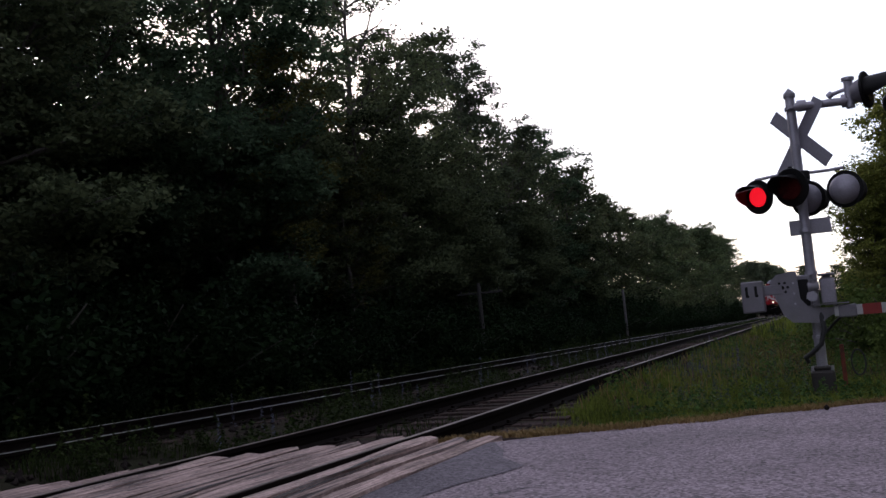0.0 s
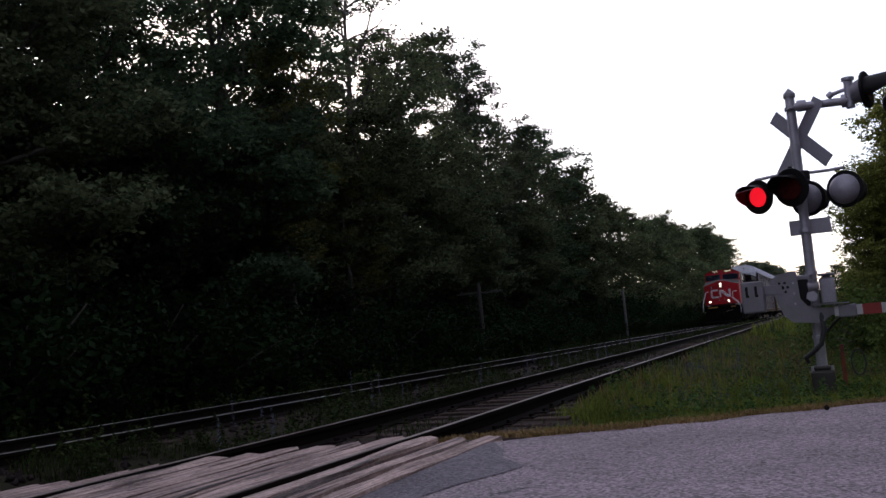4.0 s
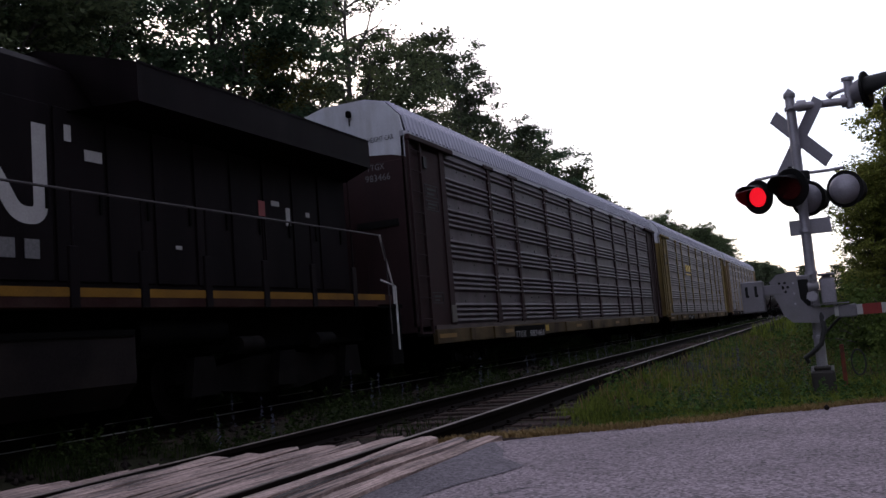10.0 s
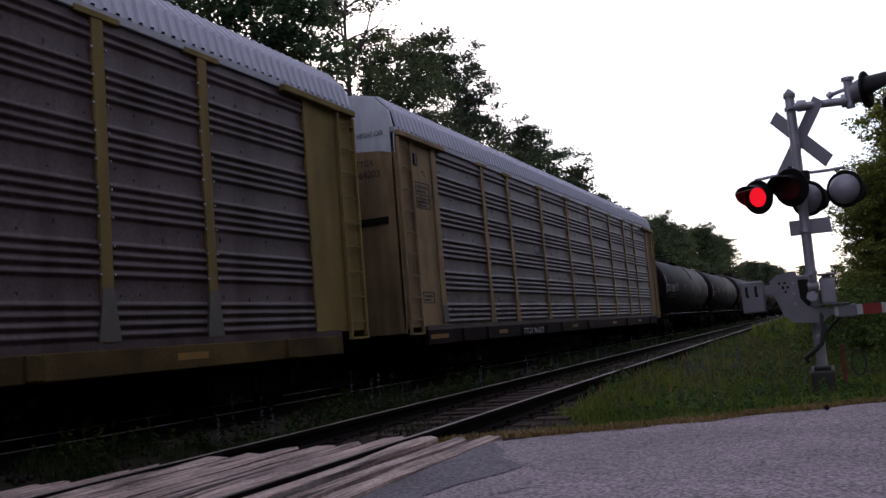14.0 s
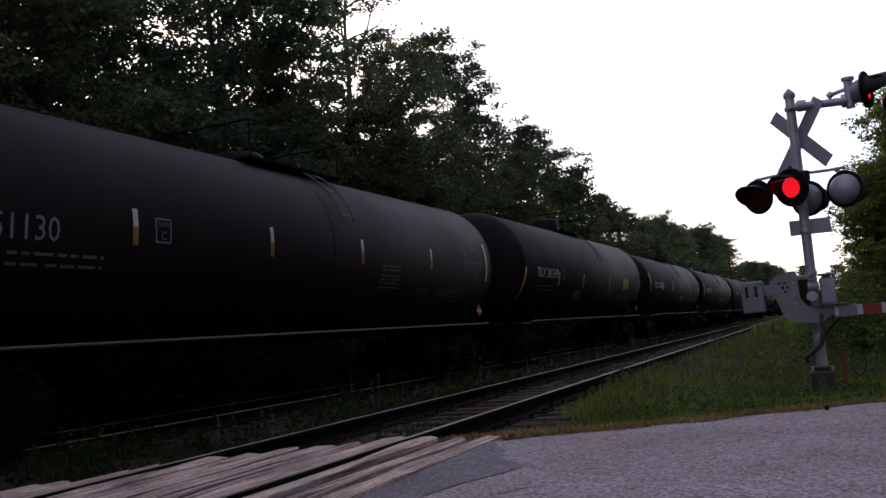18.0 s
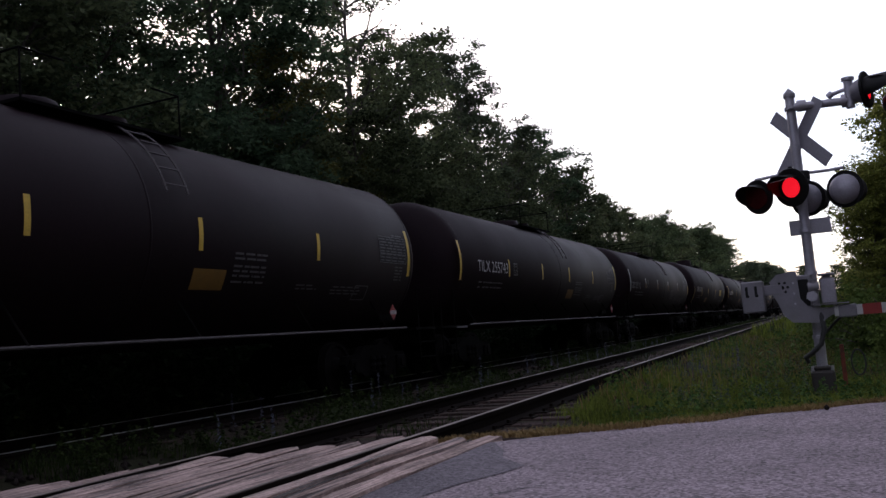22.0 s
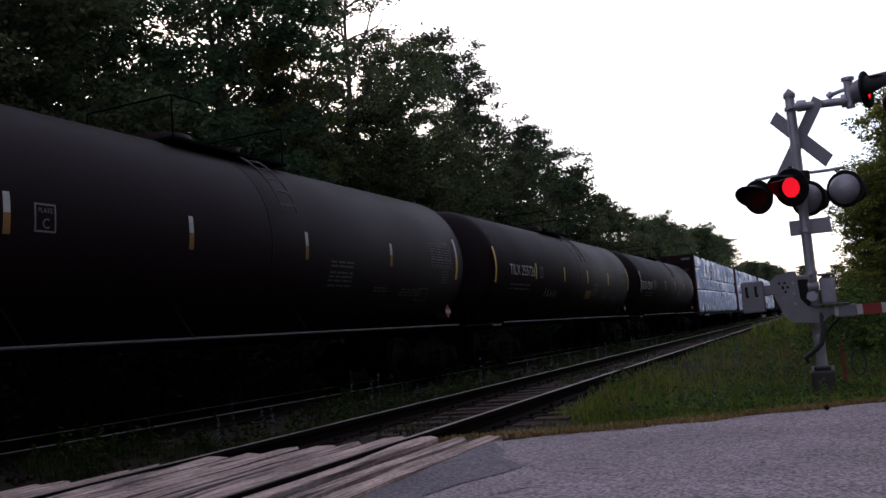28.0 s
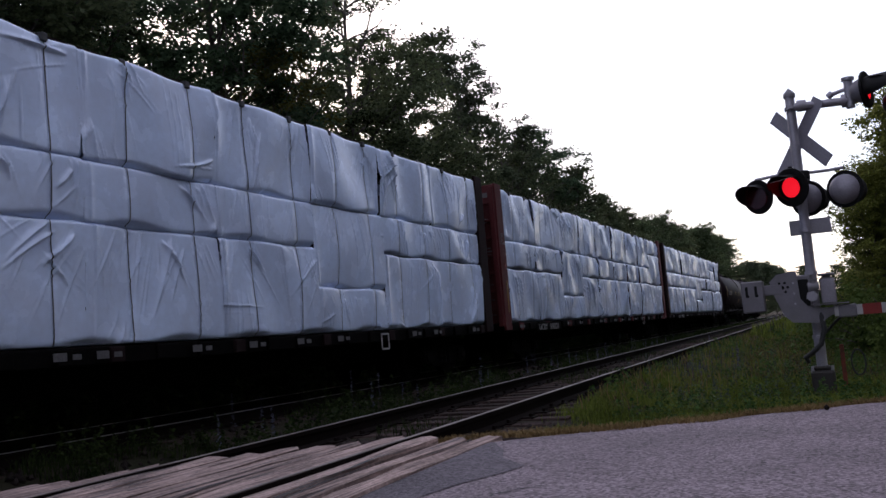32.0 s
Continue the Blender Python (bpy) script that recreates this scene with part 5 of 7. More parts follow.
def build_tank(u0, label):
    root = car("tank_car", label, "tank car", u0)
    head = [(0.0, 0.0), (0.015, TR * 0.34), (0.06, TR * 0.6), (0.14, TR * 0.79), (0.25, TR * 0.91), (0.36, TR * 0.97), (0.48, TR)]
    prof = [(0.78 + a, r) for a, r in head]
    prof += [(TL - 0.78 - a, r) for a, r in reversed(head)]
    part("tank_shell", G().lathe(prof, (0, 0, TZ), (1, 0, 0), 56), M_TANK, root, "black painted steel tank", 40)
    for hx in (1.30, TL - 1.30):
        part("weld_seam", G().lathe([(hx - 0.02, TR - 0.002), (hx - 0.01, TR + 0.005), (hx + 0.01, TR + 0.005), (hx + 0.02, TR - 0.002)], (0, 0, TZ), (1, 0, 0), 56), M_TANK, root)
    # fittings on top
    top = TZ + TR
    up = 0.24 if TR > 1.55 else 0.0
    part("valve_housing", G().lathe([(0.0, 0.46), (0.16 + up, 0.46), (0.22 + up, 0.42), (0.24 + up, 0.0)], (8.45, 0, top - 0.05), (0, 0, 1), 24), M_TANK, root)
    part("manway", G().lathe([(0.0, 0.30), (0.18, 0.30), (0.18, 0.36), (0.24, 0.36), (0.26, 0.0)], (9.75, 0, top - 0.05), (0, 0, 1), 20), M_TANK, root)
    walkway = part("platform", G().box(7.7, 10.5, -0.85, -0.5, top - 0.1, top - 0.06).box(7.7, 10.5, 0.5, 0.85, top - 0.1, top - 0.06), M_FRAME, root)
    for x in (7.75, 10.45):
        part("platform_rail", G().tube([(x, -0.8, top - 0.1), (x, -0.8, top + 0.55), (x, 0.8, top + 0.55), (x, 0.8, top - 0.1)], 0.016, 6), M_FRAME, walkway)
    for xa, xb in ((7.75, 8.4), (9.9, 10.45)):
        part("platform_rail", G().tube([(xa, -0.8, top + 0.55), (xb, -0.8, top + 0.55)], 0.014, 6), M_FRAME, walkway)
    part("safety_valve", G().cyl((10.9, 0.1, top - 0.05), (10.9, 0.1, top + 0.2), 0.09, None, 12), M_FRAME, root)
    # curved ladder over the near shoulder of the shell
    arc = [math.radians(q) for q in range(16, 80, 6)]
    lad = None
    for dx in (-0.2, 0.2):
        lad = part("ladder" if lad is None else "ladder_stringer", G().tube([(9.45 + dx, -(TR + 0.09) * math.cos(a), TZ + (TR + 0.09) * math.sin(a)) for a in arc], 0.017, 5), M_LADDER, root if lad is None else lad)
    for q in range(20, 80, 9):
        a = math.radians(q)
        part("rung", G().cyl((9.25, -(TR + 0.09) * math.cos(a), TZ + (TR + 0.09) * math.sin(a)), (9.65, -(TR + 0.09) * math.cos(a), TZ + (TR + 0.09) * math.sin(a)), 0.012, None, 5), M_LADDER, lad)
    part("shell_seam", G().lathe([(8.95, TR - 0.002), (8.965, TR + 0.006), (8.985, TR + 0.006), (9.0, TR - 0.002)], (0, 0, TZ), (1, 0, 0), 56), M_TANK, root)
    # underframe
    part("side_sill_rail", G().tube([(1.6, -1.45, 1.10), (TL - 1.6, -1.45, 1.10)], 0.022, 8).tube([(1.6, 1.45, 1.10), (TL - 1.6, 1.45, 1.10)], 0.022, 8), M_LADDER, root, "thin dusty pipe rail along the tank")
    for x in (2.0, 4.6, 7.2, 9.9, 12.6, 15.1):
        part("rail_strut", G().tube([(x, -1.45, 1.10), (x - 0.16, -1.22, 1.62)], 0.016, 5), M_TRUCK, root)
    for xa, s in ((0.15, 1), (TL - 0.15, -1)):
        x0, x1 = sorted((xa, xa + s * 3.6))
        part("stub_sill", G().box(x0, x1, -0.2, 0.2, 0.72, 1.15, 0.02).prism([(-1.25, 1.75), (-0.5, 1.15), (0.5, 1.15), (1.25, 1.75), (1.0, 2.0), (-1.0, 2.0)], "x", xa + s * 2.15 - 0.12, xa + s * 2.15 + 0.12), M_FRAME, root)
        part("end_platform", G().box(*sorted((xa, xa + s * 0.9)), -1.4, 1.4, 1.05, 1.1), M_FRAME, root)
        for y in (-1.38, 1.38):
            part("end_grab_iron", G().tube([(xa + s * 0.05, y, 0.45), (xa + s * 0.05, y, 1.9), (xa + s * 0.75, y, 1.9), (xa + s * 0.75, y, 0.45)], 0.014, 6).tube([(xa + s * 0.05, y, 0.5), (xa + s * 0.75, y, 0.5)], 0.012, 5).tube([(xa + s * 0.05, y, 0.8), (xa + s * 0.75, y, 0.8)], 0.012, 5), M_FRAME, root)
        coupler(root, xa, -s)
        truck(root, xa + s * 2.15)
    part("sill_plate", G().box(0.95, 1.55, -1.405, -1.40, 1.03, 1.08), M_DATA, root, "small pale plate on the end platform")
    part("brake_cylinder", G().cyl((TL - 1.9, -0.9, 1.32), (TL - 1.2, -0.9, 1.32), 0.13, None, 14), M_TRUCK, root)
    part("bottom_outlet", G().cyl((8.6, 0, 1.4), (8.6, 0, 1.02), 0.22, 0.14, 14).box(8.3, 8.9, -0.3, 0.3, 1.1, 1.32, 0.02), M_FRAME, root)
    # marks that all the cars share
    part("panel_ground", shell_patch(14.9, 15.95, 2.33, 2.82, 0.003), M_GROUNDPAINT, root, "greyish painted data field")
    rim = G()
    for a in ((14.9, 15.95, 2.325, 2.335), (14.9, 15.95, 2.815, 2.825), (14.9, 14.912, 2.33, 2.82), (15.938, 15.95, 2.33, 2.82), (14.9, 15.95, 2.50, 2.508), (15.35, 15.358, 2.33, 2.82)):
        p = shell_patch(*a, 0.006)
        rim.add(p.v, p.f)
    part("panel_outline", rim, M_FINE, root, "thin pale outline of the data field")
    tagged(part("data_panel", shell_bars([(14.93, 15.92, 2.36 + 0.057 * k, 0.026) for k in range(8)] + [(15.45, 15.9, 2.85, 0.03)] + [(15.5, 15.8, z, 0.025) for z in (2.0, 2.06, 2.12, 2.18, 2.24)]), M_DATA, root, "grey stencilled data panel, unreadable"), kind="stuff")
    tagged(part("stencil", shell_bars([(2.3, 2.5, 2.06, 0.035), (2.6, 3.9, 2.06, 0.035), (2.3, 2.42, 1.94, 0.035), (2.6, 3.0, 1.94, 0.035), (3.1, 3.9, 1.94, 0.035)] + [(10.64, 11.0 + 0.12 * (k % 3), z, 0.03) for k, z in enumerate((1.84, 1.93, 2.0, 2.07, 2.18, 2.25))] + [(11.02 + 0.12 * (k % 3), 11.40, z, 0.03) for k, z in enumerate((1.84, 1.93, 2.0, 2.07, 2.18, 2.25))] + [(12.28, 12.9, 1.77, 0.025), (12.28, 12.8, 1.83, 0.025), (13.35, 14.3, 1.70, 0.025), (13.35, 14.35, 1.76, 0.025), (13.4, 14.3, 1.82, 0.025)]), M_DATA, root, "small faint stencil lines, unreadable"), kind="stuff")
    box = G()
    for a in ((14.14, 14.60, 1.59, 1.605), (14.14, 14.60, 1.86, 1.875), (14.14, 14.155, 1.59, 1.87), (14.585, 14.60, 1.59, 1.87)):
        p = shell_patch(*a)
        box.add(p.v, p.f)
    part("stencil_box", box, M_FINE, root, "thin outlined stencil box")
    box = G()
    for a in ((4.70, 4.98, 2.31, 2.33), (4.70, 4.98, 2.60, 2.62), (4.70, 4.72, 2.31, 2.62), (4.96, 4.98, 2.31, 2.62)):
        p = shell_patch(*a)
        box.add(p.v, p.f)
    frame_ = part("plate_box", box, M_FINE, root)
    part("plate_letter", letters("C", 0.09, 0.11, on_shell(4.80, 2.35, 0.008)), M_FINE, frame_)
    part("plate_word", letters("PLATE", 0.18, 0.05, on_shell(4.75, 2.52, 0.008)), M_FINE, frame_)
    holder = part("placard", G().prism([(15.38, 1.25), (15.53, 1.40), (15.38, 1.55), (15.23, 1.40)], "y", -1.46, -1.45), M_PLACARD, root, "red diamond hazard placard")
    part("placard_field", G().box(15.26, 15.50, -1.465, -1.461, 1.365, 1.435), M_LETTER, holder)
    part("placard_number", letters("1267", 0.16, 0.05, lambda u, v: (15.30 + u, -1.468, 1.375 + v)), M_BLACK, holder)
    return root


plain_tank = build_tank(0.0, "black tank car with white reporting marks and yellow reflective strips")
TR, TZ = 1.57, 2.66
large_tank = build_tank(0.0, "large black tank car with white reporting marks and yellow panels")
movers.pop()
movers.pop()


def tank(u0, mark, pale_tape=False, panels=False, big=False):
    global TR, TZ
    TR, TZ = (1.57, 2.66) if panels else (1.53, 2.53)
    root = copy_thing(large_tank if panels else plain_tank, pose(u0, FAR_Y, 0))
    movers.append((root, u0))
    a, b = mark.split()
    low = big or mark.startswith("TCBX")
    h = 0.36 if big else 0.27
    z = 2.22 if low else 2.33
    wide = 2.6 if big else 2.05
    x0 = 1.18 if low else 2.18
    tagged(part("reporting_mark", letters(mark, wide, h, on_shell(x0, z, 0.012)), M_FINE if mark.startswith("TCBX") else M_LETTER, root, "white painted reporting mark " + mark), kind="stuff")
    # the same mark small on the tank head
    part("head_mark", letters(mark, 1.45 if big else 1.0, 0.165 if big else 0.12, lambda u, v: (0.80 + 0.012 * abs((0.98 if big else 0.72) - u) - 0.004 - 0.02 + 0.1 * ((((0.98 if big else 0.72) - u) ** 2 + 0.55) / 2.25) * 0.4, (0.98 if big else 0.72) - u, 3.16 + v)), M_FINE, root)
    tape = M_LETTER if pale_tape else M_YELLOW
    if panels:
        part("tape_strip", shell_patch(0.92, 1.02, 1.66, 2.55, 0.03, 0.2), tape, root, "yellow reflective strip")
    else:
        part("tape_strip", shell_patch(1.06, 1.16, 2.1, 2.99, 0.03), tape, root, "pale reflective strip" if pale_tape else "yellow reflective strip")
    for x in (4.32, 7.12, 10.75 if panels else 9.86, 13.2 if panels else 12.75):
        za = 2.10 if panels else 2.26
        part("tape_strip", shell_patch(x, x + 0.085, za, za + 0.44, 0.004), tape, root)
        if pale_tape:
            part("tape_strip", shell_patch(x, x + 0.085, za, za + 0.22, 0.006), M_ORANGE, root, "orange half of the strip")
    if panels:
        part("tape_strip", shell_patch(15.96, 16.06, 1.68, 2.58, 0.004), tape, root)
    else:
        end = 15.55 if mark == "TGOX 155147" else 15.80 if low else 15.97
        part("tape_strip", shell_patch(end, end + 0.10, 2.1, 2.99, 0.03), tape, root)
        if pale_tape:
            part("tape_strip", shell_patch(end, end + 0.10, 2.1, 2.55, 0.032), M_YELLOW, root, "yellow half of the strip")
    if low:
        for o in root.children:
            if o.name.split(".")[0] in ("data_panel", "panel_ground", "panel_outline"):
                o.matrix_basis = pose(-0.60 if mark == "TGOX 155147" else -0.34, 0, 0)
    if panels:
        wp = part("warning_panel", shell_patch(13.02, 13.94, 2.17, 2.55), M_SIGNYEL, root, "bright yellow warning panel")
        tagged(part("panel_writing", shell_bars([(13.1, 13.86, 2.40, 0.06), (13.1, 13.86, 2.24, 0.06), (13.2, 13.8, 2.5, 0.02), (13.15, 13.5, 2.33, 0.02)], 0.006), M_ORANGE, wp), kind="stuff")
        wp = part("warning_panel", shell_patch(6.3, 7.05, 1.68, 1.98), M_ORANGE, root, "faded orange panel")
        tagged(part("panel_writing", shell_bars([(6.38, 6.98, 1.88, 0.035), (6.38, 6.98, 1.76, 0.035)], 0.006), M_FRAME, wp), kind="stuff")
    if mark == "TILX 255726":
        tag_ = part("scrawl", shell_patch(5.26, 5.29, 1.74, 2.02, 0.005, 0.12), M_LETTER, root, "pale scrawled strokes, unreadable")
        for k in range(1, 9):
            part("stroke", shell_patch(5.26 + 0.145 * k, 5.29 + 0.145 * k, 1.74 + 0.04 * (k % 2), 2.0 - 0.03 * (k % 3), 0.005, 0.12 - 0.17 * (k % 2)), M_LETTER, tag_)
    if not panels and not pale_tape:
        part("warning_panel", shell_patch(9.82, 10.5, 1.72, 2.02), M_ORANGE, root, "small faded orange panel")
    return root


tanks = []
STARTS = (241.6, 259.3, 276.85, 294.35, 311.75, 329.28, 346.9, 364.3, 381.9, 399.5, 416.7, 434.2)
for start, mark in zip(STARTS, TANK_MARKS):
    tanks.append(tank(start, mark, mark[:4] in ("TGOX", "TCBX"), mark in ("TILX 281549", "TILX 281379"), mark.startswith("TGOX")))
for i, mark in enumerate(TANK_MARKS[12:]):
    tanks.append(tank(523.2 + 17.5 * i, mark))
for first in (plain_tank, large_tank):
    for o in list(first.children_recursive):
        bpy.data.objects.remove(o)
    bpy.data.objects.remove(first)


# ---- covered car carriers ----
RH = 1.42
POSTS = [1.85, 4.75, 6.6, 9.4, 12.2, 15.1, 18.0, 20.5, 22.4, 25.05]


def rack_profile(z0, z1, y):
    """Ribbed sheet: groups of ribs with flat bands between."""
    out, z = [(y, z0)], z0 + 0.03
    k = 0
    while z < z1 - 0.12:
        if k % 5 < 4:
            for j in range(8):
                out.append((y - 0.017 * (1 - math.cos(j * math.pi / 4)), z + 0.118 * j / 8))
            z += 0.118
        else:
            out.append((y, z))
            z += 0.24
            out.append((y, z - 0.01))
        k += 1
    return out + [(y, z1)]


def scrawl(x, z, w, h, seed, y):
    """Looping pen strokes, unreadable, on an upright sheet."""
    s_ = G()
    r = random.Random(seed)
    n = max(2, int(w / (h * 0.55)))
    for k in range(n):
        a0, cx, cz = r.uniform(0, 6.28), x + w * (k + 0.5) / n, z + h * 0.5
        rx, rz, turn = w / n * r.uniform(0.3, 0.6), h * r.uniform(0.3, 0.5), r.uniform(2.5, 7.5)
        base = len(s_.v)
        m = 16
        for i in range(m + 1):
            a = a0 + turn * i / m
            px_, pz_ = cx + rx * math.cos(a) * (1 + 0.3 * math.sin(2 * a + k)), cz + rz * math.sin(a + 0.4 * k)
            t_ = 0.014 + 0.008 * math.sin(a * 1.7)
            s_.v += [(px_ - t_, y, pz_ - t_), (px_ + t_, y, pz_ + t_)]
            if i:
                b = base + 2 * i - 2
                s_.f.append((b, b + 1, b + 3, b + 2))
    return s_


def car_carrier(u0, label, paint, post_paint, sill_paint, numbers, blocks, scrawls=(), mark_ink=None):
    panel = M_PANELBROWN if paint is M_BROWN else M_PANEL
    root = car("car_carrier", label, "car carrier", u0)
    L, top, deck = 26.6, 5.02, 1.10
    for s in (-1, 1):
        prof = [(p[0] if s < 0 else -p[0], p[1]) for p in rack_profile(deck, top, -RH + 0.045)]
        for a, b in zip(POSTS, POSTS[1:]):
            part("side_panel", G().sheet(prof, "x", a + 0.06, b - 0.06), panel, root, "ribbed galvanised side panel under grime", 60)
        for i, x in enumerate(POSTS):
            w = 0.13 if i in (0, len(POSTS) - 1) else 0.095
            o = G().box(x - w, x + w, min(s * RH, s * (RH - 0.07)), max(s * RH, s * (RH - 0.07)), deck, top, 0.01)
            if 0 < i < len(POSTS) - 1:
                part("post_foot", G().prism([(x - 0.17, deck + 0.02), (x + 0.17, deck + 0.02), (x + 0.085, deck + 0.65), (x - 0.085, deck + 0.65)], "y", s * (RH + 0.004), s * (RH - 0.04)), M_FOOT if paint is M_RACKYEL else post_paint, root)
            part("post_cap", G().box(x - 0.36, x + 0.36, min(s * (RH + 0.012), s * (RH - 0.05)), max(s * (RH + 0.012), s * (RH - 0.05)), top - 0.03, top + 0.055, 0.008), post_paint, root)
            po = part("side_post", o, post_paint, root)
            if s < 0 and 0 < i < len(POSTS) - 1:
                bolts = G()
                for z in np.arange(1.9, 4.9, 0.34):
                    for dx in (-0.11, 0.11):
                        bolts.cyl((x + dx, s * (RH - 0.01), z), (x + dx, s * (RH + 0.012), z), 0.016, None, 6)
                tagged(part("bolts", bolts, M_GALV, po), kind="stuff")
        for xa, xb in ((0.0, POSTS[0] - 0.14), (POSTS[-1] + 0.14, L)):
            part("end_side_panel", G().box(xa + 0.02 if xa == 0 else xa, xb if xa == 0 else xb - 0.02, min(s * (RH - 0.03), s * (RH - 0.09)), max(s * (RH - 0.03), s * (RH - 0.09)), deck, top), paint, root)
        part("roof_rail", G().box(0.0, L, min(s * RH, s * (RH - 0.1)), max(s * RH, s * (RH - 0.1)), top, top + 0.12, 0.01), M_ROOFRAIL, root)
        part("deck_sill", G().box(0.9, L - 0.9, min(s * RH, s * (RH - 0.12)), max(s * RH, s * (RH - 0.12)), 0.72, 1.03, 0.015), sill_paint, root)
        part("post_shoe", G().box(0.9, L - 0.9, min(s * (RH - 0.01), s * (RH - 0.1)), max(s * (RH - 0.01), s * (RH - 0.1)), 1.03, 1.12), M_PANEL, root)
        # corner ladders
        for xl in (0.37, L - 0.37):
            lad = G()
            for dx in (-0.27, 0.27):
                lad.box(xl + dx - 0.025, xl + dx + 0.025, min(s * (RH + 0.05), s * (RH - 0.01)), max(s * (RH + 0.05), s * (RH - 0.01)), 0.95, top - 0.08)
            lad.box(xl - 0.29, xl + 0.29, min(s * (RH + 0.04), s * (RH - 0.03)), max(s * (RH + 0.04), s * (RH - 0.03)), 0.95, 0.99)
            xh = sorted((xl - math.copysign(0.30, 13.3 - xl), xl + math.copysign(1.95, 13.3 - xl)))
            part("header_beam", G().box(*xh, min(s * (RH + 0.09), s * (RH - 0.06)), max(s * (RH + 0.09), s * (RH - 0.06)), top - 0.06, top + 0.05, 0.012), post_paint, root, "beam above the corner door")
            lo = part("ladder", lad, post_paint, root)
            for z in np.arange(1.25, 4.9, 0.44):
                part("rung", G().cyl((xl - 0.27, s * (RH + 0.03), z), (xl + 0.27, s * (RH + 0.03), z), 0.014, None, 6), post_paint, lo)
    # dark fastener heads along the flat bands, rust runs from some
    dots = G()
    rr = random.Random(int(u0))
    for a, b in zip(POSTS, POSTS[1:]):
        for band in range(5):
            z = deck + 0.03 + band * (4 * 0.118 + 0.24) + 4 * 0.118 + 0.12
            if z > top - 0.15:
                continue
            for k in range(5):
                if rr.random() < 0.75:
                    x, zz = a + (b - a) * (k + 0.5 + rr.uniform(-0.12, 0.12)) / 5, z + rr.choice((-0.07, 0.05)) + rr.uniform(-0.02, 0.02)
                    dots.box(x - 0.011, x + 0.011, -RH + 0.036, -RH + 0.046, zz - 0.014 - 0.03 * (rr.random() < 0.2), zz + 0.014)
    tagged(part("fastener", dots, M_RUBBER, root, "small dark fastener heads"), kind="stuff")
    # ribbed arched roof
    r = G()
    cross = [(-RH, top + 0.10), (-1.33, top + 0.48), (-1.02, top + 0.80), (-0.45, top + 0.94), (0.45, top + 0.94), (1.02, top + 0.80), (1.33, top + 0.48), (RH, top + 0.10)]
    x, n = 0.12, 0
    while x < L - 0.12:
        for dx, up in ((0.0, 0.0), (0.06, 0.0), (0.085, 0.035), (0.13, 0.035), (0.155, 0.0)):
            for y, z in cross:
                r.v.append((x + dx, y * (1 + up * 0.4), z + up))
            n += 1
        x += 0.2
    r.f = [(i * 8 + k, i * 8 + k + 1, i * 8 + k + 9, i * 8 + k + 8) for i in range(n - 1) for k in range(7)]
    part("roof", r, M_ROOFMETAL, root, "bright ribbed galvanised roof", 20)
    part("deck", G().box(0.2, L - 0.2, -1.3, 1.3, 0.90, 1.05), M_FRAME, root)
    part("inner_deck", G().box(0.3, L - 0.3, -1.3, 1.3, 2.95, 3.05), M_FRAME, root)
    arch = [(-1.33, top + 0.46), (-1.02, top + 0.78), (-0.45, top + 0.92), (0.45, top + 0.92), (1.02, top + 0.78), (1.33, top + 0.46)]
    for xe, s in ((0.0, 1), (L, -1)):
        xa, xb = sorted((xe + s * 0.02, xe + s * 0.06))
        for ya, yb in ((-1.38, -0.01), (0.01, 1.38)):
            door = part("end_door", G().box(xa, xb, ya, yb, 0.98, 4.56, 0.01), paint, root, "tall end door")
            part("door_window", G().box(xe - s * 0.002 if s > 0 else xe - 0.018, xe + 0.018 if s > 0 else xe + 0.002, ya + 0.22, yb - 0.18, 3.20, 3.34), M_BLACK, door)
            part("door_bar", G().tube([(xe - s * 0.03, (ya + yb) / 2 + 0.3, 1.1), (xe - s * 0.03, (ya + yb) / 2 + 0.3, 2.9)], 0.014, 6), paint, door)
        part("end_gable", G().prism([(-RH + 0.02, 4.60), (-1.1, 4.68), (-0.5, 4.74), (0.5, 4.74), (1.1, 4.68), (RH - 0.02, 4.60), (RH - 0.02, top + 0.1)] + arch[::-1] + [(-RH + 0.02, top + 0.1)], "x", xa, xb), M_ENDWHITE, root, "white painted upper end panel")
        part("end_lintel", G().prism([(-1.38, 4.56), (1.38, 4.56), (1.38, 4.602), (1.1, 4.678), (0.5, 4.738), (-0.5, 4.738), (-1.1, 4.678), (-1.38, 4.602)], "x", xa + 0.004, xb - 0.004), paint, root)
        part("brake_wheel_box", G().box(*sorted((xe - s * 0.10, xe + s * 0.02)), -0.24, -0.14, top + 0.58, top + 0.72, 0.02).cyl((xe - s * 0.03, -0.19, top + 0.4), (xe - s * 0.03, -0.19, top + 0.6), 0.012, None, 6), M_FRAME, root, "small dark fitting on the upper end")
        part("stub_sill", G().box(*sorted((xe - s * 0.1, xe + s * 2)), -0.25, 0.25, 0.6, 0.95, 0.02), M_FRAME, root)
        coupler(root, xe, -s)
        truck(root, xe + s * 3.1, r=0.42)
    part("centre_sill", G().box(1.5, L - 1.5, -0.35, 0.35, 0.55, 0.95, 0.02), M_FRAME, root)
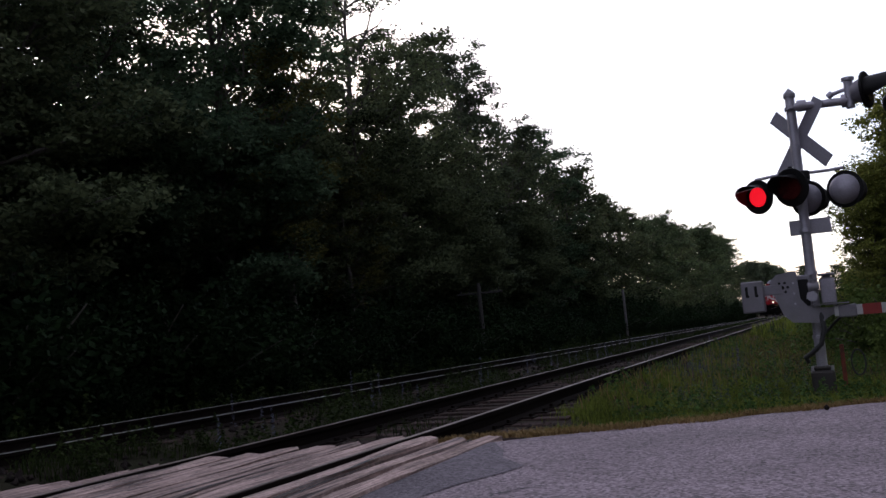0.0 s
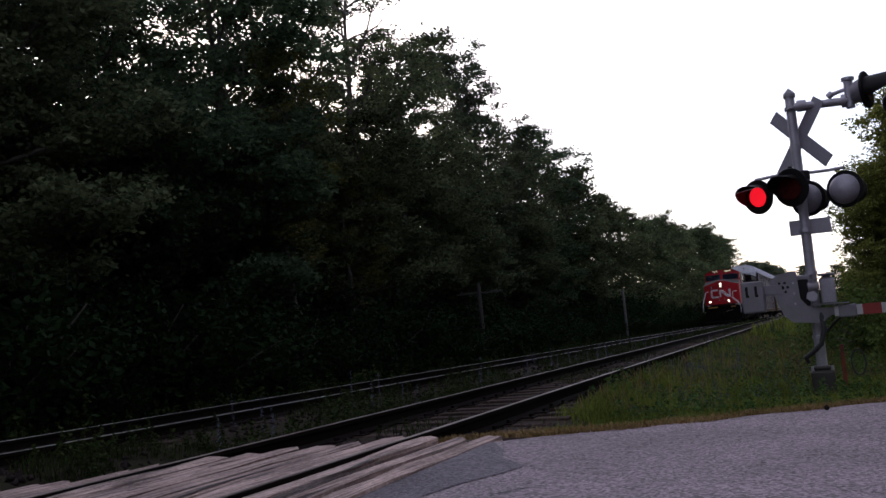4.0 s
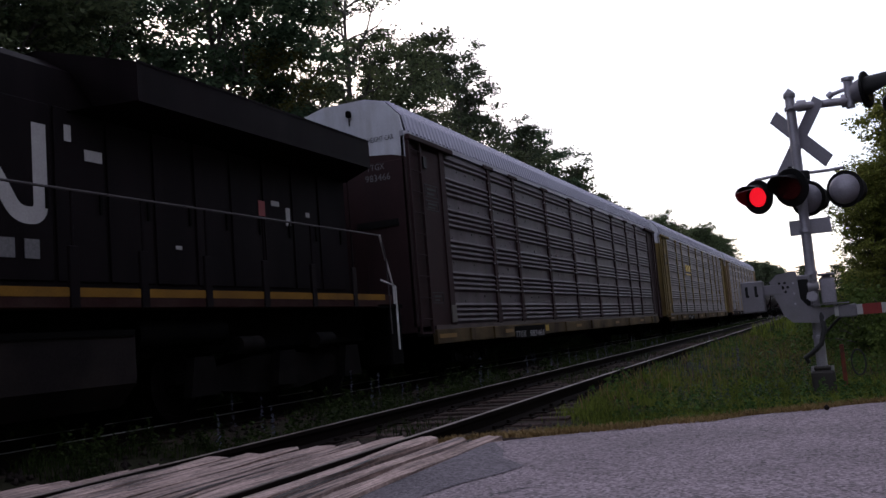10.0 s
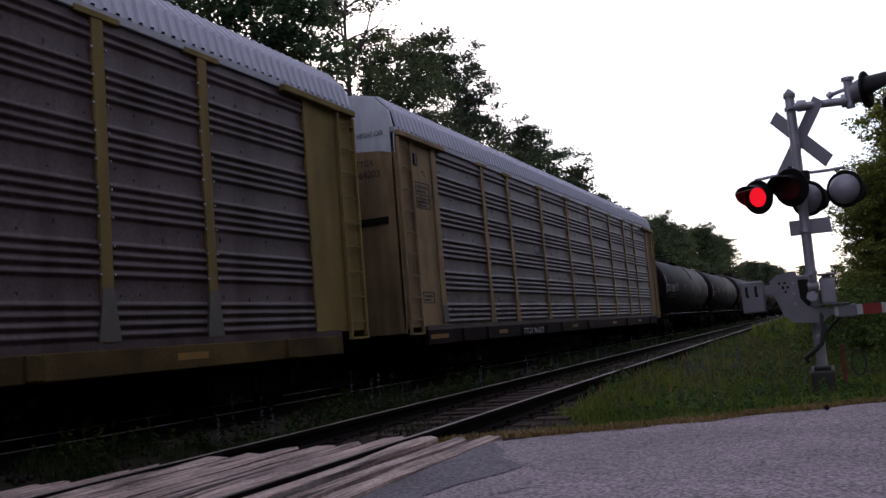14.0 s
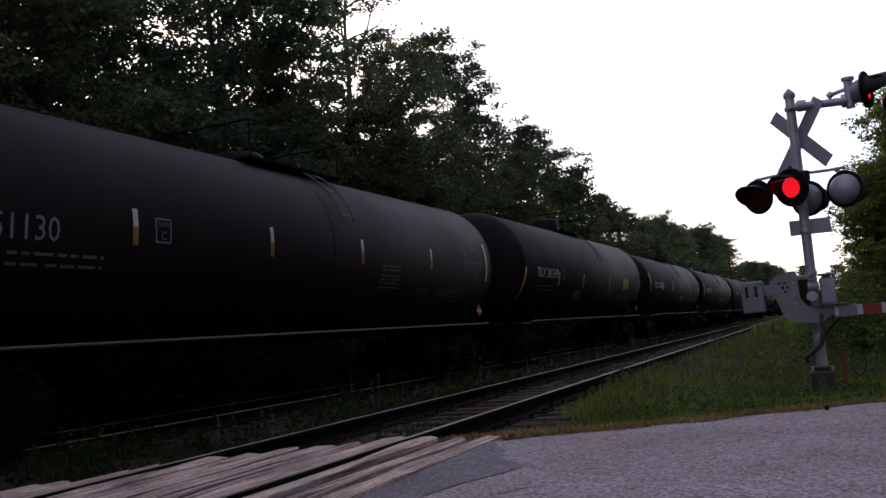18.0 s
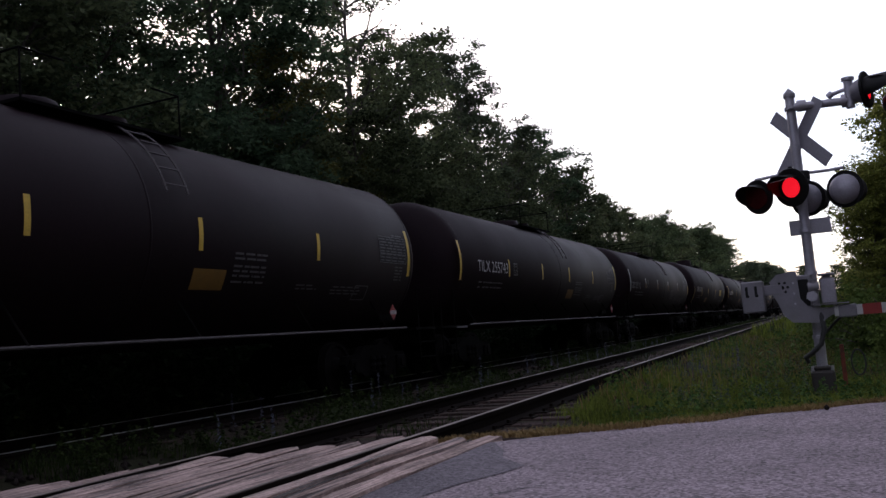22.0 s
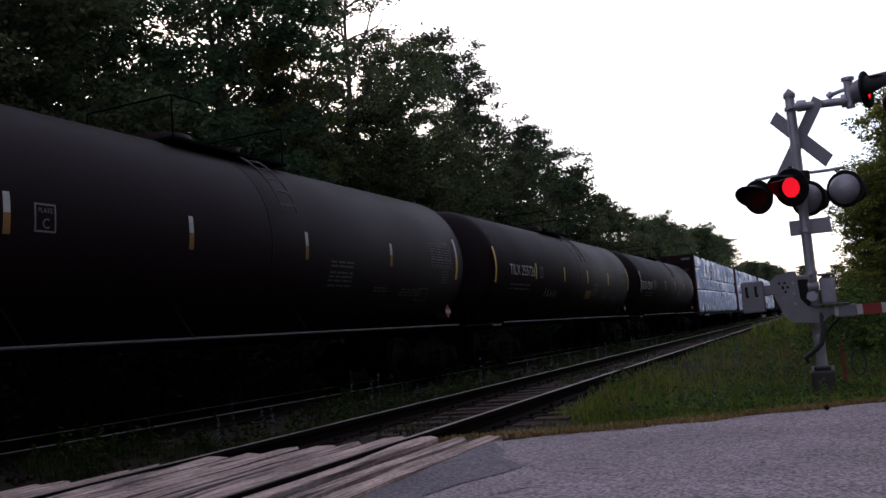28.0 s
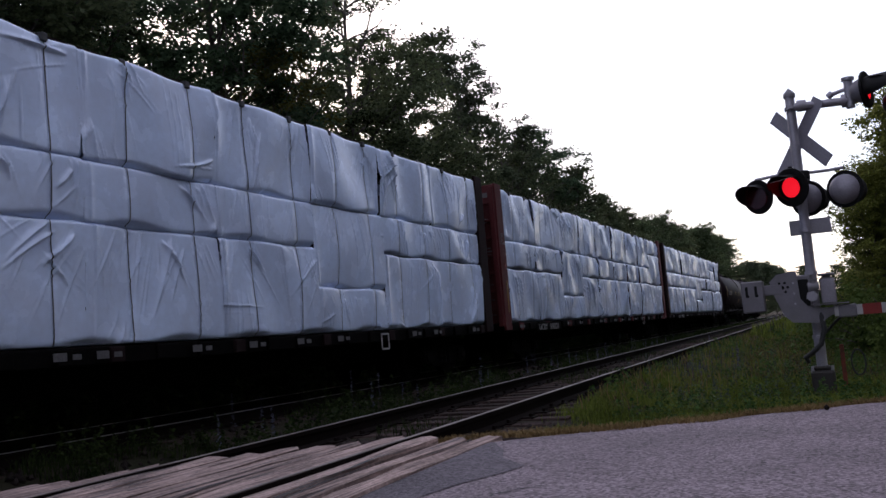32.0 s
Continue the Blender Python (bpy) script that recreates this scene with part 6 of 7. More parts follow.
    # markings
    if paint is M_BROWN:
        dark = part("mark_panel", G().box(5.69, 8.24, -RH - 0.006, -RH, 0.66, 0.985), M_FRAME, root)
        for word, xa, w in (("TTGX", 5.71, 0.80), (numbers.split()[1], 6.86, 1.27)):
            part("reporting_mark", letters(word, w, 0.165, lambda u, v: (xa + u + 0.25 * v, -RH - 0.010, 0.69 + v)), M_LETTER, dark, "slanted white stencil")
        part("reflective_strip", G().box(8.33, 8.62, -RH - 0.005, -RH, 0.80, 0.97), M_SIGNYEL, root, "yellow reflective patch")
    else:
        dark = part("mark_panel", G().box(6.6, 8.95, -RH - 0.006, -RH, 0.73, 0.955), M_FRAME, root)
        part("reporting_mark", letters(numbers, 1.75, 0.165, lambda u, v: (6.8 + u + 0.22 * v, -RH - 0.010, 0.76 + v)), M_LETTER, dark, "slanted white stencil")
    for xa, xb in ((1.0, 1.9), (5.0, 5.6), (11.6, 12.2), (17.0, 17.6), (21.6, 22.2)):
        part("reflective_strip", G().box(xa, xb, -RH - 0.005, -RH, 0.84, 0.93), M_ORANGE, root)
    for xa in (2.65, 4.15, 10.3, 13.4, 19.3, 24.0):
        part("sill_pocket", G().box(xa, xa + 0.24, -RH - 0.05, -RH + 0.02, 0.74, 1.02, 0.012), sill_paint, root)
    ink = mark_ink or M_FINE
    part("end_number", letters("TTGX", 0.42, 0.13, lambda u, v: (0.008, -0.50 - u, 4.40 + v)), ink, root)
    part("end_number", letters(numbers.split()[1], 0.58, 0.14, lambda u, v: (0.008, -0.46 - u, 4.17 + v)), ink, root)
    part("end_word", letters("EXCESS HEIGHT CAR", 0.98, 0.11, lambda u, v: (0.008, -0.20 - u, 4.99 + v)), M_BLACK, root)
    for k, (xa, za, w_, h_) in enumerate(((0.88, 3.86, 0.66, 0.26), (0.88, 3.58, 0.66, 0.20), (0.86, 1.58, 0.54, 0.22))):
        y0, y1 = -RH + 0.022, -RH + 0.030
        pl = part("stencil_frame", G().box(xa, xa + w_, y0, y1, za, za + 0.018).box(xa, xa + w_, y0, y1, za + h_, za + h_ + 0.018).box(xa, xa + 0.018, y0, y1, za, za + h_).box(xa + w_ - 0.018, xa + w_, y0, y1, za, za + h_), M_SCRAWL, root, "dark outlined stencil box")
        part("stencil_line", G().box(xa + 0.08, xa + w_ - 0.1, y0, y1, za + h_ * 0.58, za + h_ * 0.78).box(xa + 0.08, xa + w_ - 0.2, y0, y1, za + h_ * 0.22, za + h_ * 0.40), M_SCRAWL, pl)
    part("door_notch", G().box(0.86, 1.02, -RH - 0.002, -RH + 0.05, 4.48, 4.72, 0.005), M_BLACK, root)
    part("corner_plate", G().box(1.72, 1.98, -RH - 0.02, -RH + 0.01, deck + 0.06, deck + 0.44, 0.01), M_FOOT, root)
    for k, (xa, za, w_, h_) in enumerate(scrawls):
        tagged(part("graffiti", scrawl(xa, za, w_, h_, int(u0) + k, -RH - 0.012), M_SCRAWL if paint is not M_BROWN else M_FINE, root, "scrawled paint strokes, unreadable"), kind="stuff")
    if blocks:
        for k, w in enumerate((0.50, 0.42, 0.54)):
            part("emblem_block", G().box(7.40 + k * 0.60, 7.40 + k * 0.60 + w, -RH - 0.006, -RH + 0.012, 3.46, 3.84, 0.004), M_SIGNYEL, root, "yellow painted emblem block")
        part("emblem_bar", G().box(7.38, 9.16, -RH - 0.006, -RH + 0.012, 3.26, 3.34), M_SIGNYEL, root, "yellow painted emblem bar")
    return root


car_carrier(157.85, "brown covered car carrier with grimy ribbed sides and white end", M_BROWN, M_BROWN, M_SILLBROWN, "TTGX 983466", False, [(18.75, 1.22, 0.7, 0.30)])
car_carrier(186.0, "yellow covered car carrier with grey ribbed sides and yellow posts", M_RACKYEL, M_RACKYEL, M_SILLDIRTY, "TTGX 160733", True, [(3.0, 1.22, 1.1, 0.2), (10.1, 1.3, 0.9, 0.5), (0.95, 1.28, 0.5, 0.16)], M_SCRAWL)
car_carrier(214.2, "rusty tan covered car carrier with grey ribbed sides", M_RACKTAN, M_RACKTAN, M_CBBROWN, "TTGX 964203", False, [(1.0, 3.6, 0.7, 0.9), (2.2, 1.3, 1.9, 0.6), (4.9, 1.25, 1.3, 0.5), (7.0, 1.5, 1.6, 0.75), (9.8, 1.5, 1.3, 0.6), (12.5, 1.45, 1.2, 0.5), (15.4, 1.45, 1.2, 0.45), (7.0, 2.9, 2.2, 0.25)], M_SCRAWL)


# ---- lumber cars ----
def wrapped_bundle(u0, x0, x1, y0, y1, z0, z1, seed, cell):
    """One plastic-wrapped stack of lumber: slack, creased cover held by straps; a thing of its own that rides on the car."""
    root = tagged(thing("lumber_bundle", pose(u0, FAR_Y, 0)), "stack of lumber wrapped in creased white plastic", "lumber", "wrapped lumber")
    movers.append((root, u0))
    near = y0 < 0
    ys, way = (y0, -1) if near else (y1, 1)
    cell = cell if near else 0.3
    nx, nz = max(6, int((x1 - x0) / cell)), max(4, int((z1 - z0) / cell))
    rs = np.random.RandomState(seed)
    straps = [x0 + (x1 - x0) * 0.30, x0 + (x1 - x0) * 0.80]
    xx, zz = np.meshgrid(np.linspace(x0, x1, nx + 1), np.linspace(z0, z1, nz + 1), indexing="ij")
    hgt = z1 - z0
    off = 0.020 * np.sin(np.pi * (zz - z0) / hgt) ** 0.5
    for k in range(5):
        off += 0.013 * np.sin(xx * rs.uniform(1, 4.5) + zz * rs.uniform(-4, 4) + rs.uniform(0, 6.28))
    # families of parallel creases that hang from a strap, a corner or the top edge
    for fam in range(int(5 + 4 * hgt)):
        at = rs.choice(straps + [x0, x1]) if rs.rand() < 0.6 else rs.uniform(x0, x1)
        fx, fz = at + rs.normal() * 0.10, (z1 - abs(rs.normal()) * 0.12 * hgt) if rs.rand() < 0.6 else rs.uniform(z0, z1)
        lean, gap = rs.normal() * 0.55, rs.uniform(0.05, 0.14)
        for k in range(rs.randint(2, 7)):
            tilt = lean + rs.normal() * 0.10
            dx, dz = math.sin(tilt), -math.cos(tilt)
            px_, pz_ = fx + gap * (k - 2) * math.cos(lean), fz + gap * (k - 2) * math.sin(lean) + rs.normal() * 0.06
            ln = hgt * rs.uniform(0.25, 0.95)
            w = rs.uniform(0.026, 0.045) if rs.rand() < 0.2 else rs.uniform(0.008, 0.018)
            along = ((xx - px_) * dx + (zz - pz_) * dz) / ln
            side = (xx - px_) * dz - (zz - pz_) * dx + 0.025 * np.sin(along * 3 + k)
            taper = np.clip(np.minimum(along * 6, (1 - along) * 2.0), 0, 1)
            u = side / w
            off += rs.uniform(0.9, 1.6) * w * taper * np.where(u > 0, np.exp(-u * 1.5), np.exp(-(u * 2.6) ** 2))
    # the sheet's overlap stands as an upright fold beside one end
    fold = x0 + rs.uniform(0.05, 0.16)
    off += 0.034 * np.where(xx > fold, np.exp(-(xx - fold) / 0.06), np.exp(-((xx - fold) / 0.012) ** 2)) * (0.6 + 0.4 * np.sin(zz * 2 + seed))
    for q in straps:
        off -= 0.012 * np.exp(-((xx - q) / 0.05) ** 2)
    # the cover is pulled in along the seams between two stacks and sags between the straps
    low, high = zz - z0, z1 - zz
    sag = 0.5 + 0.5 * np.sin((xx - x0) * 2 * np.pi / (x1 - x0) * 1.5 + rs.uniform(0, 6.28))
    off -= (0.012 + 0.075 * sag ** 2) * np.exp(-(low / (0.015 + 0.035 * sag)) ** 2)
    off -= (0.012 + (0.05 * sag ** 2 if z1 < 4.4 else 0.0)) * np.exp(-(high / 0.02) ** 2)
    off += rs.uniform(-0.012, 0.014)
    zz = zz + (0.030 * sag - 0.015) * np.exp(-(high / 0.10) ** 2)
    verts = np.stack([xx, ys + way * off, zz], -1).reshape(-1, 3)
    yi = y1 if near else y0
    rim = np.array([p for i in range(nx + 1) for p in ((xx[i, 0], yi, z0), (xx[i, 0], yi, z1))])
    i, k = np.meshgrid(np.arange(nx), np.arange(nz), indexing="ij")
    a = (i * (nz + 1) + k).ravel()
    quads = np.stack([a, a + nz + 1, a + nz + 2, a + 1], 1)
    n0, i = len(verts), np.arange(nx)
    a, b = i * (nz + 1), (i + 1) * (nz + 1)
    quads = np.concatenate([quads, np.stack([a, n0 + 2 * i, n0 + 2 * i + 2, b], 1), np.stack([a + nz, b + nz, n0 + 2 * i + 3, n0 + 2 * i + 1], 1)])
    me = fast_mesh("wrap", np.concatenate([verts, rim]), quads, M_WRAP)
    me.polygons.foreach_set("use_smooth", [True] * len(me.polygons))
    part("wrap", me, None, root, "creased white plastic wrap")
    if near:
        for q in straps:
            col = int(round((q - x0) / (x1 - x0) * nx))
            band = G()
            for k in range(nz + 1):
                band.v += [(q - 0.008, ys - off[col, k] - 0.012, zz[col, k]), (q + 0.008, ys - off[col, k] - 0.012, zz[col, k])]
                if k:
                    band.f.append((2 * k - 2, 2 * k - 1, 2 * k + 1, 2 * k))
            part("strap", band, M_STRAP, root)
            if z1 > 4.4:
                part("strap_corner", G().box(q - 0.045, q + 0.045, ys - 0.03, ys + 0.06, z1 - 0.07, z1 + 0.025, 0.008), M_STRAP, root)
    return root


def lumber_car(u0, label, paint, seed, layers, cell):
    root = car("lumber_car", label, "lumber car", u0)
    A, L = -0.86, 21.56
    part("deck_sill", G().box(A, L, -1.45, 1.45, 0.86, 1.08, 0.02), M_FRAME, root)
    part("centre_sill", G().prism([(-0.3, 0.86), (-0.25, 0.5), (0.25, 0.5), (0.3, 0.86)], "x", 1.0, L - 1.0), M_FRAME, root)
    for k in range(28):
        x = 0.3 + k * 0.76
        part("stake_pocket", G().box(x, x + 0.22, -1.5, -1.44, 0.88, 1.06, 0.01), paint if k % 3 == 0 else M_FRAME, root)
    part("top_beam", G().box(A + 0.1, L - 0.1, -0.3, 0.3, 4.5, 4.66, 0.02), paint, root)
    part("top_flange", G().box(A + 0.46, L - 0.46, -1.40, -0.3, 4.545, 4.565), M_CBBROWN, root, "thin top plate over the stacks")
    for k in range(10):
        x = 1.2 + k * 2.15
        part("truss_post", G().box(x - 0.08, x + 0.08, -0.06, 0.06, 1.08, 4.5), paint, root)
    for xe, s in ((A, 1), (L, -1)):
        xa, xb = sorted((xe, xe + s * 0.14))
        bh = part("bulkhead", G().box(xa, xb, -1.48, 1.48, 1.08, 4.62, 0.02), paint, root, "steel end bulkhead with ribs")
        for y in (-1.42, 0.0, 1.42):
            part("rib", G().box(*sorted((xe, xe - s * 0.11)), y - 0.06, y + 0.06, 1.0, 4.55, 0.01), paint, bh)
        for z in (1.45, 1.9, 2.35, 2.8, 3.25, 3.7, 4.15):
            part("rib", G().box(*sorted((xe, xe - s * 0.07)), -1.4, 1.4, z - 0.03, z + 0.03, 0.01), paint, bh)
        part("side_flange", G().box(*sorted((xe - s * 0.02, xe + s * 0.43)), -1.52, -1.46, 0.9, 4.64, 0.01), paint, bh)
        for z in (1.3, 1.68, 2.06):
            part("grab_iron", G().tube([(xe - s * 0.10, -1.3, z), (xe - s * 0.15, -1.3, z), (xe - s * 0.15, -0.9, z), (xe - s * 0.10, -0.9, z)], 0.012, 5), M_LADDER, bh)
        if s > 0:
            st = G()
            for z, h_, ya, yb in ((4.30, 0.12, -1.30, -0.80), (3.72, 0.035, -1.25, -0.88), (3.64, 0.035, -1.22, -0.94), (2.98, 0.03, -1.28, -0.72), (2.90, 0.03, -1.30, -0.74), (2.82, 0.03, -1.28, -0.76), (2.74, 0.03, -1.2, -0.86)):
                st.box(xe - 0.012, xe - 0.001, ya, yb, z, z + h_)
            tagged(part("bulkhead_stencil", st, M_FINE, bh, "small pale stencil lines, unreadable"), kind="stuff")
            fl = xe + 0.26
            px_ = part("plate_box", G().box(fl - 0.12, fl + 0.12, -1.526, -1.52, 3.08, 3.10).box(fl - 0.12, fl + 0.12, -1.526, -1.52, 3.34, 3.36).box(fl - 0.12, fl - 0.10, -1.526, -1.52, 3.08, 3.36).box(fl + 0.10, fl + 0.12, -1.526, -1.52, 3.08, 3.36), M_FINE, bh, "pale outlined plate box")
            part("plate_letter", letters("C", 0.08, 0.10, lambda u, v: (fl - 0.04 + u, -1.524, 3.12 + v)), M_FINE, px_)
            part("plate_word", letters("PLATE", 0.16, 0.05, lambda u, v: (fl - 0.08 + u, -1.524, 3.26 + v)), M_FINE, px_)
            part("warning_tape", G().box(fl - 0.02, fl + 0.06, -1.526, -1.52, 1.35, 2.15), M_ORANGE, bh, "dull yellow strip on the flange")
            part("red_tag", G().box(fl - 0.03, fl + 0.05, -1.526, -1.52, 2.45, 2.6), M_PLACARD, bh)
        part("end_sill", G().box(*sorted((xe - s * 0.08, xe)), -1.4, 1.4, 0.86, 1.06, 0.02), M_FRAME, root)
        part("coupler", G().box(*sorted((xe - s * 0.45, xe)), -0.08, 0.08, 0.78, 0.96, 0.03), M_FRAME, root)
        truck(root, xe + s * 2.2)
    part("stencil_box", G().box(15.9, 15.93, -1.508, -1.5, 0.72, 1.02).box(16.17, 16.2, -1.508, -1.5, 0.72, 1.02).box(15.9, 16.2, -1.508, -1.5, 0.72, 0.75).box(15.9, 16.2, -1.508, -1.5, 0.99, 1.02), M_LETTER, root)
    part("mark_plate", G().box(1.6, 3.85, -1.506, -1.5, 0.82, 1.04), M_FRAME, root)
    part("reporting_mark", letters("UCRY   500220", 1.83, 0.16, lambda u, v: (1.8 + u, -1.511, 0.84 + v)), M_LETTER, root)
    for a in (0.2, 4.6, 6.0, 8.6, 9.2, 10.8, 12.0, 13.2, 14.4, 17.2, 18.2, 20.3):
        part("stencil", G().box(a, a + 0.18, -1.506, -1.5, 0.93, 1.02), M_DATA, root)
        part("stencil", G().box(a + 0.26, a + 0.38, -1.506, -1.5, 0.94, 1.0), M_DATA, root)
    edges = [-0.41, 2.02, 4.48, 6.83, 9.1, 11.45, 13.88, 16.25, 18.55, 21.12]
    for c, (a, b) in enumerate(zip(edges, edges[1:])):
        zs = layers[c % len(layers)]
        for k, (z0, z1) in enumerate(zip(zs, zs[1:])):
            for y0, y1 in ((-1.47, -0.32), (0.32, 1.47)):
                wrapped_bundle(u0, a + 0.002, b - 0.002, y0, y1, z0 + 0.003, z1 - 0.003, seed * 100 + c * 7 + k, cell)
    return root


LAY = [[1.09, 2.46, 3.85, 4.53]] + [[1.09, 2.48, 3.21, 4.53]] * 5 + [[1.09, 1.83, 3.22, 4.53]] + [[1.09, 2.50, 3.23, 4.53]] * 2
lumber_car(452.6, "dark brown centre-beam lumber car loaded with wrapped lumber", M_CBBROWN, 1, LAY, 0.016)
lumber_car(475.95, "red centre-beam lumber car loaded with wrapped lumber", M_CBRED, 2, LAY[::-1], 0.032)
lumber_car(499.3, "dark centre-beam lumber car loaded with wrapped lumber", M_CBBROWN, 3, LAY[2:] + LAY[:2], 0.07)


# ---- the locomotive ----
loco = car("locomotive", "red and black diesel locomotive with white stripe and lit headlights", "locomotive", 136.82)
W = 1.47
# nose: two facets that meet a narrow centre face, dark deck on top
NX = -0.47
front = [(0.0, -W), (NX, -0.22), (NX, 0.22), (0.0, W)]
top_z = [3.39, 3.76, 3.76, 3.39]
deck_back = [(1.40, -W, 3.80), (0.82, -0.22, 3.93), (0.82, 0.22, 3.93), (1.40, W, 3.80)]
n = G()
for (x, y), z in zip(front, top_z):
    n.v += [(x, y, 1.74), (x, y, z)]
n.v += deck_back
for i in range(3):
    a = 2 * i
    n.f += [(a, a + 2, a + 3, a + 1)]
n.v += [(1.40, -W, 1.74), (1.40, W, 1.74)]
n.f += [(0, 1, 8, 12), (6, 13, 11, 7)]
nose = part("nose", n, M_LOCORED, loco, "red faceted nose", 20)
dk = G()
for (x, y), z in zip(front, top_z):
    dk.v.append((x, y, z + 0.002))
dk.v += [(p[0], p[1], p[2] + 0.002) for p in deck_back]
dk.f = [(i, i + 1, 5 + i, 4 + i) for i in range(3)]
part("nose_deck", dk, M_DECK, nose, "dull dark anti-glare deck")
part("nose_lip", G().tube([(x + 0.015, y, z + 0.004) for (x, y), z in zip(front, top_z)], 0.012, 5), M_STRIPE, nose)
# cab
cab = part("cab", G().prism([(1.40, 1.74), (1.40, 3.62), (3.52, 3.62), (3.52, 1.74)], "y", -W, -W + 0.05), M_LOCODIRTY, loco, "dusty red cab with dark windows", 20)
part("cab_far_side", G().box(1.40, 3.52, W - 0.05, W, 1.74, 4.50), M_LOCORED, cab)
part("cab_pillar", G().prism([(1.40, 3.62), (1.56, 3.62), (1.56, 4.50), (1.42, 4.50)], "y", -W, -W + 0.05), M_LOCORED, cab)
part("cab_pillar", G().box(3.42, 3.52, -W, -W + 0.05, 3.62, 4.46), M_LOCORED, cab)


def fore(y, z):
    """x of the cab's front at y and z: swept back to the sides, leaning back to the top."""
    return 0.74 + 0.40 * abs(y) + 0.12 * (z - 3.9)


rf = G()
prof = [(-W - 0.01, 4.47), (-W - 0.01, 4.51), (-0.95, 4.76), (0.0, 4.79), (0.95, 4.76), (W + 0.01, 4.51), (W + 0.01, 4.47)]
for y, z in prof:
    rf.v += [(fore(y, z) - 0.02, y, z), (3.54, y, z)]
k = len(prof)
for i in range(k):
    j = (i + 1) % k
    rf.f.append((2 * i, 2 * j, 2 * j + 1, 2 * i + 1))
rf.f += [tuple(2 * i for i in range(k)), tuple(2 * i + 1 for i in reversed(range(k)))]
part("cab_roof", rf, M_LOCORED, cab)
part("cab_roof_edge", G().box(1.42, 3.56, -W - 0.03, -W + 0.03, 4.46, 4.50, 0.01), M_STRIPE, cab)
part("cab_floor", G().box(1.5, 3.5, -W + 0.05, W - 0.05, 2.6, 2.7).box(3.44, 3.5, -W + 0.05, W - 0.05, 2.7, 4.4), M_INNER, cab)


def fronted(name, y0, y1, z0, z1, mat, parent, lift, label="", zt=None):
    """A plate on the swept cab front between two sides and two heights."""
    s = G()
    zt = zt or (z1, z1)
    pts = [(y0, z0), (y1, z0), (y1, zt[1]), (y0, zt[0])]
    s.v = [(fore(y, z) - lift, y, z) for y, z in pts] + [(fore(y, z) - lift + 0.03, y, z) for y, z in pts]
    s.f = [(0, 1, 2, 3), (7, 6, 5, 4), (0, 4, 5, 1), (1, 5, 6, 2), (2, 6, 7, 3), (3, 7, 4, 0)]
    return part(name, s, mat, parent, label)


# windscreen: two panes each side of the centre pillar, number boards above
for s in (-1, 1):
    ya, yb = (0.0, W) if s > 0 else (-W, 0.0)
    brow = (4.79, 4.51) if s > 0 else (4.51, 4.79)
    screen = fronted("windscreen_frame", ya, yb, 3.74, 4.5, M_LOCORED, cab, 0.0, "red windscreen frame", brow)
    y0, y1 = sorted((s * 0.09, s * 1.40))
    fronted("window_gasket", y0, y1, 3.86, 4.37, M_RUBBER, screen, 0.010)
    fronted("windscreen_pane", y0 + 0.04, y1 - 0.04, 3.90, 4.33, M_GLASS, screen, 0.018, "dark reflecting windscreen pane")
    for ua, ub, za, zb in ((0.85, 0.55, 3.90, 4.22), (0.35, 0.62, 4.02, 4.3)):
        part("wiper", G().tube([(fore(ua, za) - 0.05, s * ua, za), (fore(ub, zb) - 0.05, s * ub, zb)], 0.012, 5), M_BLACK, screen)
    y0, y1 = sorted((s * 0.22, s * 0.84))
    fronted("board_backing", y0 - 0.03, y1 + 0.03, 4.50, 4.755, M_LOCORED, cab, 0.03)
    nb = fronted("number_board", y0, y1, 4.53, 4.745, M_BLACK, cab, 0.045, "black number board with lit numerals")
    yl = y1 - 0.09
    part("number", letters("2819", 0.46, 0.145, lambda u, v, yl=yl: (fore(yl - u, 4.565 + v) - 0.051, yl - u, 4.565 + v)), M_NUMBOARD, nb)
    part("sun_visor", G().tube([(fore(0.15, 4.42) - 0.06, s * 0.15, 4.43), (fore(0.7, 4.42) - 0.09, s * 0.7, 4.44), (fore(1.35, 4.42) - 0.04, s * 1.35, 4.40)], 0.016, 5), M_LOCORED, cab)
# side windows
part("side_window_frame", G().box(1.60, 3.44, -W - 0.012, -W + 0.02, 3.60, 3.65).box(1.60, 3.44, -W - 0.012, -W + 0.02, 4.40, 4.44).box(1.60, 1.65, -W - 0.012, -W + 0.02, 3.6, 4.44).box(3.40, 3.45, -W - 0.012, -W + 0.02, 3.6, 4.44).box(2.12, 2.16, -W - 0.012, -W + 0.02, 3.65, 4.4).box(2.78, 2.84, -W - 0.012, -W + 0.02, 3.65, 4.4), M_BLACK, cab, "black side window frame")
for a, b in ((1.65, 2.12), (2.84, 3.40)):
    part("side_window_pane", G().box(a, b, -W + 0.008, -W + 0.014, 3.65, 4.40), M_GLASS, cab, "dark side window pane")
part("sliding_pane", G().box(2.42, 2.78, -W + 0.018, -W + 0.024, 3.67, 4.38), M_GLASS, cab)
part("wind_deflector", G().box(2.02, 2.22, -W - 0.06, -W - 0.045, 3.70, 4.30, 0.004), M_STRIPE, cab, "pale wind deflector plate")
part("wind_deflector", G().box(2.92, 3.14, -W - 0.06, -W - 0.045, 3.66, 4.28, 0.004), M_STRIPE, cab, "pale wind deflector plate")
part("pane_frame", G().box(2.40, 2.43, -W - 0.01, -W + 0.01, 3.65, 4.36).box(2.66, 2.69, -W - 0.01, -W + 0.01, 3.65, 4.36), M_STRIPE, cab)
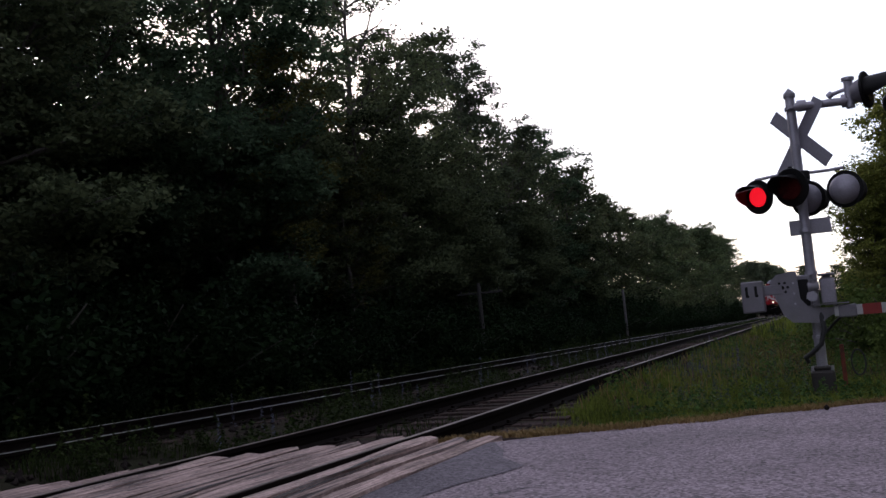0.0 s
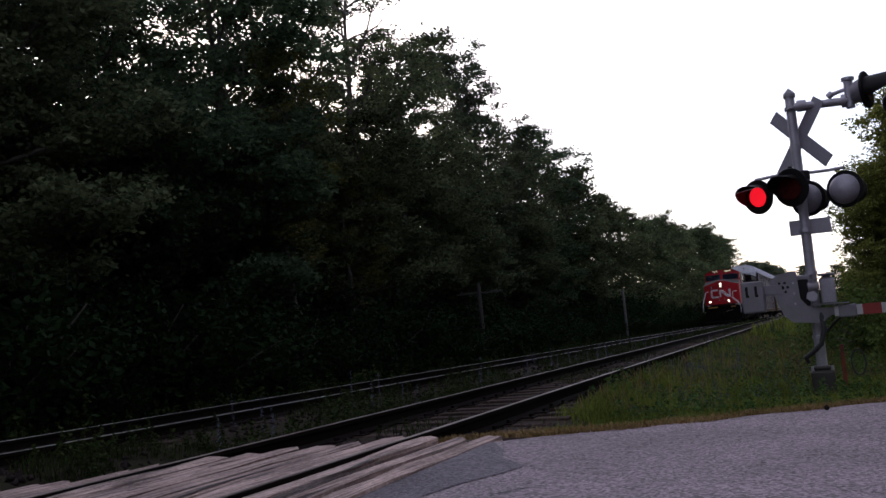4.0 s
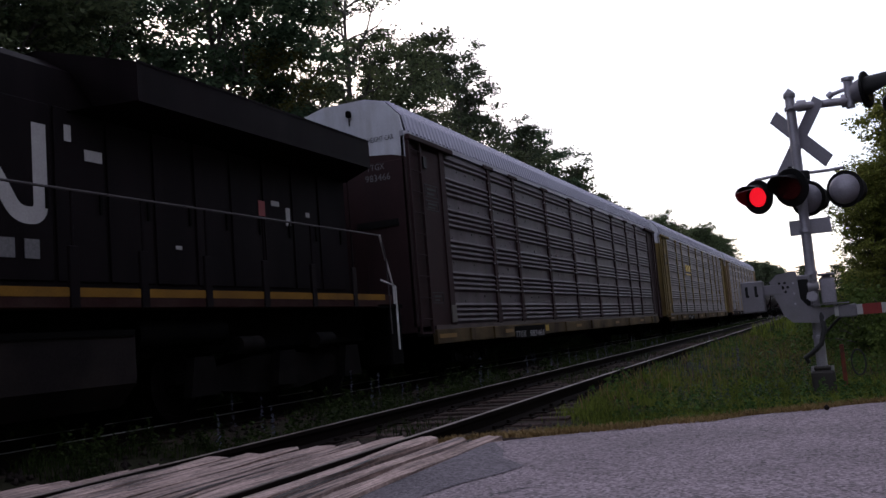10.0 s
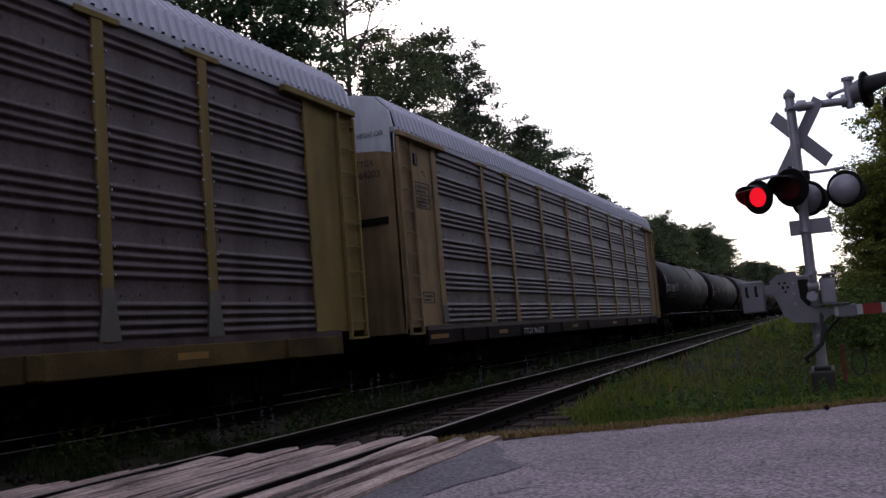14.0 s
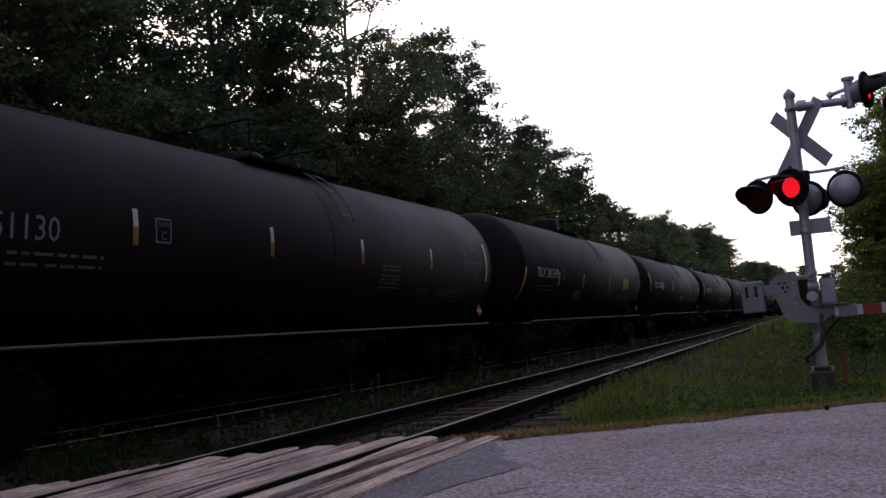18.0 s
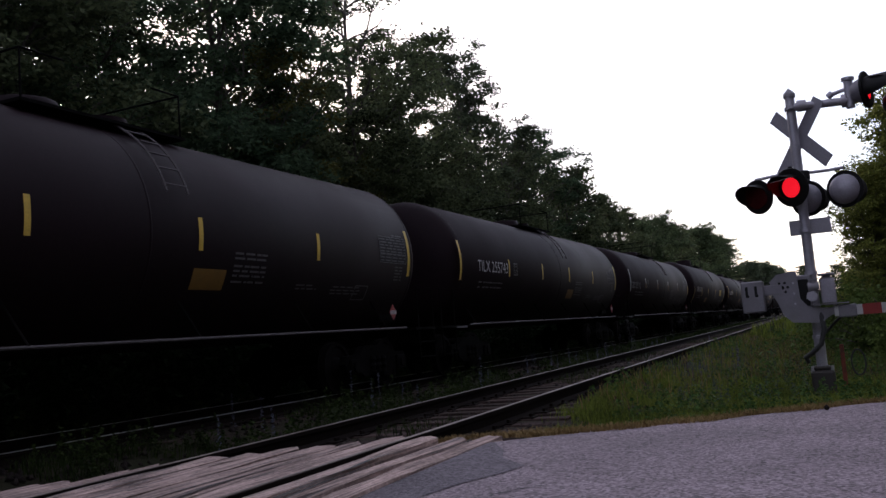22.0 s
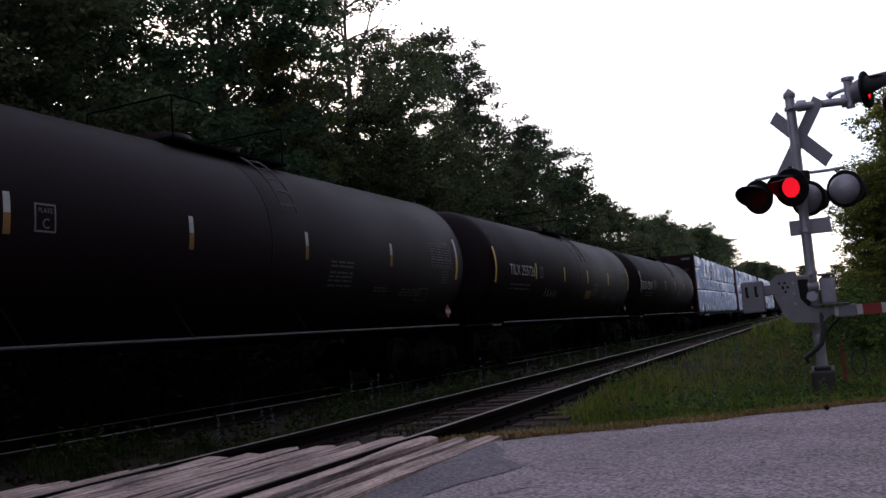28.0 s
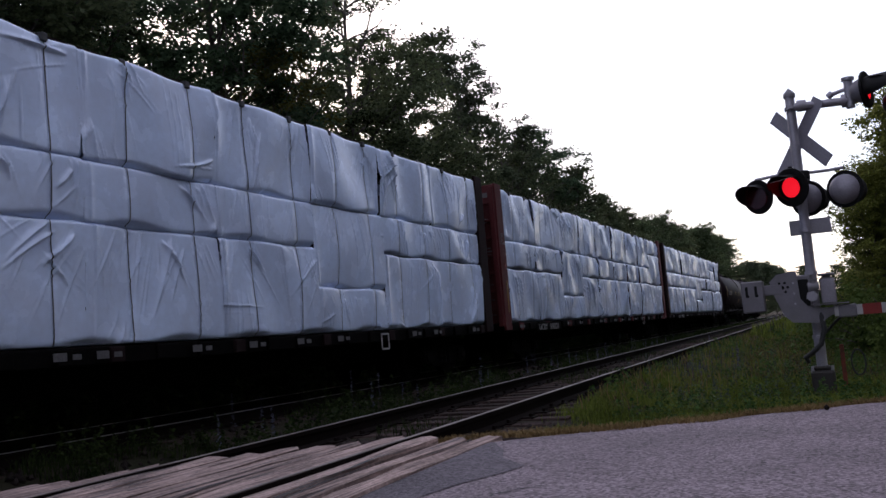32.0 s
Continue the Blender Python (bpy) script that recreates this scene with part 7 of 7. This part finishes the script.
# headlights and ditch lights
hl = part("headlight_box", G().box(NX - 0.02, NX + 0.02, -0.17, 0.17, 3.12, 3.66, 0.015), M_BLACK, nose)
for z in (3.50, 3.28):
    part("headlight_rim", G().lathe([(0.0, 0.075), (0.03, 0.085), (0.03, 0.095), (0.0, 0.10)], (NX - 0.02, 0, z), (-1, 0, 0), 18), M_TRUCK, hl)
    part("headlight", G().lathe([(0.0, 0.0), (0.008, 0.045), (0.0, 0.072)], (NX - 0.032, 0, z), (-1, 0, 0), 18), M_HEAD, hl, "lit headlight")
for y in (-0.62, 0.92):
    dl = part("ditch_light_bracket", G().box(-1.18, -1.0, y - 0.095, y + 0.095, 1.87, 2.07, 0.03).box(-1.12, -1.06, y - 0.04, y + 0.04, 1.56, 1.85), M_BLACK, loco)
    part("ditch_light", G().lathe([(0.0, 0.0), (0.008, 0.05), (0.0, 0.085)], (-1.19, y, 1.97), (-1, 0, 0), 18), M_HEAD, dl, "lit ditch light")
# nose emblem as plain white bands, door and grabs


def on_nose(y):
    for (xa, ya), (xb, yb) in zip(front, front[1:]):
        if ya <= y <= yb:
            return xa + (xb - xa) * (y - ya) / (yb - ya)
    return 0.0


for s in (-1, 1):
    for y, z in ((-0.62, 3.42), (-0.62, 3.12), (-0.66, 2.72)):
        part("grab_iron", G().tube([(on_nose(y) + 0.09, s * (y - 0.2), z), (on_nose(y) + 0.02, s * (y - 0.19), z), (on_nose(y) - 0.16, s * (y + 0.17), z), (on_nose(y) - 0.10, s * (y + 0.18), z)], 0.012, 5), M_LOCORED, nose)
    part("hinge", G().box(NX - 0.02, NX, s * 0.24, s * 0.20, 2.05, 2.2).box(NX - 0.02, NX, s * 0.24, s * 0.20, 2.6, 2.75), M_STRIPE, nose)
part("nose_door", G().box(NX - 0.012, NX, 0.20, 0.21, 1.78, 3.05).box(NX - 0.012, NX, -0.21, -0.20, 1.78, 3.05).box(NX - 0.012, NX, -0.2, 0.2, 3.04, 3.05), M_LOCOBLACK, nose)
part("round_emblem", G().lathe([(0, 0.0), (0.008, 0.0), (0.008, 0.12), (0, 0.13)], (on_nose(0.80) - 0.005, 0.80, 3.20), (-1, 0.5, 0), 20), M_BLACK, nose)
part("round_emblem_centre", G().box(-0.02, 0.0, -0.03, 0.03, -0.1, 0.1), M_LOCOWHITE, nose).matrix_basis = pose(on_nose(0.80) - 0.014, 0.80, 3.20, 0, 0, -27)
# frame, pilot, platform and steps
part("frame_sill", G().box(-0.2, 19.9, -W, W, 1.50, 1.735, 0.015), M_SILL, loco, "dusty red-brown frame sill")
part("sill_stripe", G().box(5.3, 19.6, -W - 0.004, -W, 1.63, 1.735), M_SILLYEL, loco, "dull yellow sill stripe")
part("sill_dust", G().box(0.0, 5.3, -W - 0.004, -W, 1.64, 1.735), M_SILLDUST, loco, "dusty sill edge")
part("front_platform", G().box(-1.05, -0.2, -W, W, 1.48, 1.56, 0.01), M_FRAME, loco)
part("anticlimber", G().box(-1.12, -1.02, -1.2, 1.2, 1.40, 1.60, 0.02), M_FRAME, loco)
for ya, yb in ((0.35, 1.15), (-1.15, -0.75)):
    part("platform_edge", G().box(-1.13, -1.12, ya, yb, 1.42, 1.52), M_ORANGE, loco, "faded yellow safety stripe")
part("pilot_plough", G().prism([(-1.45, 0.16), (-1.05, 0.30), (-1.02, 1.40), (-0.9, 1.40), (-0.9, 0.16)], "y", -1.4, 1.4), M_FRAME, loco)
part("coupler", G().box(-1.75, -0.9, -0.1, 0.1, 0.78, 1.0, 0.03).box(-1.85, -1.6, -0.18, 0.18, 0.72, 1.06, 0.05), M_FRAME, loco)
for s in (-1, 1):
    st = part("step_well", G().box(-0.95, -0.90, s * 1.0, s * W, 0.35, 1.5), M_FRAME, loco)
    part("step_well", G().box(-0.22, -0.17, s * 1.0, s * W, 0.35, 1.5), M_FRAME, loco)
    for z in (0.40, 0.68, 0.96, 1.24):
        part("step", G().box(-0.92, -0.18, min(s * 1.05, s * W), max(s * 1.05, s * W), z, z + 0.03), M_TRUCK, st)
    y = s * (W + 0.02)
    if s < 0:
        part("front_handrail", G().tube([(NX, s * 0.20, 2.93), (-0.90, s * 0.10, 2.90), (-0.92, s * 0.20, 2.88), (-0.92, s * 0.28, 2.82), (-0.90, s * 1.36, 1.76), (-0.90, s * 1.40, 1.68), (-0.90, s * 1.39, 1.24), (-0.88, s * 1.30, 1.14)], 0.024, 8), M_HANDRAIL, loco, "white bent handrail")
    else:
        part("front_handrail", G().tube([(-0.10, 1.08, 2.88), (-0.28, 1.20, 2.88), (-0.36, 1.32, 2.82), (-0.96, 1.53, 1.92), (-1.0, 1.57, 1.80), (-1.0, 1.57, 1.22), (-0.96, 1.46, 1.10), (-0.94, 1.05, 1.03)], 0.024, 8), M_HANDRAIL, loco, "white bent handrail")
    if s < 0:
        part("side_handrail", G().tube([(-0.12, s * 1.27, 2.77), (-0.31, s * 0.98 + 0.1 * (s > 0), 2.78), (-0.34, s * 0.93 + 0.18 * (s > 0), 2.74), (-0.34, s * 0.91 + 0.2 * (s > 0), 2.26), (-0.26, s * 1.43, 1.74), (-0.25, s * 1.46, 1.68), (-0.25, s * 1.46, 0.92)], 0.022, 8), M_HANDRAIL, loco, "white bent handrail")
    part("step_edge", G().box(-0.24, -0.21, s * 1.05, s * 1.3, 1.60, 1.70), M_STRIPE, loco)
part("uncoupling_lever", G().tube([(-1.18, -0.95, 1.15), (-1.18, -0.5, 1.12), (-1.3, -0.3, 1.05)], 0.012, 6), M_STRIPE, loco)
part("air_hose", G().tube([(-1.1, -0.5, 1.35), (-1.25, -0.48, 1.1), (-1.35, -0.4, 0.75)], 0.025, 8), M_FRAME, loco)
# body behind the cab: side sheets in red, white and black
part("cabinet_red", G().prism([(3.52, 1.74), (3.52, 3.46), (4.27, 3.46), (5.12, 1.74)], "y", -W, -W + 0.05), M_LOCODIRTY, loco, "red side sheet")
part("white_stripe", G().prism([(4.27, 3.46), (5.05, 3.46), (6.66, 1.74), (5.12, 1.74)], "y", -W - 0.003, -W + 0.05), M_STRIPE, loco, "broad slanted dusty white stripe")
part("cabinet_black", G().prism([(5.05, 3.46), (8.30, 3.46), (8.30, 1.74), (6.66, 1.74)], "y", -W, -W + 0.05).box(3.52, 8.30, -W + 0.06, W, 1.74, 3.44), M_LOCOBROWN, loco, "black side sheet")
part("hood_front", G().box(7.44, 8.96, -1.05, 1.05, 1.74, 4.40, 0.02), M_LOCOBLACK, loco)
part("equipment_cage", G().box(3.56, 7.45, -1.22, 1.3, 3.44, 4.42, 0.02), M_LOCOBLACK, loco, "dark louvred equipment cabinet")
for xa, xb in ((3.75, 4.3), (4.5, 5.1), (5.25, 5.9), (6.1, 6.8)):
    part("cabinet_door", G().box(xa, xb, -1.245, -1.22, 3.52, 4.36, 0.01), M_GLASS if xa < 4 or xa > 6 else M_LOCOBLACK, loco)
part("cage_top_rail", G().tube([(3.56, -W, 4.48), (7.42, -W, 4.50), (8.25, -W + 0.1, 3.46)], 0.024, 6), M_LOCOBLACK, loco)
part("cage_rail", G().tube([(3.6, -W, 4.10), (7.3, -W, 4.12)], 0.018, 6), M_LADDER, loco, "thin grey handrail")
for x in (3.58, 4.9, 6.1, 7.3):
    part("cage_post", G().box(x - 0.03, x + 0.03, -W, -W + 0.04, 3.44, 4.48), M_LOCOBLACK, loco)
part("pale_bar", G().box(5.12, 5.15, -W + 0.03, -W + 0.06, 3.75, 4.35).box(5.95, 6.0, -W + 0.03, -W + 0.06, 3.75, 4.35).box(6.12, 6.16, -W + 0.03, -W + 0.06, 3.75, 4.35), M_GALV, loco)
for x in (3.8, 5.35, 6.4):
    part("small_label", G().box(x, x + 0.14, -W - 0.004, -W, 3.56, 3.63), M_LETTER, loco)
# long hood
part("hood", G().prism([(-0.92, 1.74), (-0.92, 4.42), (-0.74, 4.56), (0.74, 4.56), (0.92, 4.42), (0.92, 1.74)], "x", 8.95, 19.3), M_LOCOBLACK, loco, "black long hood with doors", 20)
for k in range(13):
    x = 8.5 + k * 0.82
    d = part("hood_door", G().box(x, x + 0.76, -0.945, -0.92, 1.86, 3.95, 0.008), M_LOCOBLACK, loco)
    part("door_handle", G().box(x + 0.66, x + 0.70, -0.965, -0.945, 2.7, 2.95), M_FRAME, d)
rw = G()
wing = [(-0.92, 3.90, 12.75), (-W, 4.10, 13.45), (-W, 4.60, 13.45), (-0.74, 4.66, 12.6), (0.74, 4.66, 12.6), (W, 4.60, 13.45), (W, 4.10, 13.45), (0.92, 3.90, 12.75)]
for y, z, x in wing:
    rw.v += [(x, y, z), (19.4, y, z)]
for i in range(8):
    j = (i + 1) % 8
    rw.f.append((2 * i, 2 * j, 2 * j + 1, 2 * i + 1))
rw.f += [tuple(2 * i for i in range(8)), tuple(2 * i + 1 for i in reversed(range(8)))]
part("radiator_wing", rw, M_LOCOBLACK, loco, "flared radiator section")
for za in (4.09, 4.59):
    part("wing_edge", G().box(13.45, 19.4, -W - 0.012, -W + 0.01, za, za + 0.025), M_LOCOBLACK, loco)
part("exhaust_stack", G().box(11.6, 12.6, -0.35, 0.35, 4.5, 4.68, 0.03), M_LOCOBLACK, loco)
part("roof_fan", G().cyl((9.6, 0, 4.5), (9.6, 0, 4.62), 0.55, None, 24), M_LOCOBLACK, loco)
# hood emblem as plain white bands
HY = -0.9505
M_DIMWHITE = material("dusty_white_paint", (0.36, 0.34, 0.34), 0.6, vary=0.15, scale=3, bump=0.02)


def bent(pts, r, k=6):
    """A path with its corners rounded."""
    out = [Vector((*pts[0], 0))]
    for p, q, w in zip(pts, pts[1:], pts[2:]):
        p, q, w = Vector((*p, 0)), Vector((*q, 0)), Vector((*w, 0))
        a, b = q + (p - q).normalized() * r, q + (w - q).normalized() * r
        for i in range(k + 1):
            t = i / k
            out.append(a * (1 - t) ** 2 + q * 2 * t * (1 - t) + b * t * t)
    out.append(Vector((*pts[-1], 0)))
    return out


def hood_ribbon(path, w):
    s = G()
    for i, p in enumerate(path):
        d = (path[min(i + 1, len(path) - 1)] - path[max(i - 1, 0)]).normalized()
        n_ = Vector((-d.y, d.x, 0)) * w / 2
        s.v += [(p.x + n_.x, HY, p.y + n_.y), (p.x - n_.x, HY, p.y - n_.y)]
        if i:
            a = 2 * i - 2
            s.f.append((a, a + 1, a + 3, a + 2))
    return s


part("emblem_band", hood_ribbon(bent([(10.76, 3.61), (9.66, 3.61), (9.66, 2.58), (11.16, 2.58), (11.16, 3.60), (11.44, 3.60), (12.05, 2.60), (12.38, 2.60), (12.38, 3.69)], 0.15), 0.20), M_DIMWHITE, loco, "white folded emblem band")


def nose_ribbon(path, w):
    """A band of even width laid over the nose facets; path in y and z."""
    s = G()
    fine = []
    for p, q in zip(path, path[1:]):
        n_ = max(1, int((q - p).length / 0.03))
        fine += [p.lerp(q, i / n_) for i in range(n_)]
    fine.append(path[-1])
    for i, p in enumerate(fine):
        d = (fine[min(i + 1, len(fine) - 1)] - fine[max(i - 1, 0)]).normalized()
        e = Vector((-d.y, d.x, 0)) * w / 2
        for q in (p + e, p - e):
            s.v.append((on_nose(q.x) - 0.006, q.x, q.y))
        if i:
            a = 2 * i - 2
            s.f.append((a, a + 1, a + 3, a + 2))
    return s


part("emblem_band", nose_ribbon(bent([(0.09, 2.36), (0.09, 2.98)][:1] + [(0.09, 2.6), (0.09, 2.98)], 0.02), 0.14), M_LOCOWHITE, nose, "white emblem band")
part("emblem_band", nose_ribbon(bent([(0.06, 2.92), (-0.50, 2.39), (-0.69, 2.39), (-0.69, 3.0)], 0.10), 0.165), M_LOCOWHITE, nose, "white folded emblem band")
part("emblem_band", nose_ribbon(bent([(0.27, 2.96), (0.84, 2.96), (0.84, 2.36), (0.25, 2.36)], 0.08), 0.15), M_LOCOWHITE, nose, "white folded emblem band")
x = 9.52
for w_ in (0.26, 0.30, 0.30, 0.06, 0.2, 0.2, 0.06, 0.2, 0.2):
    part("small_writing", G().box(x, x + w_, HY - 0.003, HY + 0.005, 2.11, 2.33), M_FINE, loco)
    x += w_ + 0.13
for x, z, w_, h_ in ((12.75, 3.55, 0.1, 0.2), (13.05, 3.35, 0.28, 0.14), (14.6, 2.35, 0.12, 0.05), (16.9, 3.2, 0.22, 0.08), (17.3, 2.9, 0.12, 0.3), (17.9, 3.1, 0.12, 0.08)):
    part("small_label", G().box(x, x + w_, HY - 0.003, HY + 0.005, z, z + h_), M_DIMWHITE, loco)
part("red_label", G().box(16.55, 16.72, HY - 0.003, HY + 0.005, 3.0, 3.25), M_PLACARD, loco)
part("walkway_rail", G().tube([(7.2, -W, 2.82), (19.6, -W, 2.84), (19.75, -W, 2.4), (19.8, -W, 1.0)], 0.015, 6), M_LADDER, loco, "thin grey walkway handrail")
for x in (8.0, 9.17, 10.79, 12.33, 13.41, 14.6, 15.9, 17.2, 18.5):
    part("rail_post", G().box(x - 0.07, x + 0.07, -W - 0.02, -W + 0.03, 1.50, 2.20, 0.01).cyl((x, -W + 0.005, 2.18), (x, -W, 2.82), 0.02, None, 6), M_LOCOBLACK, loco)
part("rear_handrail", G().tube([(19.55, -W, 2.84), (20.3, -1.3, 1.9), (20.3, -1.3, 1.2)], 0.02, 6).tube([(19.5, -W, 2.0), (20.05, -W, 1.9), (20.05, -W, 0.7)], 0.02, 6), M_HANDRAIL, loco, "white rear handrail")
part("rear_platform", G().box(19.3, 20.3, -W, W, 1.48, 1.56, 0.01).box(19.85, 20.35, -1.4, 1.4, 0.4, 1.5, 0.03), M_FRAME, loco)
coupler(loco, 20.3, 0.6)
# side details of the cab
part("vent", G().box(2.16, 2.67, -W - 0.012, -W, 1.90, 2.46, 0.005), M_BLACK, cab, "black louvred vent")
part("belt_line", G().box(1.25, 3.5, -W - 0.010, -W, 2.58, 2.61), M_LOCOBLACK, cab)
part("step_slot", G().box(2.75, 3.0, -W - 0.012, -W, 2.64, 2.74), M_BLACK, cab)
part("belt_line", G().box(3.62, 5.7, -W - 0.008, -W, 2.2, 2.23), M_LOCOBLACK, loco)
part("side_number", letters("2819", 1.2, 0.36, lambda u, v: (1.77 + u, -W - 0.006, 3.04 + v)), M_STRIPE, cab, "large white road number 2819")
part("corner_label", G().box(0.06, 0.15, -W - 0.004, -W, 3.10, 3.30), M_STRIPE, nose)
part("plate_label", G().box(3.65, 3.8, -W - 0.006, -W, 2.3, 2.38), M_LETTER, loco)
# below the frame
part("fuel_tank", G().prism([(-1.48, 1.24), (-1.48, 0.62), (-1.2, 0.34), (1.2, 0.34), (1.48, 0.62), (1.48, 1.24)], "x", 5.75, 13.2), M_FUEL, loco, "grey fuel tank", 20)
part("tank_band", G().box(5.78, 13.18, -1.50, -1.48, 1.18, 1.25), M_FRAME, loco)
part("under_frame", G().box(0.2, 19.6, -1.0, 1.0, 0.9, 1.5, 0.03), M_FRAME, loco)
part("air_tank", G().cyl((13.5, -1.1, 1.2), (15.2, -1.1, 1.2), 0.2, None, 14), M_FRAME, loco)
for xc in (2.55, 16.6):
    tk = truck(loco, xc, (-1.95, 0.0, 1.95), 0.53, M_TRUCK)
    for a in (-1.95, 0, 1.95):
        for s in (-1, 1):
            part("axle_box", G().prism([(xc + a - 0.3, 0.34), (xc + a + 0.3, 0.34), (xc + a + 0.2, 0.86), (xc + a - 0.2, 0.86)], "y", s * 1.16, s * 1.3), M_TRUCK, tk)
    for a in (-1.0, 1.0):
        part("brake_cylinder", G().cyl((xc + a - 0.25, -1.3, 0.98), (xc + a + 0.25, -1.3, 0.98), 0.13, None, 12), M_TRUCK, tk)


# ---- what moves ----
FLASH_START, FLASH_PERIOD = 0.445, 0.9712


def motions():
    for root, u0 in movers:
        walk(root, [(t, pose(u0 - SPEED * t, FAR_Y, 0)) for t in (0.0, 8.0, 16.0, 24.0, 32.0)])
    # the added flaps tip over the lit lenses to make them blink
    for flap, lit_first in flaps:
        up, down = pose(-0.022, 0, 0.15, 0, 82, 0), pose(-0.022, 0, 0.15)
        state = lit_first
        rows = [(0.0, up if state else down)]
        k = 0
        while True:
            t = FLASH_START + k * FLASH_PERIOD / 2
            if t > 31.95:
                break
            rows.append((t - 0.034, up if state else down))
            state = not state
            rows.append((t + 0.034, up if state else down))
            k += 1
        rows.append((32.0, up if state else down))
        walk(flap, rows)


motions()
